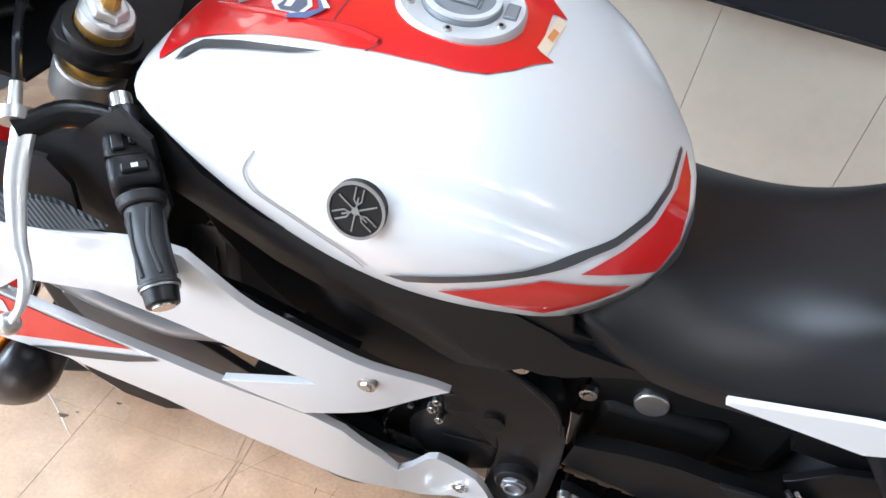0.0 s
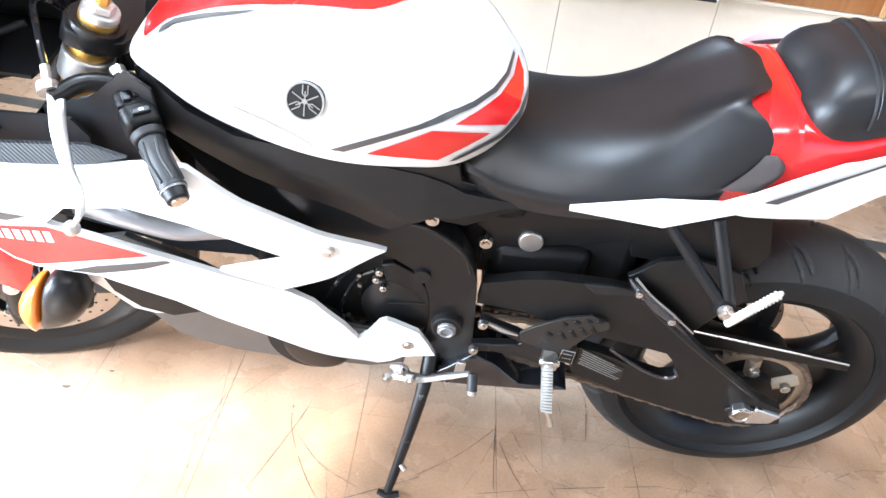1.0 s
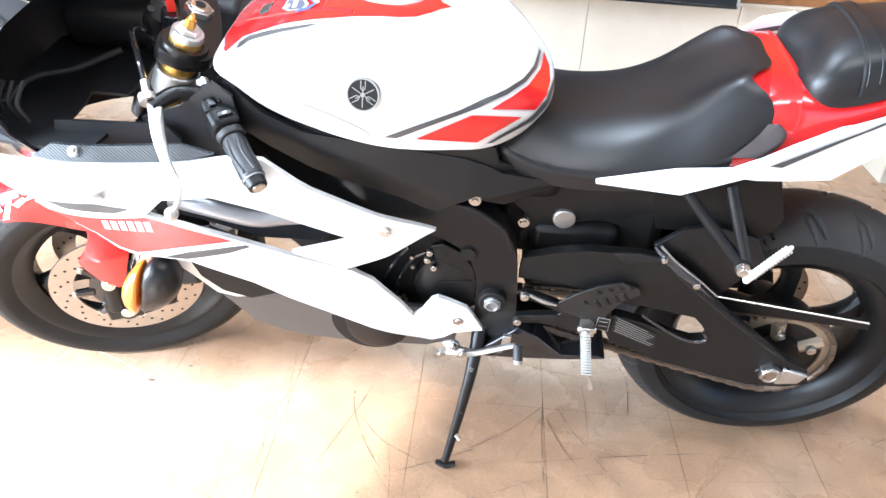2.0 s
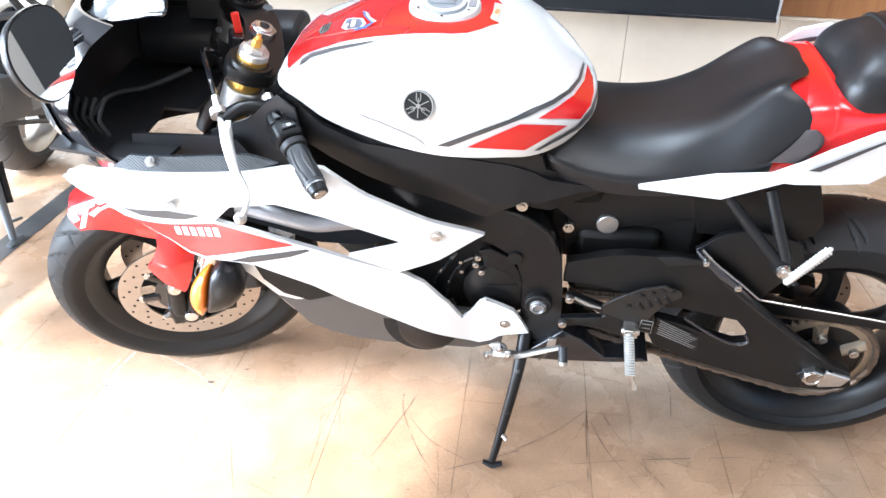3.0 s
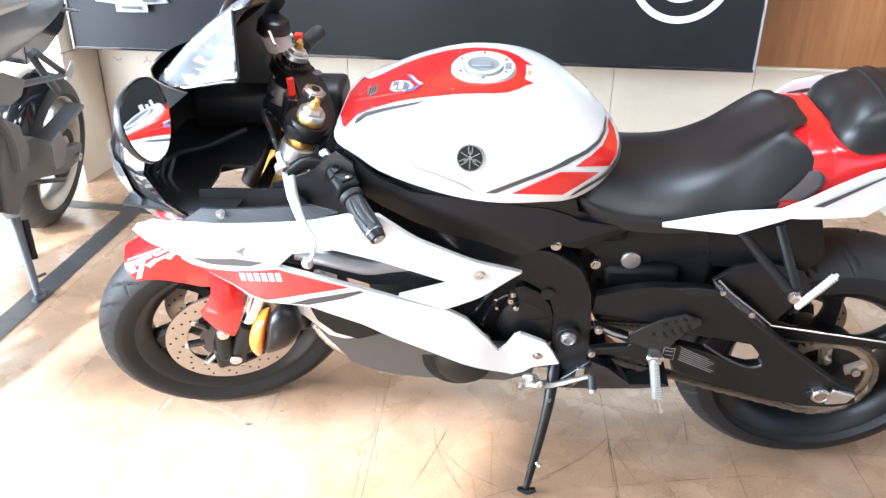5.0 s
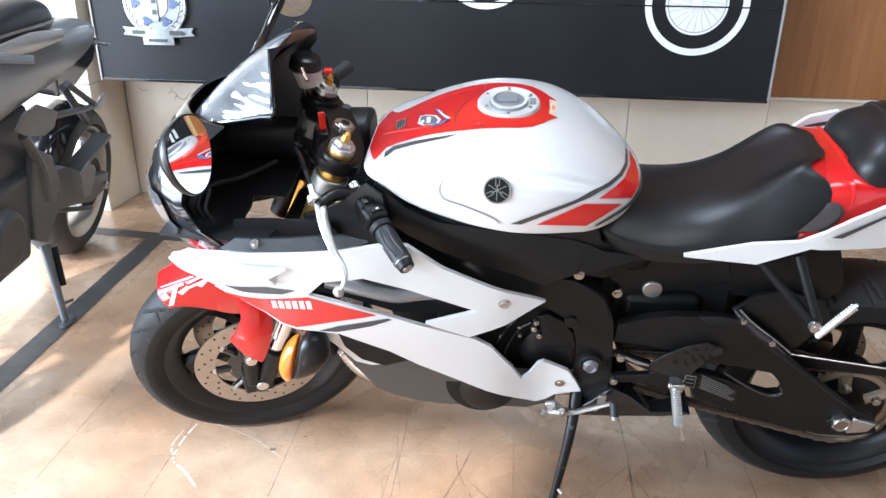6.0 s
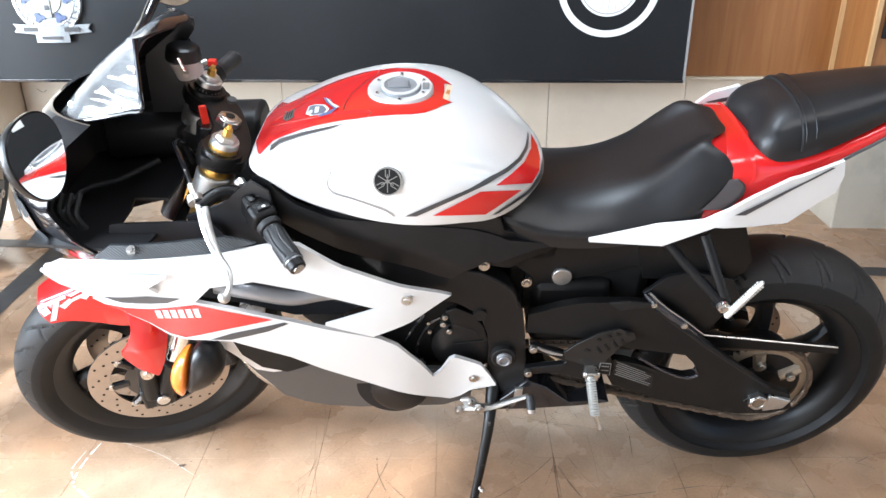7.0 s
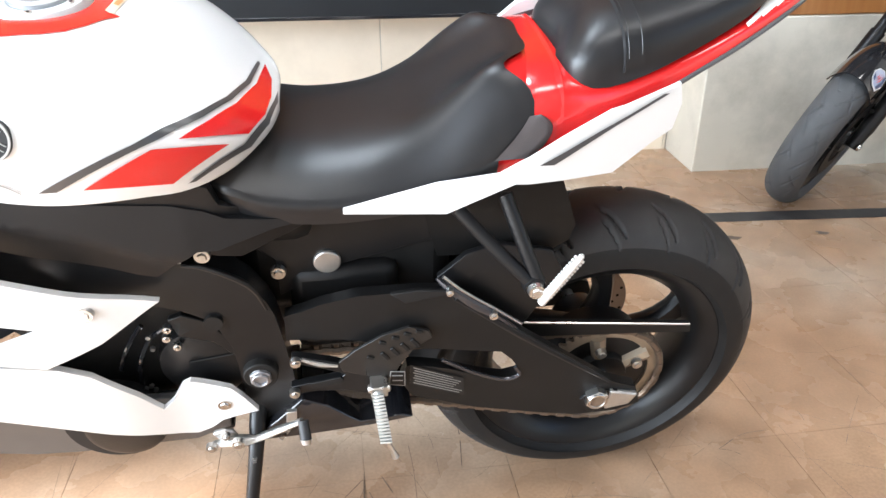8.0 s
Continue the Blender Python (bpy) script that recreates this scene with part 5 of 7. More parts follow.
white_side = [(0.258, 0.756), (0.378, 0.787), (0.460, 0.796), (0.482, 0.809), (0.541, 0.840), (0.604, 0.868), (0.624, 0.871), (0.662, 0.882), (0.698, 0.893), (0.706, 0.863), (0.700, 0.827), (0.673, 0.812), (0.620, 0.774), (0.550, 0.776), (0.481, 0.781), (0.392, 0.741), (0.258, 0.751)]
side = panel(white_side, lambda px, pz: -(0.174 - 0.042 * max(0.0, px - 0.5) / 0.2), 0.008, 0.03)
part("tail_side_far", flipped(panel([(0.500, 0.790)] + white_side[3:-3] + [(0.510, 0.780)], lambda px, pz: -(0.174 - 0.042 * max(0.0, px - 0.5) / 0.2), 0.008, 0.03)), WHITE, bike, bevel=0.003)
part("far_tail_tip", panel([(0.515, 0.874), (0.545, 0.900), (0.600, 0.915), (0.615, 0.890), (0.55, 0.868)], lambda px, pz: 0.150, 0.01, 0.05), WHITE, bike, "white tip of the far tail panel", bevel=0.003)
tail_white = part("tail_side", side, WHITE, bike, "white side panel under the tail", bevel=0.003)
wt = tree_of(tail_white)
part("dark_stripe", decal([(0.509, 0.808), (0.530, 0.805), (0.567, 0.825), (0.608, 0.847), (0.649, 0.867), (0.681, 0.883), (0.673, 0.884), (0.633, 0.864), (0.588, 0.844), (0.544, 0.823)], wt, "side", 0.003, 0.008), GREYSTRIPE, tail_white)
part("tail_edge", pipe([(px, -curve(TWIDE, px) - 0.001, curve(TLOW, px) - 0.002) for px in (0.60, 0.66, 0.72, 0.78, 0.84, 0.90, 0.93)], 0.0035, 8), GREYSTRIPE, tail, "dark lower edge of the tail")
for k in range(3):
    part("white_slash", decal([(0.800 + 0.022 * k, 0.943 + 0.010 * k), (0.850 + 0.022 * k, 0.968 + 0.009 * k), (0.850 + 0.022 * k, 0.966 + 0.009 * k), (0.801 + 0.022 * k, 0.9405 + 0.010 * k)], tailtree, "side", 0.002), WHITEPRINT, tail)
part("far_tail_stripe", panel([(0.536, 0.878), (0.569, 0.887), (0.599, 0.893), (0.601, 0.886), (0.574, 0.880), (0.549, 0.874)], lambda px, pz: 0.1475, 0.002, 0.1), GREYSTRIPE, bike)

# pillion pad
PAD_WIDE = [(0, 0.062), (0.02, 0.092), (0.06, 0.109), (0.12, 0.116), (0.25, 0.116), (0.6, 0.095), (0.9, 0.066), (1, 0.045)]
PAD_TOP = [(0, 0.912), (0.02, 0.930), (0.06, 0.947), (0.12, 0.960), (0.25, 0.972), (0.6, 0.990), (0.95, 1.004), (1, 0.996)]
PAD_LOW = [(0, 0.896), (0.02, 0.890), (0.1, 0.884), (0.2, 0.884), (0.36, 0.895), (0.6, 0.922), (0.85, 0.955), (1, 0.982)]


def pad_point(u, q, lift=0.0):
    wide, top, low = curve(PAD_WIDE, u) + lift, curve(PAD_TOP, u) + lift, curve(PAD_LOW, u)
    return Vector((0.548 + 0.298 * u + 0.018 * (1 - abs(math.sin(q))) * (1 - u) ** 2, wide * math.copysign(abs(math.sin(q)) ** 0.78, q), low + (top - low) * abs(math.cos(q)) ** 0.62))


TURN = [-math.pi / 2 + math.pi * j / 40 for j in range(41)]
pillion = part("pillion_pad", loft([[pad_point(u, q) for q in TURN] for u in (0, 0.006, 0.013, 0.022, 0.035, 0.05, 0.07, 0.09, 0.115, 0.14, 0.2, 0.28, 0.36, 0.45, 0.55, 0.65, 0.75, 0.84, 0.91, 0.96, 0.985, 1.0)]), VINYL, bike, "black vinyl pillion pad", sharp=70)
STRAP_TURN = [-1.5 + 3.0 * k / 40 for k in range(41)]
part("strap", loft([[pad_point(0.205 + 0.045 * abs(q) / 1.5, q, 0.0), pad_point(0.21 + 0.045 * abs(q) / 1.5, q, 0.004), pad_point(0.30 + 0.045 * abs(q) / 1.5, q, 0.004), pad_point(0.305 + 0.045 * abs(q) / 1.5, q, 0.0)] for q in STRAP_TURN], cap=False, closed=False), VINYL, pillion, "black vinyl strap across the pad", sharp=50)
for u in (0.225, 0.285):
    part("strap_seam", pipe([pad_point(u + 0.045 * abs(q) / 1.5, q, 0.0045) for q in STRAP_TURN[2:-2:2]], 0.0009, 6), VINYL, pillion)
part("tail_emblem", rod((0.905, 0, 0.982), (0.905, 0, 0.9865), 0.012, seg=20), STEEL, tail)

# passenger footrest
PEGALU = mat("pale_aluminium", (0.76, 0.76, 0.74), 0.4, metal=0.5)
for s, tag_far in ((-1, ""), (1, "_far_side")):
    hang = part("footrest_hanger" + tag_far, merge(pipe([(0.41, s * 0.150, 0.731), (0.461, s * 0.182, 0.682), (0.511, s * 0.208, 0.636)], 0.010, 10), pipe([(0.474, s * 0.150, 0.75), (0.494, s * 0.180, 0.699), (0.518, s * 0.208, 0.64)], 0.010, 10), rod((0.512, s * 0.196, 0.636), (0.512, s * 0.216, 0.636), 0.017, 0.015, 18)), SATINBLACK, bike, "black tubular footrest hanger")
    a, b = Vector((0.521, s * 0.222, 0.616)), Vector((0.561, s * 0.240, 0.709))
    footrest = part("footrest", pipe([a, a.lerp(b, 0.12), a.lerp(b, 0.5), a.lerp(b, 0.92), b], [0.0080, 0.0082, 0.0066, 0.0058, 0.0035], 12, 6, 0.8), PEGALU, hang, "ribbed aluminium passenger footrest")
    for k in range(13):
        c = a.lerp(b, 0.16 + 0.76 * k / 12)
        part("footrest_rib", rod(c - Vector((0.0062, 0, -0.0055)), c + Vector((0.0062, 0, -0.0055)), 0.0023, seg=8), PEGALU, footrest)
    part("footrest_bolt", bolt((0.512, s * 0.217, 0.636), (0, s, 0), 0.0125), STEEL, hang)

# rider's footrest, gear lever and side stand
PEGMETAL = mat("pale_knurled_aluminium", (0.46, 0.46, 0.44), 0.38, metal=0.6)
rearset = part("rearset_plate", panel([(0.167, 0.491), (0.179, 0.492), (0.233, 0.473), (0.281, 0.448), (0.307, 0.429), (0.315, 0.400), (0.292, 0.394), (0.242, 0.410), (0.199, 0.415), (0.163, 0.410), (0.161, 0.428), (0.197, 0.435), (0.238, 0.440), (0.245, 0.447), (0.214, 0.462), (0.171, 0.479)], lambda px, pz: -0.168, 0.014, 0.05), SATINBLACK, bike, "black footrest plate", bevel=0.003)
part("plate_edge", pipe([(0.182, -0.170, 0.489), (0.207, -0.170, 0.476), (0.234, -0.170, 0.468)], [0.003, 0.004, 0.002], 8), ALU, rearset, "bare metal edge of the footrest plate")
for c in ((0.173, -0.170, 0.488), (0.166, -0.170, 0.421)):
    part("plate_bolt", bolt(c, r=0.0085), STEEL, rearset)
part("slot_pad", panel([(0.190, 0.435), (0.237, 0.443), (0.242, 0.438), (0.239, 0.432), (0.193, 0.424)], lambda px, pz: -0.1710, 0.004, 0.1), RUBBER, rearset, bevel=0.001)
part("peg_bracket", merge(block(-0.013, 0.013, -0.016, 0.012, -0.010, 0.010), rod((-0.017, -0.006, 0.0), (0.017, -0.006, 0.0), 0.007)), STEEL, rearset, "bright footrest hinge", bevel=0.002, m=Matrix.Translation((0.294, -0.182, 0.431)))
part("footrest_peg", pipe([(0.291, -0.192, 0.430), (0.294, -0.215, 0.402), (0.299, -0.240, 0.368)], [0.0078, 0.0082, 0.0066], 12, 8), PEGMETAL, rearset, "knurled aluminium footrest")
for k in range(15):
    c = Vector((0.291, -0.195, 0.426)).lerp(Vector((0.299, -0.239, 0.370)), k / 14)
    part("peg_rib", block(-0.0090, 0.0090, -0.0112, 0.004, -0.0013, 0.0013), PEGMETAL, rearset, m=Matrix.Translation(c) @ Matrix.Rotation(radians(-28), 4, "X"))
part("feeler", pipe([(0.300, -0.240, 0.367), (0.308, -0.244, 0.350), (0.313, -0.247, 0.335)], [0.004, 0.0035, 0.006], 8), STEEL, rearset)
shifter = part("gear_lever", pipe([(0.024, -0.162, 0.301), (0.047, -0.165, 0.310), (0.068, -0.166, 0.311), (0.096, -0.164, 0.311), (0.133, -0.166, 0.329), (0.170, -0.172, 0.352)], [0.007, 0.009, 0.012, 0.008, 0.0075, 0.006], 10, 6, 0.7), ALU, bike, "cast aluminium gear lever")
part("lever_bolt", bolt((0.024, -0.168, 0.308), r=0.009), STEEL, shifter)
part("lever_bolt", bolt((0.068, -0.175, 0.320), r=0.011), STEEL, shifter)
part("lever_arm", panel([(0.026, 0.324), (0.046, 0.331), (0.059, 0.326), (0.066, 0.307), (0.048, 0.301), (0.035, 0.310)], lambda px, pz: -0.160, 0.010, 0.1), ALU, shifter, bevel=0.003)
part("arm_screw", bolt((0.048, -0.161, 0.324), r=0.007), STEEL, shifter)
part("lever_bracket", panel([(0.146, 0.349), (0.162, 0.350), (0.161, 0.330), (0.148, 0.302), (0.132, 0.279), (0.126, 0.288), (0.142, 0.317)], lambda px, pz: -0.150, 0.008, 0.05), ALU, shifter, "pale cast shift linkage arm", bevel=0.002)
part("toe_peg", rod((0.173, -0.178, 0.360), (0.176, -0.200, 0.338), 0.0085, 0.0095), GRIPRUBBER, shifter)
part("toe_peg_tip", rod((0.176, -0.200, 0.340), (0.176, -0.205, 0.334), 0.0095, 0.007), ALU, shifter)
stand = part("side_stand", pipe([(0.100, -0.120, 0.345), (0.087, -0.185, 0.262), (0.062, -0.240, 0.130), (0.050, -0.262, 0.072)], [0.015, 0.012, 0.0095, 0.008], 12), SATINBLACK, bike, "black side stand folded down")
part("stand_foot", pipe([(0.030, -0.262, 0.066), (0.052, -0.266, 0.063), (0.072, -0.262, 0.066)], [0.006, 0.010, 0.007], 10, 5, 0.5), SATINBLACK, stand)
part("stand_spring", pipe([(0.090, -0.180, 0.285), (0.074, -0.222, 0.190)], 0.006, 8), ribbed(mat("spring_steel", (0.2, 0.2, 0.2), 0.4, metal=0.9), 60, "Z", 1.0, 0.003), stand)
part("stand_tang", pipe([(0.064, -0.238, 0.14), (0.078, -0.250, 0.135)], 0.005, 8), STEEL, stand)

# fairing
def fair_y(px, pz):
    w = curve([(-0.80, 0.13), (-0.72, 0.215), (-0.62, 0.260), (-0.54, 0.272), (-0.40, 0.262), (-0.30, 0.248), (-0.15, 0.224), (-0.08, 0.210), (0.01, 0.178), (0.09, 0.176)], px)
    return -(w - 0.10 * max(0.0, 0.60 - pz) - 0.28 * max(0.0, pz - 0.745))


upper = [(-0.729, 0.706), (-0.735, 0.722), (-0.685, 0.755), (-0.583, 0.774), (-0.517, 0.779), (-0.412, 0.782), (-0.351, 0.785), (-0.289, 0.791), (-0.258, 0.786), (-0.186, 0.735), (-0.090, 0.681), (0.008, 0.631), (-0.069, 0.588), (-0.142, 0.562), (-0.228, 0.607), (-0.127, 0.631), (-0.261, 0.694), (-0.341, 0.724), (-0.416, 0.718), (-0.445, 0.690), (-0.520, 0.684), (-0.600, 0.690), (-0.657, 0.700)]
side = panel(upper, fair_y, 0.010, 0.022)
part("upper_fairing_far_side", flipped(side), WHITE, bike, bevel=0.003)
fair = part("upper_fairing", side, WHITE, bike, "white upper side fairing", bevel=0.003)
lower = [(-0.632, 0.691), (-0.527, 0.684), (-0.448, 0.689), (-0.390, 0.668), (-0.285, 0.624), (-0.209, 0.590), (-0.131, 0.556), (-0.098, 0.529), (-0.053, 0.457), (-0.030, 0.409), (-0.014, 0.421), (0.003, 0.450), (0.015, 0.455), (0.070, 0.428), (0.087, 0.400), (0.104, 0.364), (0.069, 0.355), (0.046, 0.346), (0.028, 0.330), (0.005, 0.323), (-0.036, 0.347), (-0.105, 0.391), (-0.177, 0.442), (-0.246, 0.489), (-0.301, 0.533), (-0.397, 0.590), (-0.440, 0.598), (-0.479, 0.604), (-0.506, 0.617), (-0.536, 0.646), (-0.580, 0.673)]
side = panel(lower, fair_y, 0.010, 0.022)
part("lower_fairing_far_side", flipped(side), WHITE, bike, bevel=0.003)
fair_low = part("lower_fairing", side, WHITE, bike, "white lower side fairing with red wedge", bevel=0.003)
lt = tree_of(fair_low)
part("red_wedge", decal([(-0.618, 0.686), (-0.577, 0.681), (-0.527, 0.679), (-0.448, 0.684), (-0.390, 0.662), (-0.319, 0.635), (-0.394, 0.624), (-0.461, 0.612), (-0.478, 0.610), (-0.503, 0.621), (-0.534, 0.648), (-0.578, 0.674)], lt, "side", 0.0014), RED, fair_low, "red wedge on the fairing")
part("dark_stripe", decal([(-0.436, 0.600), (-0.395, 0.612), (-0.300, 0.626), (-0.292, 0.622), (-0.329, 0.609), (-0.400, 0.596)], lt, "side", 0.0014), GREYSTRIPE, fair_low)
for k in range(6):
    x0 = -0.519 + 0.0132 * k
    part("lettering_bar", decal([(x0, 0.676), (x0 + 0.0095, 0.676), (x0 + 0.0115, 0.658 - 0.0006 * k), (x0 + 0.002, 0.659 - 0.0006 * k)], lt, "side", 0.0022), WHITEPRINT, fair_low)
ut = tree_of(fair)
part("dark_stripe", decal([(-0.613, 0.701), (-0.525, 0.708), (-0.468, 0.700), (-0.495, 0.691), (-0.574, 0.692)], ut, "side", 0.0014), GREYSTRIPE, fair)
nose_wing = [(-0.732, 0.706), (-0.736, 0.722), (-0.690, 0.748), (-0.573, 0.760), (-0.479, 0.756), (-0.511, 0.738), (-0.500, 0.722), (-0.56, 0.712), (-0.657, 0.704)]
part("nose_wing", panel(nose_wing, lambda px, pz: fair_y(px, pz) - 0.018 * min(1.0, max(0.0, (pz - 0.700) / 0.03)), 0.010, 0.02), WHITE, bike, "white pointed fairing lip", bevel=0.003)
for c in ((-0.076, fair_y(-0.076, 0.645) + 0.003, 0.645), (0.055, fair_y(0.055, 0.388) + 0.003, 0.388)):
    part("fairing_bolt", bolt(c, r=0.0115, h=0.006), STEEL, bike)
vent = [(-0.45, 0.725), (-0.33, 0.735), (-0.22, 0.700), (-0.10, 0.637), (-0.20, 0.590), (-0.29, 0.600), (-0.38, 0.640), (-0.46, 0.664)]
part("vent_backing", panel(vent, lambda px, pz: fair_y(px, pz) + 0.05, 0.01, 0.05), GLOSSBLACK, bike)
part("vent_tube", pipe([(-0.42, -0.225, 0.694), (-0.36, -0.228, 0.684), (-0.29, -0.222, 0.664), (-0.24, -0.214, 0.664), (-0.18, -0.200, 0.662)], [0.015, 0.016, 0.016, 0.014, 0.012], 12), VENTTUBE, bike, "satin dark frame tube behind the vent")
belly_outline = [(-0.475, 0.560), (-0.440, 0.490), (-0.385, 0.385), (-0.358, 0.322), (-0.317, 0.292), (-0.264, 0.270), (-0.198, 0.258), (-0.010, 0.266), (0.050, 0.300), (0.06, 0.40), (0.0, 0.41), (-0.060, 0.415), (-0.180, 0.462), (-0.29, 0.530), (-0.40, 0.580)]
side = panel(belly_outline, lambda px, pz: -(0.155 - 0.25 * max(0.0, 0.42 - pz) + 0.05 * max(0.0, -px - 0.2)), 0.012, 0.03)
part("belly_pan_far_side", flipped(side), PLASTIC, bike, bevel=0.004)
part("belly_pan", side, mat("grey_belly_plastic", (0.055, 0.055, 0.056), 0.45, vary=0.1, bump=0.2, bscale=900), bike, "dark grey belly pan", bevel=0.004)
part("belly_floor", block(-0.31, 0.05, -0.10, 0.10, 0.262, 0.275), PLASTIC, bike, bevel=0.004)
chin = [(-0.446, 0.577), (-0.408, 0.594), (-0.399, 0.575), (-0.386, 0.538), (-0.360, 0.506), (-0.316, 0.483), (-0.265, 0.497), (-0.318, 0.474), (-0.345, 0.474), (-0.376, 0.487), (-0.414, 0.540)]
part("chin_fairing", panel(chin, lambda px, pz: fair_y(px, pz) + 0.02, 0.02, 0.03), WHITE, bike, "white chin piece of the fairing", bevel=0.004)
part("chin_vent", panel([(-0.408, 0.600), (-0.340, 0.575), (-0.290, 0.545), (-0.230, 0.500), (-0.265, 0.492), (-0.316, 0.478), (-0.361, 0.500), (-0.392, 0.540)], lambda px, pz: fair_y(px, pz) + 0.012, 0.01, 0.04), DARKHOLE, bike)

# black cowl round the headlights
def cowl_ring(z, nose, back, wide, n=28, inset=0.0):
    out = []
    for j in range(n + 1):
        s = -1 + 2 * j / n
        y = (wide - inset) * math.copysign(abs(s) ** 0.8, s)
        px = nose + inset + (back - nose - inset) * abs(s) ** 2.4
        out.append(Vector((px, y, z)))
    return out


levels = [(0.665, -0.735, -0.62, 0.180), (0.700, -0.765, -0.60, 0.200), (0.730, -0.790, -0.585, 0.228), (0.765, -0.805, -0.600, 0.238), (0.800, -0.810, -0.645, 0.236), (0.850, -0.805, -0.680, 0.222), (0.900, -0.785, -0.675, 0.190), (0.945, -0.745, -0.640, 0.165), (0.975, -0.715, -0.600, 0.152)]
outer = [cowl_ring(*lv) for lv in levels]
inner = [cowl_ring(*lv, inset=0.008) for lv in levels]
cowl = part("headlight_cowl", loft([o + i[::-1] for o, i in zip(outer, inner)]), GLOSSBLACK, bike, "gloss black headlight cowl", sharp=60)
part("headlight", loft([[v + Vector((-0.004, -0.004, 0)) for v in cowl_ring(z, nose, back, wide)[3:11]] for z, nose, back, wide in levels[2:6]], cap=False, closed=False), CLEAR, cowl, "clear headlight lens")
INNER = mat("black_inner_plastic", (0.013, 0.013, 0.0145), 0.45, vary=0.25, scale=20, spec=0.4, bump=0.1, bscale=400)
lining = [cowl_ring(z, nose + 0.012, back + (0.20 if z < 0.84 else 0.12 if z < 0.88 else 0.05), wide - 0.006) for z, nose, back, wide in levels]
lining = [[v for v in ring[13:]] for ring in lining]
dash = part("inner_cowl", loft(lining, cap=False, closed=False), INNER, bike, "black inner cowl lining")
part("ram_air_duct", loft([[Vector((px, y + 0.04 * (px + 0.62), z)) for y, z in rounded([(0.08, 0.78), (0.08, 0.88), (0.19, 0.88), (0.19, 0.78)], 2)] for px in (-0.70, -0.58, -0.46, -0.38)]), INNER, dash, bevel=0.01)
tray_m = Matrix.Translation((0, 0, 0.782)) @ Matrix.Rotation(radians(-90), 4, "X")
for outline in ([(-0.74, -0.215), (-0.64, -0.228), (-0.618, -0.180), (-0.596, -0.15), (-0.594, -0.10), (-0.60, -0.062), (-0.632, 0.15), (-0.74, 0.15)], [(-0.64, -0.228), (-0.58, -0.235), (-0.525, -0.215), (-0.518, -0.180), (-0.64, -0.176)], [(-0.632, -0.062), (-0.535, -0.064), (-0.53, -0.02), (-0.54, 0.16), (-0.632, 0.15)]):
    part("inner_tray", panel(outline, lambda px, pz: 0.0, 0.006, 0.05), INNER, dash, m=tray_m)
part("fork_shroud", panel([(-0.47, 0.80), (-0.40, 0.83), (-0.34, 0.88), (-0.31, 0.86), (-0.30, 0.78), (-0.33, 0.70), (-0.46, 0.70)], lambda px, pz: -0.165 - 0.1 * (px + 0.4), 0.006, 0.03), INNER, dash)
part("trim_strip", panel([(-0.610, 0.776), (-0.578, 0.797), (-0.382, 0.803), (-0.331, 0.792), (-0.382, 0.784)], lambda px, pz: fair_y(px, 0.77) + 0.004 + 0.9 * max(0.0, pz - 0.782), 0.006, 0.03), CARBON, bike, "carbon-look inner trim strip")
part("trim_bolt", bolt((-0.537, -0.256, 0.794), (0, -0.6, 0.8), 0.009, 0.005), STEEL, bike)
part("inner_panel", panel([(-0.60, 0.80), (-0.42, 0.806), (-0.40, 0.78), (-0.40, 0.70), (-0.62, 0.72)], lambda px, pz: -0.185, 0.006, 0.05), INNER, bike)

part("far_inner_cowl", panel([(-0.600, 0.836), (-0.590, 0.98), (-0.572, 1.050), (-0.527, 1.078), (-0.478, 1.072), (-0.480, 1.050), (-0.512, 1.011), (-0.516, 0.965), (-0.53, 0.839)], lambda px, pz: 0.112, 0.005, 0.04), INNER, dash)
HOSE = mat("black_hose_rubber", (0.013, 0.013, 0.014), 0.5, spec=0.3)
for hose, r in (([(-0.70, -0.15, 0.800), (-0.68, -0.09, 0.815), (-0.63, -0.04, 0.81), (-0.56, 0.0, 0.83)], 0.006), ([(-0.50, 0.02, 0.90), (-0.53, 0.05, 0.86), (-0.52, 0.06, 0.79)], 0.006)):
    part("hose", pipe(hose, r, 10, 8), HOSE, dash)
for k in range(7):
    part("duct_rib", pipe([(-0.735 + 0.016 * k, -0.165 - 0.004 * k, 0.795), (-0.745 + 0.016 * k, -0.170 - 0.003 * k, 0.825), (-0.742 + 0.016 * k, -0.160, 0.850)], 0.004, 8), HOSE, dash)
# windscreen
SCREEN_MID = [(0, -0.700), (0.33, -0.620), (0.66, -0.540), (0.85, -0.492), (1, -0.452)]
SCREEN_MID_Z = [(0, 0.950), (0.33, 1.026), (0.66, 1.086), (0.85, 1.110), (1, 1.108)]


def screen_point(t, s, inside=0.0):
    """A point of the screen: t from base to top, s from the near edge (-1) to the far edge (1)."""
    mx, mz = curve(SCREEN_MID, t), curve(SCREEN_MID_Z, t)
    ex, ez = -0.503 - 0.012 * t, 1.008 + 0.094 * t
    k = abs(s) ** (3.4 - 1.6 * t)
    return Vector((mx + (ex - mx) * k + inside, s * (0.152 - 0.066 * t) * (1 - inside * 4), mz + (ez - mz) * k - inside))


ACROSS = [-1 + 2 * j / 32 for j in range(33)]
screen = part("windscreen", loft([[screen_point(i / 16, s) for s in ACROSS] + [screen_point(i / 16, s, 0.003) for s in ACROSS[::-1]] for i in range(17)]), SMOKE, bike, "dark glossy windscreen", sharp=60)
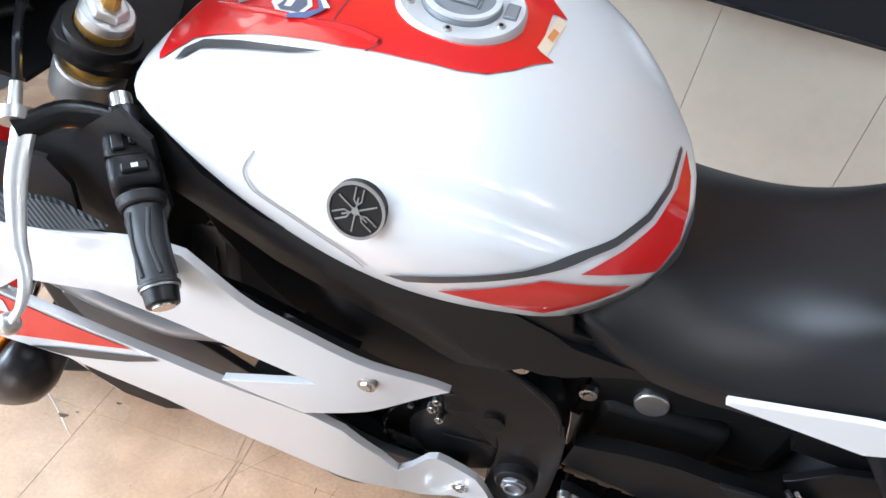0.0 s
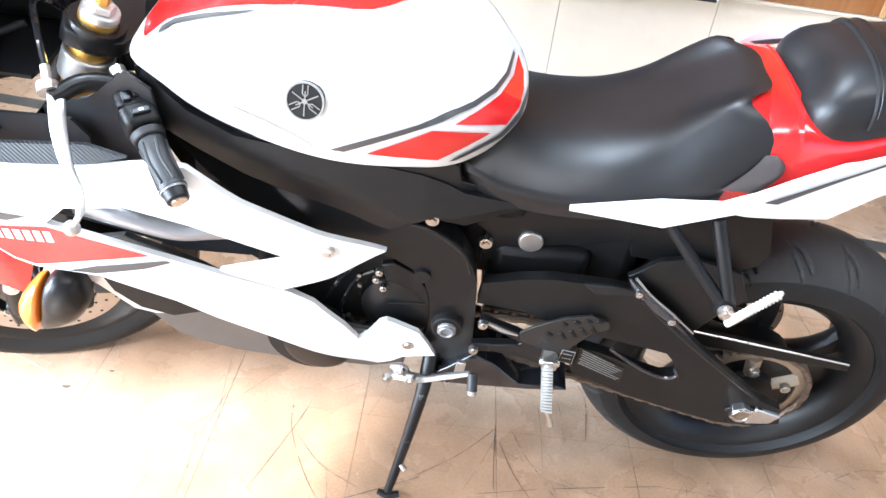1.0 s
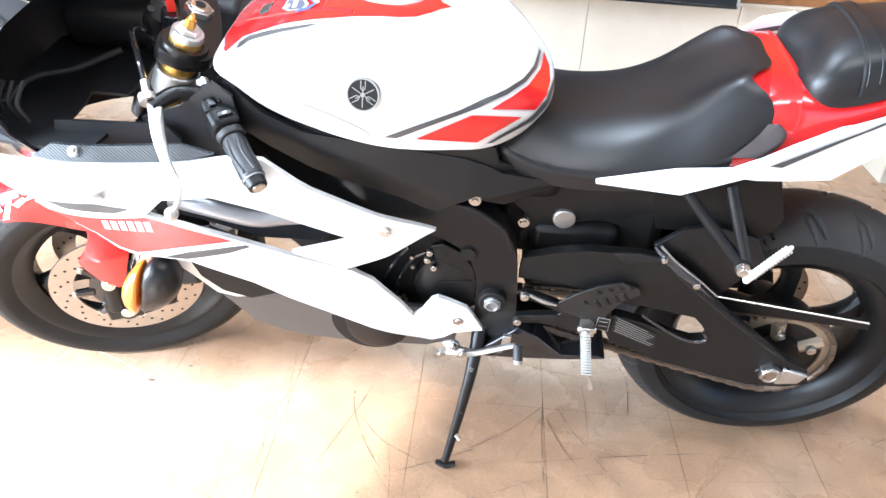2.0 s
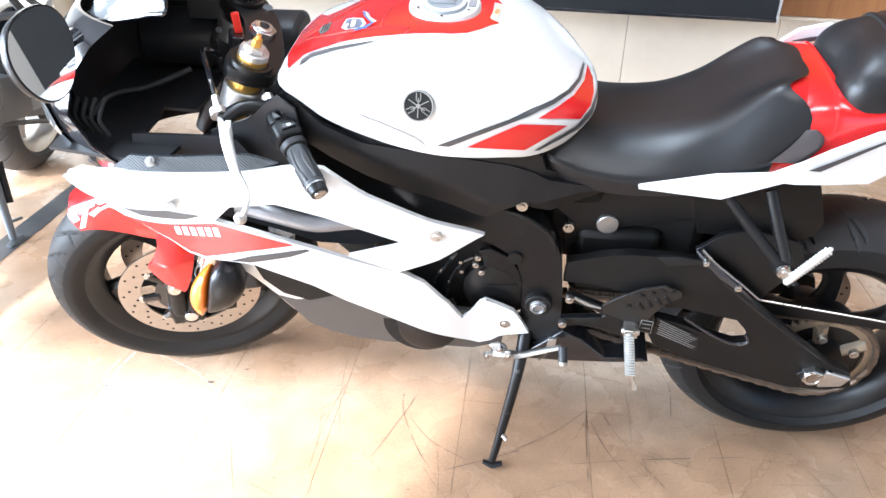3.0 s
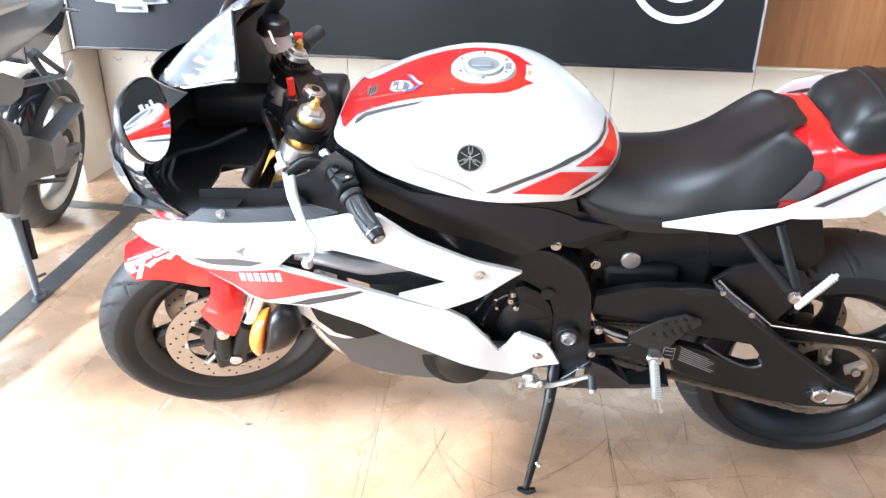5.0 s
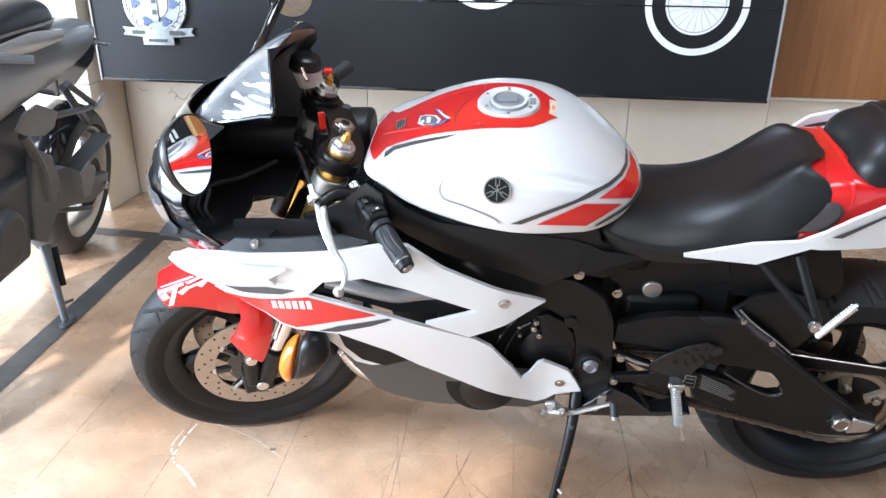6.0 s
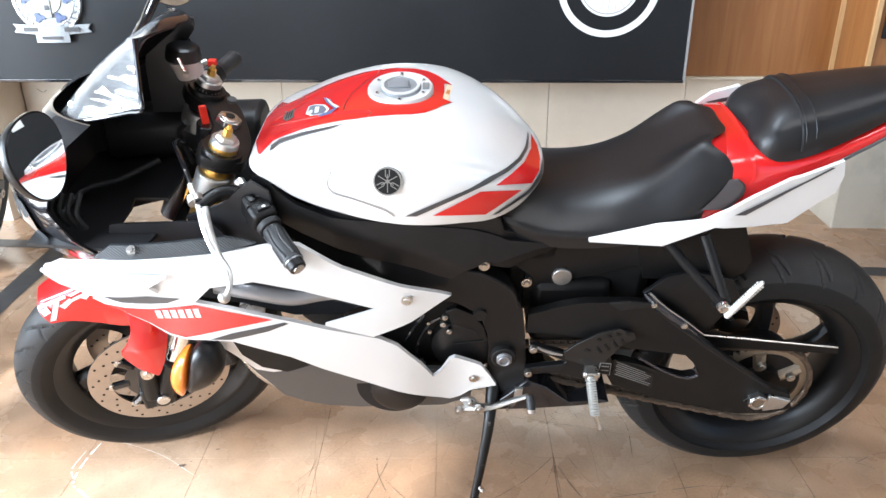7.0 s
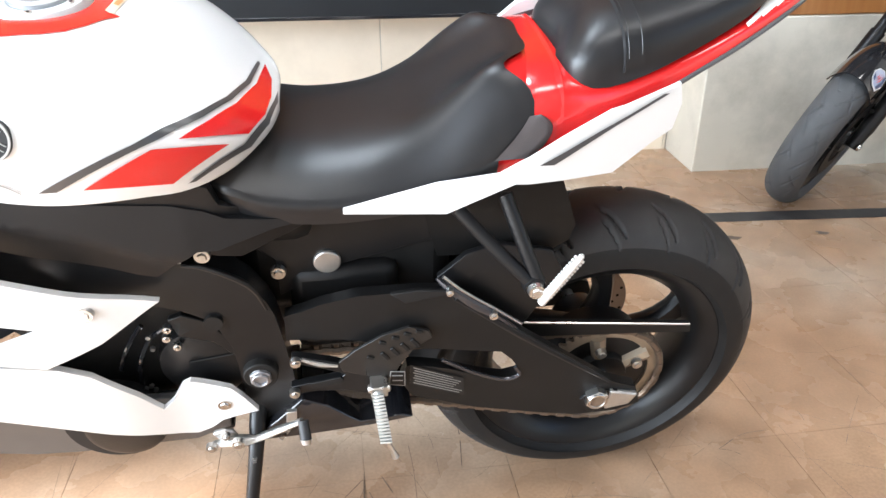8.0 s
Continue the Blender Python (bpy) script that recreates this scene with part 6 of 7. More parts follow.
# pale pane over the near side, its colour imitating bright reflections
part("screen_side", loft([[screen_point(i / 16, s) + Vector((-0.003, -0.003, 0.002)) for s in ACROSS[0:14]] for i in range(0, 15)], cap=False, closed=False), SCREENSHEEN, screen, "pale streaked pane that imitates reflections on the windscreen")
part("screen_rim", pipe([screen_point(0, s) + Vector((0, -0.002, -0.002)) for s in (0.0, -0.3, -0.55, -0.75, -0.88, -0.96, -1.0)] + [screen_point(t, -1) for t in (0.25, 0.5, 0.75, 1.0)], 0.004, 8), GLOSSBLACK, screen, "black rubber rim of the screen")
for t, s in ((0.06, -0.93), (0.10, -0.45)):
    part("screen_bolt", bolt(screen_point(t, s), (-0.3, -0.8, 0.5), 0.006, 0.004), STEEL, screen)

# mirrors
def mirror(side):
    c = Vector((-0.562, -0.380, 1.040)) if side < 0 else Vector((-0.602, 0.380, 1.060))
    eye, seen = Vector((-0.05, -1.36, 1.57)), Vector((-0.172, -0.062, 0.975))
    nrm = ((eye - c).normalized() + (seen - c).normalized()).normalized() if side < 0 else Vector((0.62, -0.70, -0.34)).normalized()
    q = nrm.to_track_quat("Z", "Y").to_matrix().to_4x4()
    shape = []
    for k in range(36):
        a = 2 * math.pi * k / 36
        u, v = math.cos(a), math.sin(a)
        shape.append((0.058 * u, 0.057 * math.copysign(abs(v) ** 0.9, v) * (1 + 0.16 * u) - 0.010 * u))
    m = Matrix.Translation(c) @ q @ Matrix.Rotation(radians(MIRROR_TURN if side < 0 else 0), 4, "Z")
    shell = loft([[Vector((px * s, py * s, z)) for px, py in shape] for s, z in ((0.965, 0.001), (1.0, 0.001), (1.01, -0.004), (0.94, -0.014), (0.72, -0.026), (0.3, -0.034))])
    ob = part("mirror" if side < 0 else "mirror_far_side", shell, SATINBLACK, bike, "black rear-view mirror on a stalk", m=m, sharp=50)
    part("mirror_glass", loft([[Vector((px * 0.955, py * 0.955, z)) for px, py in shape] for z in (0.0, 0.0022)]), MIRROR, ob, m=m)
    foot = Vector((-0.655, -0.170, 0.965)) if side < 0 else Vector((-0.640, 0.190, 0.985))
    part("mirror_stalk", pipe([c + q.to_3x3() @ Vector((0, 0, -0.03)), (c + foot) / 2 + Vector((-0.02, 0, -0.012)), foot], [0.013, 0.010, 0.014], 10), GLOSSBLACK, ob)


MIRROR_TURN = 90.0
mirror(-1)
mirror(1)

# fork, clamps and bars
TOPM = Matrix.Translation((-0.030, -0.004, 0.0)) @ STEER     # the clamps and tube tops
def fork_x(z):
    return -0.820 + 0.445 * z


for s in (-1, 1):
    tag_far = "" if s < 0 else "_far_side"
    leg = part("fork_leg" + tag_far, rod((fork_x(0.33), s * 0.107, 0.33), (fork_x(0.64), s * 0.107, 0.64), 0.0205, seg=20), CHROME, bike, "chromed inner fork tube", m=STEER)
    part("fork_outer", rod((fork_x(0.62), s * 0.107, 0.62), (fork_x(0.925), s * 0.107, 0.925), 0.027, 0.026, 20), GOLD if s < 0 else SATINBLACK, leg, "outer fork tube", m=TOPM)
    part("fork_sleeve", rod((fork_x(0.60), s * 0.107, 0.60), (fork_x(0.715), s * 0.107, 0.715), 0.0285, seg=20), GOLD, leg, "gold anodised fork sleeve", m=STEER)
    part("fork_foot", merge(rod((fork_x(0.27), s * 0.107, 0.27), (fork_x(0.40), s * 0.107, 0.40), 0.027, 0.030, 16), block(-0.735, -0.665, s * 0.107 - 0.022, s * 0.107 + 0.022, 0.268, 0.332)), SATINBLACK, leg, m=STEER, bevel=0.006)
    part("fork_cap", merge(rod((fork_x(0.905), s * 0.107, 0.905), (fork_x(0.935), s * 0.107, 0.935), 0.0265, 0.025, 24), rod((fork_x(0.935), s * 0.107, 0.935), (fork_x(0.943), s * 0.107, 0.943), 0.020, 0.018, 6)), ALU, leg, "aluminium fork cap", m=TOPM, bevel=0.0015)
    part("clamp_ring", lathe([(0.0275, -0.012), (0.036, -0.012), (0.037, -0.009), (0.037, 0.009), (0.036, 0.012), (0.0275, 0.012)], 32, closed=True), SATINBLACK, leg, "black clamp ring", m=TOPM @ Matrix.Translation((fork_x(0.906), s * 0.107, 0.906)) @ Matrix.Rotation(radians(24), 4, "Y") @ Matrix.Rotation(radians(90), 4, "X"))
    part("preload_adjuster", merge(rod((fork_x(0.942), s * 0.107, 0.942), (fork_x(0.955), s * 0.107, 0.955), 0.009, 0.008, 6), rod((fork_x(0.955), s * 0.107, 0.955), (fork_x(0.962), s * 0.107, 0.962), 0.005, 0.004, 10)), GOLD, leg, "gold adjuster screw", m=TOPM)
    part("clip_on_clamp", rod((fork_x(0.83), s * 0.107, 0.83), (fork_x(0.87), s * 0.107, 0.87), 0.035, seg=20), ALU, leg, m=TOPM, bevel=0.003)
    cal = part("brake_caliper" + tag_far, merge(rod((-0.712, s * 0.118, 0.300), (-0.700, s * 0.122, 0.420), 0.020, 0.018, 14), block(-0.640, -0.590, s * 0.098 - 0.034, s * 0.098 + 0.034, 0.290, 0.390)), MATTBLACK, bike, "black brake caliper", bevel=0.010, segs=3, m=STEER)
    for dx, dz, dr in ((-0.700, 0.405, 0.015), (-0.700, 0.440, 0.006)):
        part("caliper_bolt", bolt((dx, s * 0.136, dz), (0, s, 0.25), dr), STEEL, cal, m=STEER)
    part("axle_end", rod((-0.690, s * 0.128, 0.300), (-0.690, s * 0.140, 0.300), 0.016, 0.014, 20), STEEL, leg, m=STEER, bevel=0.002)
clamp_m = TOPM @ Matrix.Translation((-0.388, 0, 0.897)) @ Matrix.Rotation(radians(24), 4, "Y") @ Matrix.Rotation(radians(-90), 4, "X")
clamp = part("top_clamp", panel([(-0.072, -0.130), (-0.03, -0.145), (0.012, -0.130), (0.034, -0.06), (0.036, 0.0), (0.034, 0.06), (0.012, 0.130), (-0.03, 0.145), (-0.072, 0.130), (-0.070, 0.085), (-0.034, 0.04), (-0.034, -0.04), (-0.070, -0.085)], lambda px, pz: 0.0, 0.024, 0.05, 1, 0.2), SATINBLACK, bike, "black top fork clamp", bevel=0.003, m=clamp_m)
part("stem_nut", merge(rod((-0.392, 0, 0.895), (-0.386, 0, 0.908), 0.026, 0.0245, 6), rod((-0.386, 0, 0.908), (-0.3845, 0, 0.9115), 0.019, 0.017, 24)), STEEL, clamp, "steel stem nut", m=TOPM, bevel=0.0015)
part("stem_bore", rod((-0.3846, 0, 0.9112), (-0.3843, 0, 0.9121), 0.0095, seg=18), DARKHOLE, clamp, m=TOPM)
part("ignition_lock", merge(rod((-0.437, 0, 0.86), (-0.428, 0, 0.905), 0.022, 0.021, 20)), GLOSSBLACK, clamp, m=TOPM, bevel=0.002)
part("key", block(-0.438, -0.424, -0.005, 0.003, 0.905, 0.945), REDPLASTIC, clamp, "red ignition key", m=TOPM, bevel=0.002)
part("brake_reservoir", merge(rod((-0.494, 0.084, 0.972), (-0.500, 0.078, 1.008), 0.026, 0.029, 24)), mat("pale_fluid_cup", (0.42, 0.40, 0.38), 0.35), clamp, "pale brake fluid cup")
part("reservoir_lid", lathe([(0.0005, -0.026), (0.024, -0.026), (0.030, -0.022), (0.0335, -0.004), (0.0335, 0.0), (0.0005, 0.0)], 28), SATINBLACK, clamp, "black screw lid", m=Matrix.Translation((-0.500, 0.078, 1.006)) @ Matrix.Rotation(radians(-90), 4, "X") @ Matrix.Rotation(radians(8), 4, "Z"))
part("reservoir_strap", merge(pipe([(-0.490, 0.048, 0.985), (-0.494, 0.046, 1.003), (-0.498, 0.044, 1.020)], 0.003, 8), rod((-0.490, 0.048, 0.988), (-0.489, 0.040, 0.986), 0.005, seg=12)), STEEL, clamp, "metal reservoir bracket")
part("clamp_badge", rod((-0.418, 0.062, 0.925), (-0.4165, 0.061, 0.9295), 0.009, 0.0088, 20), GREYSTRIPE, clamp)

A, B = Vector((-0.375, -0.120, 0.850)), Vector((-0.251, -0.276, 0.767))
dirb = (B - A).normalized()
bar = part("left_handlebar", rod(A, B, 0.0105), STEEL, bike, "clip-on handlebar with black rubber grip")
bar_m = Matrix.Translation(A) @ dirb.to_track_quat("Z", "Y").to_matrix().to_4x4()
grip = part("grip", lathe([(0.0155, 0.118), (0.0175, 0.122), (0.0165, 0.150), (0.0158, 0.180), (0.0165, 0.192), (0.0185, 0.1935), (0.0185, 0.1965), (0.0160, 0.1975)], 22), GRIPRUBBER, bar, "black rubber grip", m=bar_m @ Matrix.Rotation(radians(90), 4, "X"))
part("grip_flange", rod(A + dirb * 0.108, A + dirb * 0.119, 0.0235, 0.0205, 24), GRIPRUBBER, grip, bevel=0.002)
for k in range(6):
    q = 2 * math.pi * k / 6 + 0.3
    part("grip_rib", pipe([bar_m @ Vector((0.0172 * math.cos(q), 0.0172 * math.sin(q), 0.126)), bar_m @ Vector((0.0166 * math.cos(q + 0.25), 0.0166 * math.sin(q + 0.25), 0.155)), bar_m @ Vector((0.0165 * math.cos(q), 0.0165 * math.sin(q), 0.188))], 0.0022, 8), GRIPRUBBER, grip)
part("bar_end", rod(A + dirb * 0.1975, A + dirb * 0.214, 0.0165, 0.0150, 18), SATINBLACK, bar, "black bar end cap", bevel=0.002)
part("end_ring", rod(A + dirb * 0.1968, A + dirb * 0.1992, 0.0176, seg=22), VENTTUBE, bar)
housing = part("switch_housing", merge(block(-0.024, 0.022, -0.022, 0.024, 0.046, 0.104)), PLASTIC, bar, "black switch housing with buttons", m=bar_m, bevel=0.009, segs=3)
part("housing_seam", block(-0.0246, 0.0226, -0.0226, 0.0246, 0.0735, 0.0750), DARKHOLE, housing, m=bar_m, bevel=0.008)
for px, py, pz, w, h in ((0.006, 0.0235, 0.060, 0.007, 0.006), (-0.010, 0.0235, 0.062, 0.006, 0.008), (0.000, 0.0235, 0.088, 0.012, 0.005), (0.0215, 0.004, 0.086, 0.002, 0.007)):
    part("button", block(px - w, px + w, py - 0.002, py + 0.005, pz - h, pz + h), SATINBLACK, housing, m=bar_m, bevel=0.002)
part("button_mark", block(-0.003, 0.003, 0.0282, 0.0290, 0.086, 0.090), WHITEPRINT, housing, m=bar_m)
part("lever_perch", merge(rod(A + dirb * 0.02, A + dirb * 0.042, 0.020, seg=14), pipe([A + dirb * 0.03, (-0.400, -0.165, 0.852), (-0.428, -0.200, 0.846)], [0.014, 0.013, 0.012], 10)), SATINBLACK, bar, "black clutch lever bracket")
part("clutch_lever", pipe([(-0.425, -0.190, 0.850), (-0.408, -0.235, 0.826), (-0.385, -0.275, 0.800), (-0.364, -0.300, 0.785), (-0.358, -0.320, 0.770), (-0.366, -0.330, 0.755)], [0.0115, 0.0100, 0.0074, 0.0058, 0.0050, 0.0050], 10, 8, 0.6), ALU, bar, "silver clutch lever with a ball end")
ball = bmesh.new()
bmesh.ops.create_uvsphere(ball, u_segments=14, v_segments=10, radius=0.0105, matrix=Matrix.Translation((-0.369, -0.329, 0.750)))
part("lever_ball", ball, ALU, bar)
part("cable_adjuster", merge(rod((-0.431, -0.196, 0.852), (-0.436, -0.186, 0.858), 0.014, seg=14), rod((-0.436, -0.186, 0.858), (-0.446, -0.165, 0.870), 0.006)), ALU, bar)
part("clutch_cable", pipe([(-0.444, -0.168, 0.868), (-0.470, -0.12, 0.895), (-0.50, -0.06, 0.90), (-0.50, 0.0, 0.86), (-0.45, 0.03, 0.75)], 0.0045, 8), GLOSSBLACK, bar)
A2, B2 = Vector((-0.495, 0.140, 0.925)), Vector((-0.452, 0.255, 0.940))
bar2 = part("right_handlebar", rod(A2, B2, 0.0105), STEEL, bike, "clip-on handlebar with black rubber grip")
part("grip", pipe([A2.lerp(B2, 0.45), A2.lerp(B2, 0.6), A2.lerp(B2, 0.98)], [0.019, 0.016, 0.0165], 14), GRIPRUBBER, bar2)
part("switch_housing", rod(A2.lerp(B2, 0.25), A2.lerp(B2, 0.45), 0.024, 0.022, 14), PLASTIC, bar2, bevel=0.004)
part("kill_switch", block(-0.008, 0.008, -0.008, 0.008, 0, 0.01), REDPLASTIC, bar2, m=Matrix.Translation(A2.lerp(B2, 0.35) + Vector((0, 0, 0.022))))
part("brake_lever", pipe([A2.lerp(B2, 0.2) + Vector((-0.03, 0, 0)), A2.lerp(B2, 0.6) + Vector((-0.075, 0, -0.01)), A2.lerp(B2, 1.0) + Vector((-0.065, 0, -0.01))], 0.007, 8), ALU, bar2)

# front mudguard
GUARD_DROP = [(34, 0.022), (28, 0.042), (20, 0.078), (10, 0.112), (0, 0.115), (-12, 0.09), (-30, 0.07)]


def guard_point(deg, s, lift=0.0):
    """A point of the front mudguard: degrees ahead of the top, and -1 to 1 across."""
    w = 0.058 + (0.084 - 0.058) * (34 - deg) / 64
    drop = curve([(-d, v) for d, v in GUARD_DROP], -deg)
    rad = 0.322 + lift - drop * abs(s) ** 4.5 - 0.012 * s * s
    return Vector((-math.sin(radians(deg)) * rad, math.copysign((w + lift) * abs(s) ** 0.62, s), math.cos(radians(deg)) * rad))


rings = []
for k in range(27):
    deg = 34 - 64 * k / 26
    row = [-1 + 2 * j / 18 for j in range(19)]
    rings.append([guard_point(deg, s) for s in row] + [guard_point(deg, s, -0.004) for s in row[::-1]])
guard = part("front_mudguard", loft(rings), RED, bike, "glossy red front mudguard", m=STEER @ Matrix.Translation(FRONT_AXLE), sharp=60)
for s in (-1, 1):
    legp = panel([(-0.700, 0.590), (-0.640, 0.590), (-0.630, 0.545), (-0.638, 0.494), (-0.657, 0.442), (-0.676, 0.408), (-0.690, 0.424), (-0.709, 0.439), (-0.727, 0.470), (-0.734, 0.487), (-0.714, 0.511), (-0.698, 0.540)], lambda px, pz: -(0.078 + 0.062 * min(1.0, max(0.0, (0.585 - pz) / 0.09)) ** 0.6) - 0.016 * math.cos((px + 0.680) * 30), 0.006, 0.011, 1, 0.15)
    part("mudguard_leg", legp if s < 0 else flipped(legp), RED, guard, m=STEER, bevel=0.002)
# front indicator on the fairing
shape = rounded([(-0.474, 0.578), (-0.452, 0.596), (-0.424, 0.584), (-0.416, 0.540), (-0.434, 0.508), (-0.467, 0.486), (-0.501, 0.473), (-0.489, 0.518)], 3, 0.2)
mid = Vector((-0.468, 0.530))


def swell(pts, c, rows):
    return loft([[Vector((c.x + (p.x - c.x) * k, y, c.y + (p.y - c.y) * k)) for p in pts] for k, y in rows])


ind = part("indicator", swell(shape, mid, ((0.8, -0.225), (1.0, -0.262), (0.99, -0.274), (0.90, -0.286), (0.68, -0.295), (0.2, -0.300))), SATINBLACK, bike, "front indicator with orange lens", sharp=60)
lens = [p for p in rounded([(-0.476, 0.579), (-0.497, 0.568), (-0.516, 0.543), (-0.524, 0.514), (-0.523, 0.486), (-0.510, 0.469), (-0.503, 0.472), (-0.491, 0.518)], 3, 0.2)]
part("indicator_lens", swell(lens, Vector((-0.502, 0.522)), ((0.9, -0.245), (1.0, -0.264), (0.99, -0.278), (0.90, -0.288), (0.5, -0.296))), ORANGE, ind, sharp=60)
# white flash and scratches on the mudguard's nose
gm = STEER @ Matrix.Translation(FRONT_AXLE)


def on_front_guard(pts, lift):
    bm = bmesh.new()
    bm.faces.new([bm.verts.new(guard_point(deg, s, lift)) for deg, s in pts])
    return bm


for bar_pts in ([(33, -0.95), (31, -0.95), (24, -0.55), (26, -0.50)], [(33, -0.50), (33, -0.36), (22, -0.52), (22, -0.60)], [(33, -0.80), (33, -0.62), (30, -0.58), (30, -0.78)], [(31, -0.30), (32, -0.22), (18, -0.42), (17, -0.48)], [(20, -0.62), (21, -0.56), (14, -0.50), (13, -0.55)], [(21, -0.72), (20, -0.66), (14, -0.62), (14, -0.67)], [(16, -0.74), (18, -0.68), (12, -0.58), (11, -0.63)], [(25, -0.80), (26, -0.72), (21, -0.64), (20, -0.70)]):
    part("white_flash", on_front_guard(bar_pts, 0.0030), WHITEPRINT, guard, m=gm)



# ---- the dark grey motorcycle by the pillar ----
# these greys are lifted above black to imitate bright haze over this bike
LBMETAL = mat("hazed_bike_metal", (0.10, 0.108, 0.116), 0.36, vary=0.15, scale=20)
LBVINYL = mat("hazed_grey_vinyl", (0.042, 0.045, 0.050), 0.34, vary=0.2, scale=12, bump=0.3, bscale=1200)
LBTYRE = mat("hazed_grey_rubber", (0.05, 0.052, 0.055), 0.6, vary=0.2, scale=25, bump=0.2, bscale=500)
LBDARK = mat("hazed_dark_metal", (0.062, 0.066, 0.072), 0.45, vary=0.3, scale=30)
lb = thing("motorcycle", "dark grey naked motorcycle parked on its side stand", "motorcycle", pose(-1.915, 1.12, 0, 0, 0, 98) @ pose(0, 0, 0, 10, 0, 0))
plain_tread = slanted(20, 0.8, 0.2, 0.85, 0.03, 0.004, 0.2)
AX = Vector((0, 0, 0.312))
lw, LM = spoke_wheel("rear_wheel", AX, 0.312, 0.085, 0.222, 0.072, 5, plain_tread, lb, rim_mat=GREYRIM, turn=0.4, width=0.05, rubber=LBTYRE)
part("sprocket", lathe([(0.075, -0.092), (0.105, -0.092), (0.105, -0.086), (0.075, -0.086)], 44, closed=True), DARKHOLE, lw, m=LM)
part("brake_disc", lathe([(0.07, 0.085), (0.11, 0.085), (0.11, 0.090), (0.07, 0.090)], 44, closed=True), DISCSTEEL, lw, m=LM)
part("chain", merge(pipe([(0.0, -0.089, 0.205), (-0.25, -0.089, 0.285), (-0.52, -0.089, 0.375)], 0.010, 6), pipe([(0.0, -0.089, 0.419), (-0.52, -0.089, 0.455)], 0.010, 6, smooth=False)), LBDARK, lb)
larm = [(0.07, 0.345), (0.06, 0.285), (-0.10, 0.275), (-0.30, 0.330), (-0.52, 0.375), (-0.56, 0.46), (-0.50, 0.52), (-0.36, 0.50), (-0.18, 0.42), (-0.06, 0.365)]
lsw = part("swingarm", panel(larm, lambda px, pz: -0.135, 0.035, 0.06), LBMETAL, lb, "satin grey swingarm", bevel=0.008)
part("swingarm_far_side", flipped(panel(larm, lambda px, pz: -0.135, 0.035, 0.06)), LBMETAL, lb, bevel=0.008)
part("axle_nut", rod((0, -0.135, 0.312), (0, -0.155, 0.312), 0.018, seg=6), STEEL, lsw)
part("chain_guard", block(-0.30, 0.12, -0.13, -0.06, 0.455, 0.475), LBMETAL, lb, bevel=0.006, m=Matrix.Translation((0, 0, 0.46)) @ Matrix.Rotation(radians(-10), 4, "Y") @ Matrix.Translation((0, 0, -0.46)))
part("hugger", arc_shell(0.345, 8, 80, 0.075, 0.08, drop=0.05), GLOSSBLACK, lb, "black wheel hugger", m=Matrix.Translation(AX))
# tail, side panel and seat
rings = []
for k in range(20):
    u = k / 19
    px = -1.15 + 1.31 * u
    wide = curve([(0, 0.17), (0.35, 0.155), (0.7, 0.125), (0.92, 0.08), (1, 0.03)], u)
    top = curve([(0, 0.97), (0.3, 0.985), (0.6, 0.985), (0.82, 0.970), (0.93, 0.945), (1, 0.905)], u)
    low = curve([(0, 0.70), (0.3, 0.755), (0.6, 0.790), (0.85, 0.835), (1, 0.875)], u)
    rings.append([Vector((px, wide * math.copysign(abs(math.sin(q)) ** 0.7, q), low + (top - low) * (0.5 + 0.5 * math.copysign(abs(math.cos(q)) ** 0.6, math.cos(q))))) for q in [2 * math.pi * j / 32 - math.pi for j in range(32)]])
part("tail_cowl", loft(rings), GREYPAINT, lb, "dark grey tail bodywork", sharp=60)
rings = []
for k in range(20):
    u = k / 19
    px = -1.02 + 0.68 * u
    wide = curve([(0, 0.12), (0.2, 0.15), (0.7, 0.135), (0.94, 0.105), (1, 0.070)], u)
    top = curve([(0, 1.02), (0.25, 1.075), (0.6, 1.095), (0.88, 1.075), (1, 1.035)], u)
    low = curve([(0, 0.96), (0.5, 0.985), (1, 0.990)], u)
    rings.append([Vector((px, wide * math.copysign(abs(math.sin(q)) ** 0.55, q), low + (top - low) * abs(math.cos(q)) ** 0.5)) for q in [-math.pi / 2 + math.pi * j / 24 for j in range(25)]])
lseat = part("seat", loft(rings), LBVINYL, lb, "black vinyl seat with pale piping", sharp=70)
part("piping", pipe([(-0.98, -0.135, 1.005), (-0.80, -0.152, 1.020), (-0.60, -0.148, 1.022), (-0.42, -0.122, 1.015), (-0.36, -0.085, 1.015)], 0.0045, 8), ALU, lseat, "pale seat piping")
part("grab_trim", pipe([(-0.92, -0.160, 0.985), (-0.66, -0.160, 0.985), (-0.40, -0.138, 0.970)], [0.010, 0.018, 0.012], 10, 6, 1.6), mat("pale_satin_trim", (0.62, 0.62, 0.62), 0.35, metal=0.5), lb, "pale metal trim under the seat")
part("rear_mudguard", panel([(-0.28, 0.80), (-0.05, 0.845), (0.10, 0.88), (0.06, 0.80), (-0.10, 0.74), (-0.26, 0.72)], lambda px, pz: -0.075, 0.15, 0.05), GLOSSBLACK, lb, "black undertail mudguard", bevel=0.01)
part("tail_light_lug", pipe([(0.06, -0.06, 0.870), (0.16, -0.075, 0.850), (0.21, -0.080, 0.845)], [0.014, 0.018, 0.006], 10, 6, 0.5), GLOSSBLACK, lb, "small black rear indicator")
rings = []
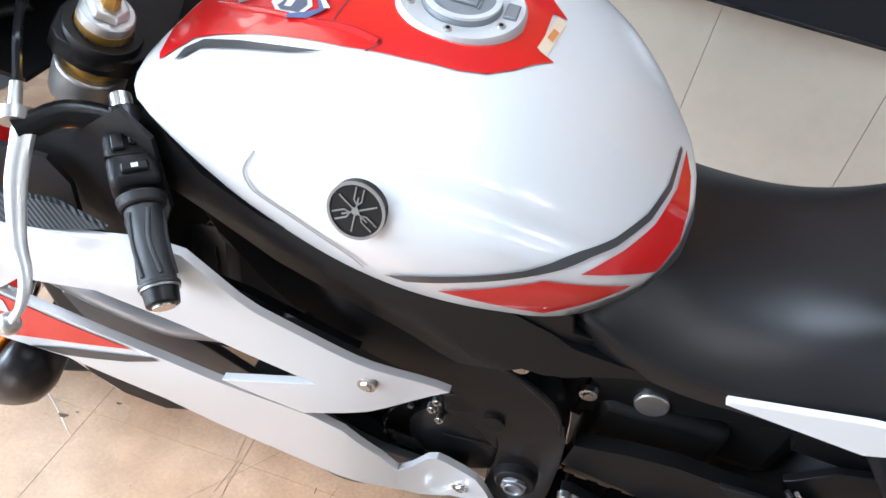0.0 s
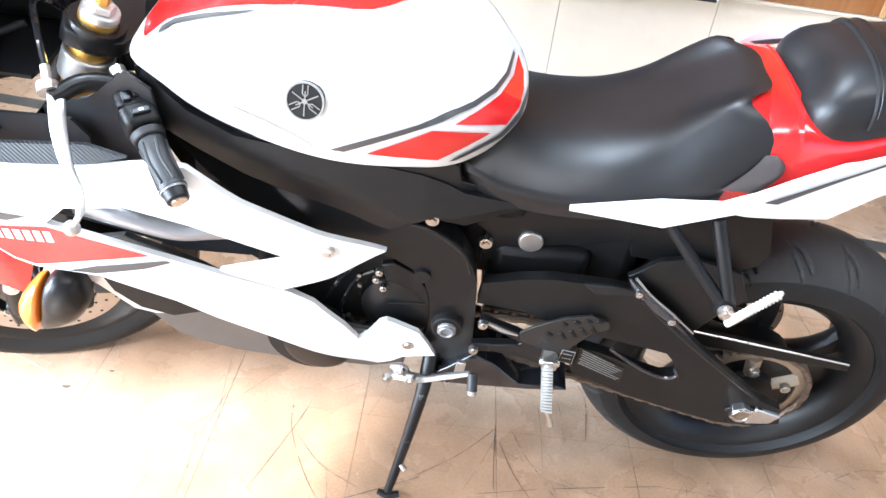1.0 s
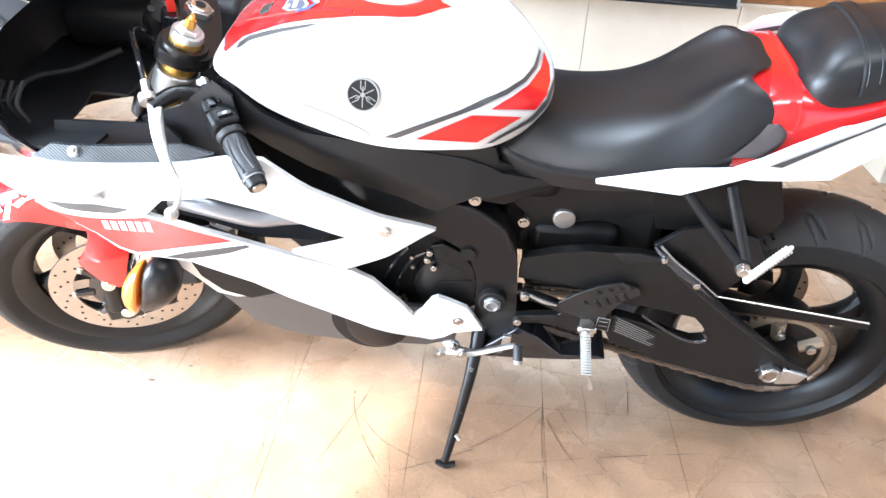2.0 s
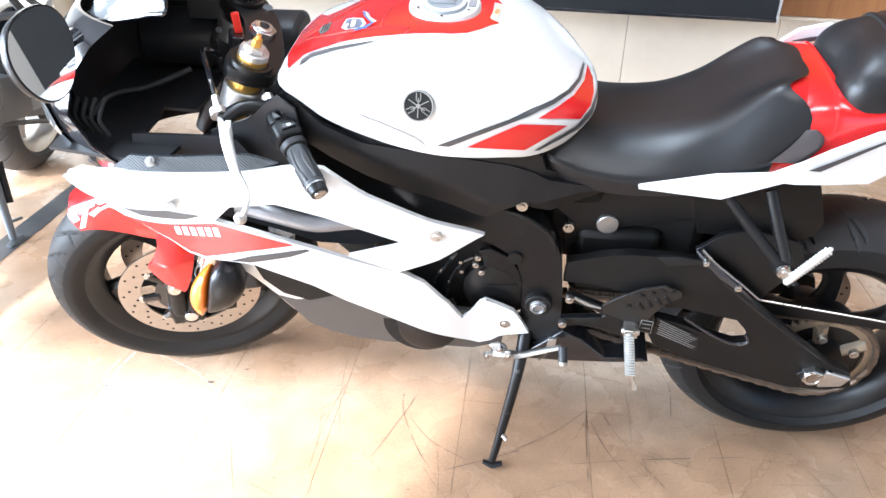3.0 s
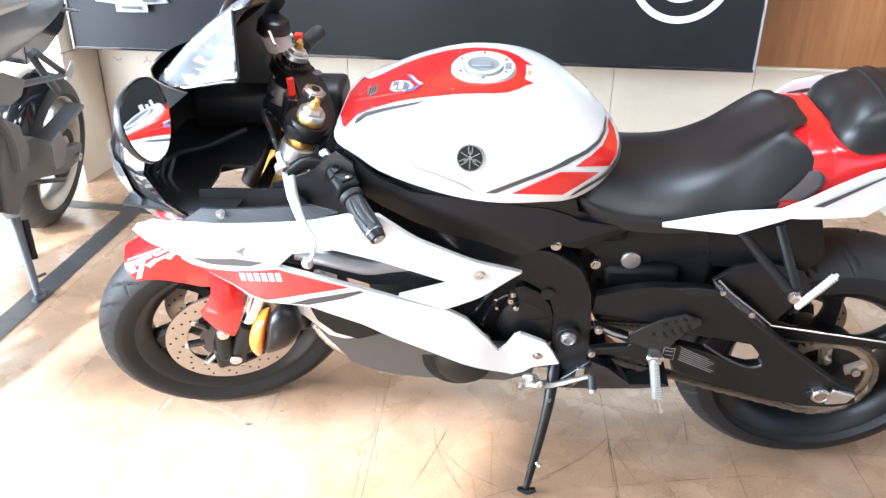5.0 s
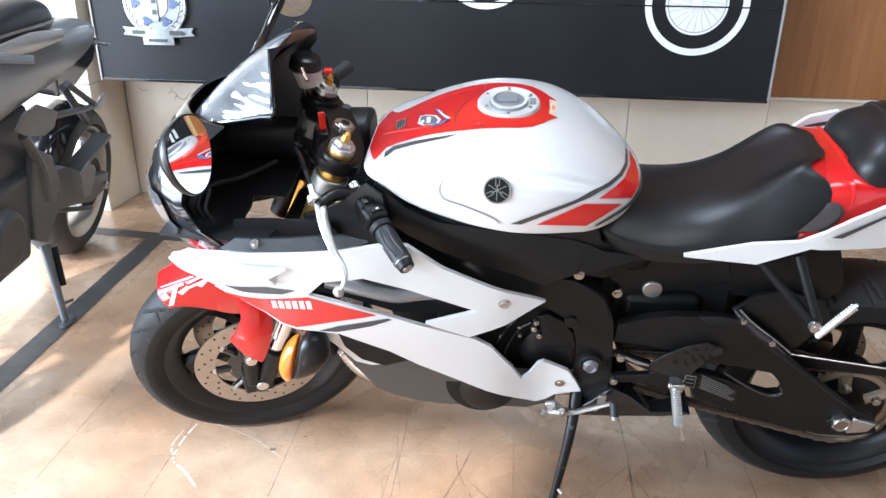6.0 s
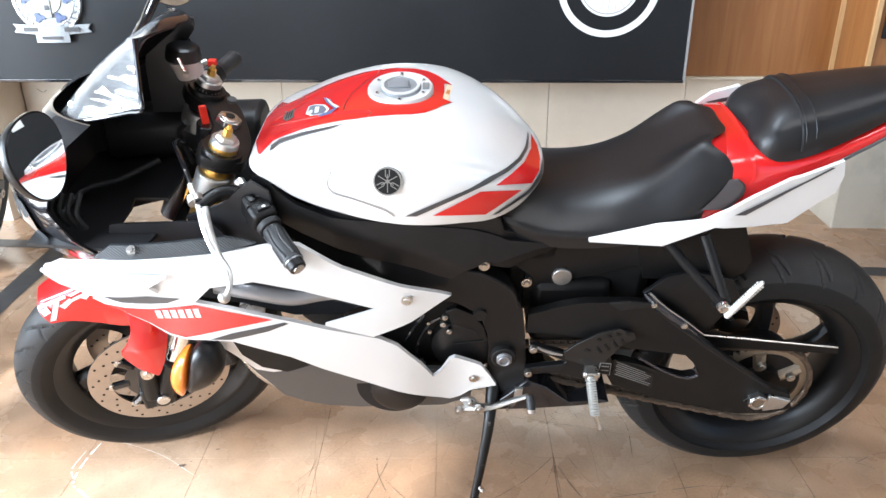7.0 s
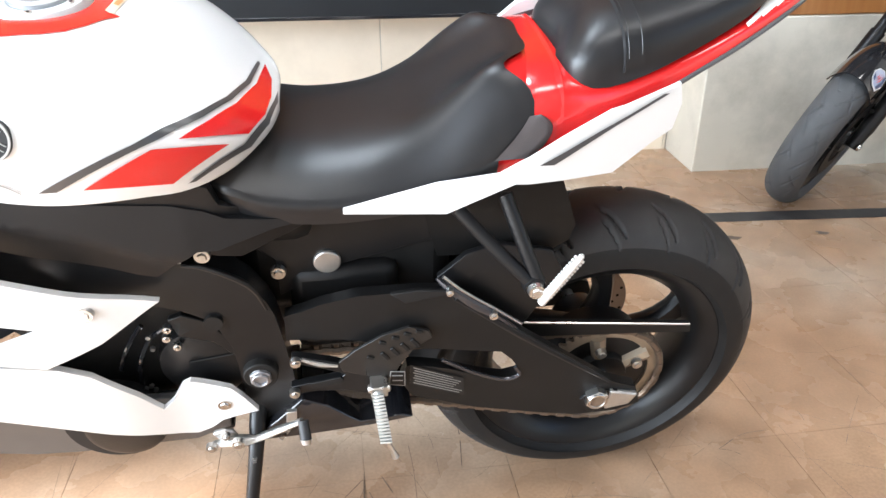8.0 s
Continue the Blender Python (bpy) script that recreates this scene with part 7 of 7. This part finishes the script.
for k in range(12):
    u = k / 11
    px = -1.30 + 0.55 * u
    wide = curve([(0, 0.14), (0.4, 0.17), (1, 0.12)], u)
    top = curve([(0, 0.95), (0.4, 1.0), (0.8, 0.93), (1, 0.84)], u)
    rings.append([Vector((px, wide * math.copysign(abs(math.sin(q)) ** 0.8, q), 0.78 + (top - 0.78) * abs(math.cos(q)) ** 0.7)) for q in [-math.pi / 2 + math.pi * j / 20 for j in range(21)]])
part("fuel_tank", loft(rings), GREYPAINT, lb, sharp=60)
part("engine", merge(block(-1.15, -0.66, -0.15, 0.15, 0.28, 0.58), block(-1.05, -0.60, -0.12, 0.12, 0.55, 0.78), rod((-0.86, -0.13, 0.42), (-0.86, -0.185, 0.42), 0.105, 0.095, 32)), LBDARK, lb, "dark engine with a round cover, its grey lifted for haze", bevel=0.02, segs=3)
part("frame_plate", panel([(-0.66, 0.66), (-0.54, 0.60), (-0.48, 0.50), (-0.50, 0.38), (-0.58, 0.30), (-0.66, 0.34), (-0.68, 0.50)], lambda px, pz: -0.165, 0.03, 0.06), LBMETAL, lb, bevel=0.01)
HEEL = ribbed(mat("ribbed_grey_plate", (0.24, 0.25, 0.26), 0.35, metal=0.6), 55, "DIAGONAL", 1.0, 0.004)
lh = part("footrest_hanger", panel([(-0.80, 0.750), (-0.75, 0.790), (-0.66, 0.800), (-0.52, 0.745), (-0.55, 0.700), (-0.62, 0.690), (-0.74, 0.720)], lambda px, pz: -0.178, 0.012, 0.05), HEEL, lb, "ribbed grey footrest hanger plate", bevel=0.003)
part("hanger_strut", merge(pipe([(-0.36, -0.14, 0.80), (-0.20, -0.17, 0.70)], 0.012, 8), pipe([(-0.54, -0.16, 0.73), (-0.21, -0.17, 0.69)], 0.012, 8), pipe([(-0.74, -0.165, 0.72), (-0.62, -0.165, 0.58), (-0.58, -0.165, 0.46)], 0.016, 8)), LBMETAL, lh)
part("passenger_footrest", pipe([(-0.215, -0.19, 0.690), (-0.205, -0.20, 0.715), (-0.195, -0.205, 0.745)], [0.012, 0.012, 0.010], 8), ALU, lh, "folded metal footrest")
part("hugger_strut", pipe([(-0.10, -0.11, 0.60), (-0.22, -0.12, 0.68), (-0.34, -0.12, 0.78)], 0.014, 8), LBDARK, lh)
part("heel_guard", panel([(-0.34, 0.47), (-0.26, 0.50), (-0.20, 0.43), (-0.24, 0.36), (-0.31, 0.37)], lambda px, pz: -0.180, 0.006, 0.05), HEEL, lh)
ls = part("side_stand", pipe([(-0.60, -0.16, 0.30), (-0.63, -0.20, 0.20), (-0.66, -0.25, 0.058)], [0.018, 0.014, 0.012], 10), LBMETAL, lb, "dark side stand folded down")
part("stand_foot", pipe([(-0.70, -0.253, 0.052), (-0.66, -0.256, 0.050), (-0.62, -0.253, 0.052)], [0.01, 0.016, 0.01], 8, 4, 0.5), LBMETAL, ls)
part("stand_spring", pipe([(-0.585, -0.185, 0.29), (-0.615, -0.225, 0.165)], 0.012, 8), DARKHOLE, ls)
part("stand_tang", pipe([(-0.645, -0.235, 0.11), (-0.60, -0.25, 0.105)], 0.006, 8), LBMETAL, ls)
FAX = Vector((-1.42, 0, 0.30))
spoke_wheel("front_wheel", FAX, 0.30, 0.058, 0.222, 0.045, 5, plain_tread, lb, rim_mat=GREYRIM, turn=0.2)
part("fork", merge(*[rod((-1.42, s * 0.10, 0.30), (-1.17, s * 0.10, 0.95), 0.024) for s in (-1, 1)]), LBMETAL, lb)
part("handlebar", pipe([(-1.10, -0.36, 1.04), (-1.18, -0.15, 1.03), (-1.18, 0.15, 1.03), (-1.10, 0.36, 1.04)], 0.012, 8), LBMETAL, lb)

# ---- the black motorcycle by the other pillar ----
DUSTY = mat("dusty_tyre_rubber", (0.056, 0.059, 0.063), 0.65, vary=0.2, scale=25, bump=0.2, bscale=500, dirt=(0.11, 0.11, 0.112), dirt_scale=6, dirt_amount=0.4)
rb = thing("motorcycle", "black motorcycle with a shield sticker on its front mudguard", "motorcycle", pose(1.93, 1.135, 0, 0, 0, 4) @ pose(0, 0, 0, 9, 0, 0))
RFAX = Vector((0, 0, 0.292))
RHEAD = Vector((-0.09, 0, 0))
RSTEER = Matrix.Translation(RHEAD) @ Matrix.Rotation(radians(35), 4, RAKE) @ Matrix.Translation(-RHEAD)
rw, RWM = spoke_wheel("front_wheel", RFAX, 0.292, 0.062, 0.212, 0.046, 5, both(slanted(22, 0.9, 0.10, 0.9, 0.03, 0.004, 0.6), slanted(11, -0.8, 0.3, 0.9, 0.02, 0.004)), rb, RSTEER, turn=0.9, width=0.06, rubber=DUSTY)
rg = part("front_mudguard", arc_shell(0.325, 29, -60, 0.078, 0.084, 0.004, 24, 14, 0.085), GLOSSBLACK, rb, "gloss black front mudguard", m=RSTEER @ Matrix.Translation(RFAX), sharp=60)
for s in (-1, 1):
    rake = 0.0 if s < 0 else 0.06
    part("fork_leg", merge(rod((0.010 + rake * 0.4, s * 0.088, 0.27), (0.185 + rake, s * 0.088, 0.55), 0.024, 0.026, 16), rod((0.185 + rake, s * 0.088, 0.55), (0.42 + rake, s * 0.088, 0.90), 0.021, seg=16)), SATINBLACK, rb, m=RSTEER)
part("axle_bolt", bolt((0.0, -0.108, 0.292), (0, -1, 0), 0.012), STEEL, rb, m=RSTEER)
part("brake_caliper", block(0.06, 0.11, -0.11, -0.05, 0.30, 0.40), MATTBLACK, rb, m=RSTEER, bevel=0.01)
part("brake_disc", lathe([(0.09, -0.062), (0.14, -0.062), (0.14, -0.057), (0.09, -0.057)], 44, closed=True), MATTBLACK, rb, m=RWM)
shield_m = RSTEER @ Matrix.Translation(RFAX)
shield = [(-0.034, 0.030), (0.0, 0.040), (0.034, 0.030), (0.036, 0.0), (0.022, -0.028), (0.0, -0.042), (-0.022, -0.028), (-0.036, 0.0)]


def on_guard(pts, lift):
    bm = bmesh.new()
    vs = []
    for a, b in pts:
        ang, y = radians(19) + a / 0.3, -0.048 - b * 0.50
        rad = 0.325 - 0.085 * (abs(y) / 0.079) ** 2.6 + lift
        vs.append(bm.verts.new((-math.sin(ang) * rad, y - lift, math.cos(ang) * rad)))
    bm.faces.new(vs)
    return bm


part("shield_sticker", merge(*[on_guard([(a * k, b * k) for a, b in shield], 0.002) for k in (1.0,)]), WHITEPRINT, rg, "white, blue and red shield sticker", m=shield_m)
part("sticker_field", on_guard([(a * 0.86, b * 0.86) for a, b in shield], 0.0032), mat("pale_blue_print", (0.42, 0.47, 0.62), 0.35), rg, m=shield_m)
part("sticker_band", on_guard([(-0.028, 0.026), (0.0, 0.034), (0.028, 0.026), (0.029, 0.014), (0.0, 0.022), (-0.026, 0.014)], 0.0044), BLUE, rg, m=shield_m)
for k in range(3):
    part("sticker_stripe", on_guard([(-0.022 + 0.008 * k, 0.008 - 0.010 * k), (0.004, 0.014 - 0.009 * k), (0.026 - 0.006 * k, 0.004 - 0.009 * k), (0.004, 0.009 - 0.009 * k)], 0.0050), REDPLASTIC, rg, m=shield_m)
part("sticker_star", on_guard([(0.014, -0.014), (0.026, -0.010), (0.020, -0.026), (0.006, -0.032)], 0.0044), BLUE, rg, m=shield_m)
part("fuel_tank", loft([[Vector((px, w * math.copysign(abs(math.sin(q)) ** 0.8, q), 0.74 + h * abs(math.cos(q)) ** 0.7)) for q in [-math.pi / 2 + math.pi * j / 16 for j in range(17)]] for px, w, h in ((0.34, 0.06, 0.12), (0.40, 0.13, 0.22), (0.55, 0.16, 0.25), (0.70, 0.13, 0.18), (0.80, 0.09, 0.08))]), GLOSSBLACK, rb, sharp=60)
part("seat", loft([[Vector((px, w * math.copysign(abs(math.sin(q)) ** 0.6, q), z + h * abs(math.cos(q)) ** 0.5)) for q in [-math.pi / 2 + math.pi * j / 16 for j in range(17)]] for px, w, z, h in ((0.76, 0.10, 0.72, 0.06), (0.95, 0.14, 0.72, 0.08), (1.15, 0.13, 0.76, 0.10), (1.40, 0.09, 0.82, 0.10), (1.48, 0.05, 0.86, 0.06))]), VINYL, rb, sharp=70)
part("engine", block(0.42, 0.86, -0.16, 0.16, 0.26, 0.70), DARKHOLE, rb, bevel=0.04, segs=3)
spoke_wheel("rear_wheel", Vector((1.36, 0, 0.30)), 0.30, 0.07, 0.215, 0.06, 5, plain_tread, rb, turn=0.2)
part("swingarm", merge(*[rod((0.80, s * 0.12, 0.40), (1.36, s * 0.12, 0.30), 0.022) for s in (-1, 1)]), SATINBLACK, rb)
part("frame", merge(pipe([(0.29, 0, 0.85), (0.55, 0, 0.72), (0.85, 0, 0.60), (0.85, 0, 0.40)], 0.03, 8), pipe([(0.85, 0, 0.66), (1.40, 0, 0.80)], 0.02, 8), pipe([(0.29, 0, 0.80), (0.42, 0, 0.45), (0.55, 0, 0.28)], 0.025, 8)), SATINBLACK, rb)
part("handlebar", pipe([(0.40, -0.32, 1.0), (0.30, -0.12, 0.98), (0.26, 0.10, 0.97), (0.30, 0.27, 1.0)], 0.012, 8), SATINBLACK, rb)
part("headlight", loft([[Vector((px, r * math.cos(2 * math.pi * k / 20), 0.86 + r * math.sin(2 * math.pi * k / 20))) for k in range(20)] for px, r in ((0.09, 0.07), (0.11, 0.085), (0.20, 0.08), (0.25, 0.04))]), GLOSSBLACK, rb, sharp=60)
rs = part("side_stand", pipe([(0.72, -0.15, 0.28), (0.74, -0.24, 0.16), (0.77, -0.33, 0.055)], 0.012, 8), SATINBLACK, rb)

# ---- marks on the floor ----
rng = random.Random(11)


def scratch(points, w):
    bm = bmesh.new()
    line = spline([(a, b, 0.0007) for a, b in points], 6)
    prev = None
    for i, c in enumerate(line):
        d = line[min(i + 1, len(line) - 1)] - line[max(i - 1, 0)]
        n = Vector((-d.y, d.x, 0)).normalized() * w * (0.35 + 0.65 * rng.random()) * (0.3 if i in (0, len(line) - 1) else 1)
        pair = (bm.verts.new(c + n), bm.verts.new(c - n))
        if prev and rng.random() < 0.86:
            bm.faces.new((prev[0], prev[1], pair[1], pair[0]))
        prev = pair
    return bm


marks = bmesh.new()
for _ in range(95):
    cx, cy, a, ln = rng.uniform(-0.5, 1.5), rng.uniform(-0.75, 0.25), rng.uniform(0, math.pi), rng.uniform(0.06, 0.45)
    bend = rng.uniform(-0.025, 0.025)
    marks = merge(marks, scratch([(cx - math.cos(a) * ln / 2, cy - math.sin(a) * ln / 2), (cx + bend * math.sin(a), cy + bend * math.cos(a)), (cx + math.cos(a) * ln / 2, cy + math.sin(a) * ln / 2)], rng.uniform(0.0003, 0.0006)))
LONG = [
    [(-0.181, -0.044), (-0.169, -0.125), (-0.121, -0.235), (-0.064, -0.324)], [(-0.217, -0.286), (-0.165, -0.124), (-0.143, -0.041)],
    [(-0.152, -0.141), (-0.092, -0.211), (-0.007, -0.26)], [(0.264, -0.043), (0.259, -0.158), (0.258, -0.291)],
    [(0.265, -0.074), (0.305, -0.187), (0.369, -0.291)], [(0.293, -0.04), (0.329, -0.129), (0.359, -0.177)], [(0.364, -0.193), (0.39, -0.235), (0.421, -0.282)],
    [(0.224, -0.238), (0.378, -0.203), (0.612, -0.161)], [(-0.054, -0.298), (0.03, -0.255), (0.114, -0.21)], [(0.263, -0.056), (0.187, -0.141), (0.091, -0.217)],
    [(0.459, 0.132), (0.475, 0.062), (0.463, -0.057)], [(1.008, -0.082), (1.077, -0.047), (1.14, -0.041)], [(1.008, -0.082), (1.03, -0.09), (1.046, -0.105)],
    [(1.446, 0.157), (1.444, 0.092), (1.438, 0.031)], [(1.241, 0.009), (1.24, -0.01), (1.237, -0.024)]]
for line in LONG:
    marks = merge(marks, scratch(line, 0.0010))
for _ in range(150):
    cx, cy, r = rng.uniform(-1.4, 1.7), rng.uniform(-0.7, 0.9), rng.uniform(0.001, 0.0032)
    marks = merge(marks, scratch([(cx - r, cy), (cx, cy + r * rng.uniform(-0.5, 0.5)), (cx + r, cy + r * 0.3)], r * 0.6))
tagged(part("floor_scratches", marks, SCUFF, floor, "fine dark scratches and specks in the floor"), kind="stuff")
for (cx, cy), r in (((-0.66, -0.088), 0.008), ((-0.589, -0.025), 0.005), ((1.53, 0.86), 0.022), ((1.84, 0.85), 0.020)):
    blob = bmesh.new()
    blob.faces.new([blob.verts.new((cx + r * (1 + 0.4 * math.sin(3 * q + cx)) * math.cos(q), cy + r * 0.7 * (1 + 0.3 * math.cos(2 * q + cx)) * math.sin(q), 0.0009)) for q in [2 * math.pi * i / 20 for i in range(20)]])
    tagged(part("floor_chip", blob, SCUFF, floor), kind="")

SCRAPE = mat("pale_floor_scrape", (0.60, 0.56, 0.50), 0.6, vary=0.15, scale=30)
pale = bmesh.new()
for pts, w in (([(-0.90, 0.002), (-0.911, -0.07), (-0.904, -0.152), (-0.86, -0.19), (-0.805, -0.247)], 0.004), ([(-0.875, 0.015), (-0.735, -0.043), (-0.618, -0.125)], 0.0015), ([(-0.925, -0.03), (-0.93, -0.10), (-0.90, -0.15)], 0.0022)):
    pale = merge(pale, scratch(pts, w))
for _ in range(140):
    cx, cy, r = rng.uniform(-1.2, 1.7), rng.uniform(-0.8, 0.9), rng.uniform(0.0005, 0.0014)
    pale = merge(pale, scratch([(cx - r, cy), (cx, cy + r * rng.uniform(-0.5, 0.5)), (cx + r * 1.5, cy + r * 0.3)], r * 0.5))
tagged(part("pale_scrapes", pale, SCRAPE, floor, "pale scrapes and flecks in the floor"), kind="stuff")
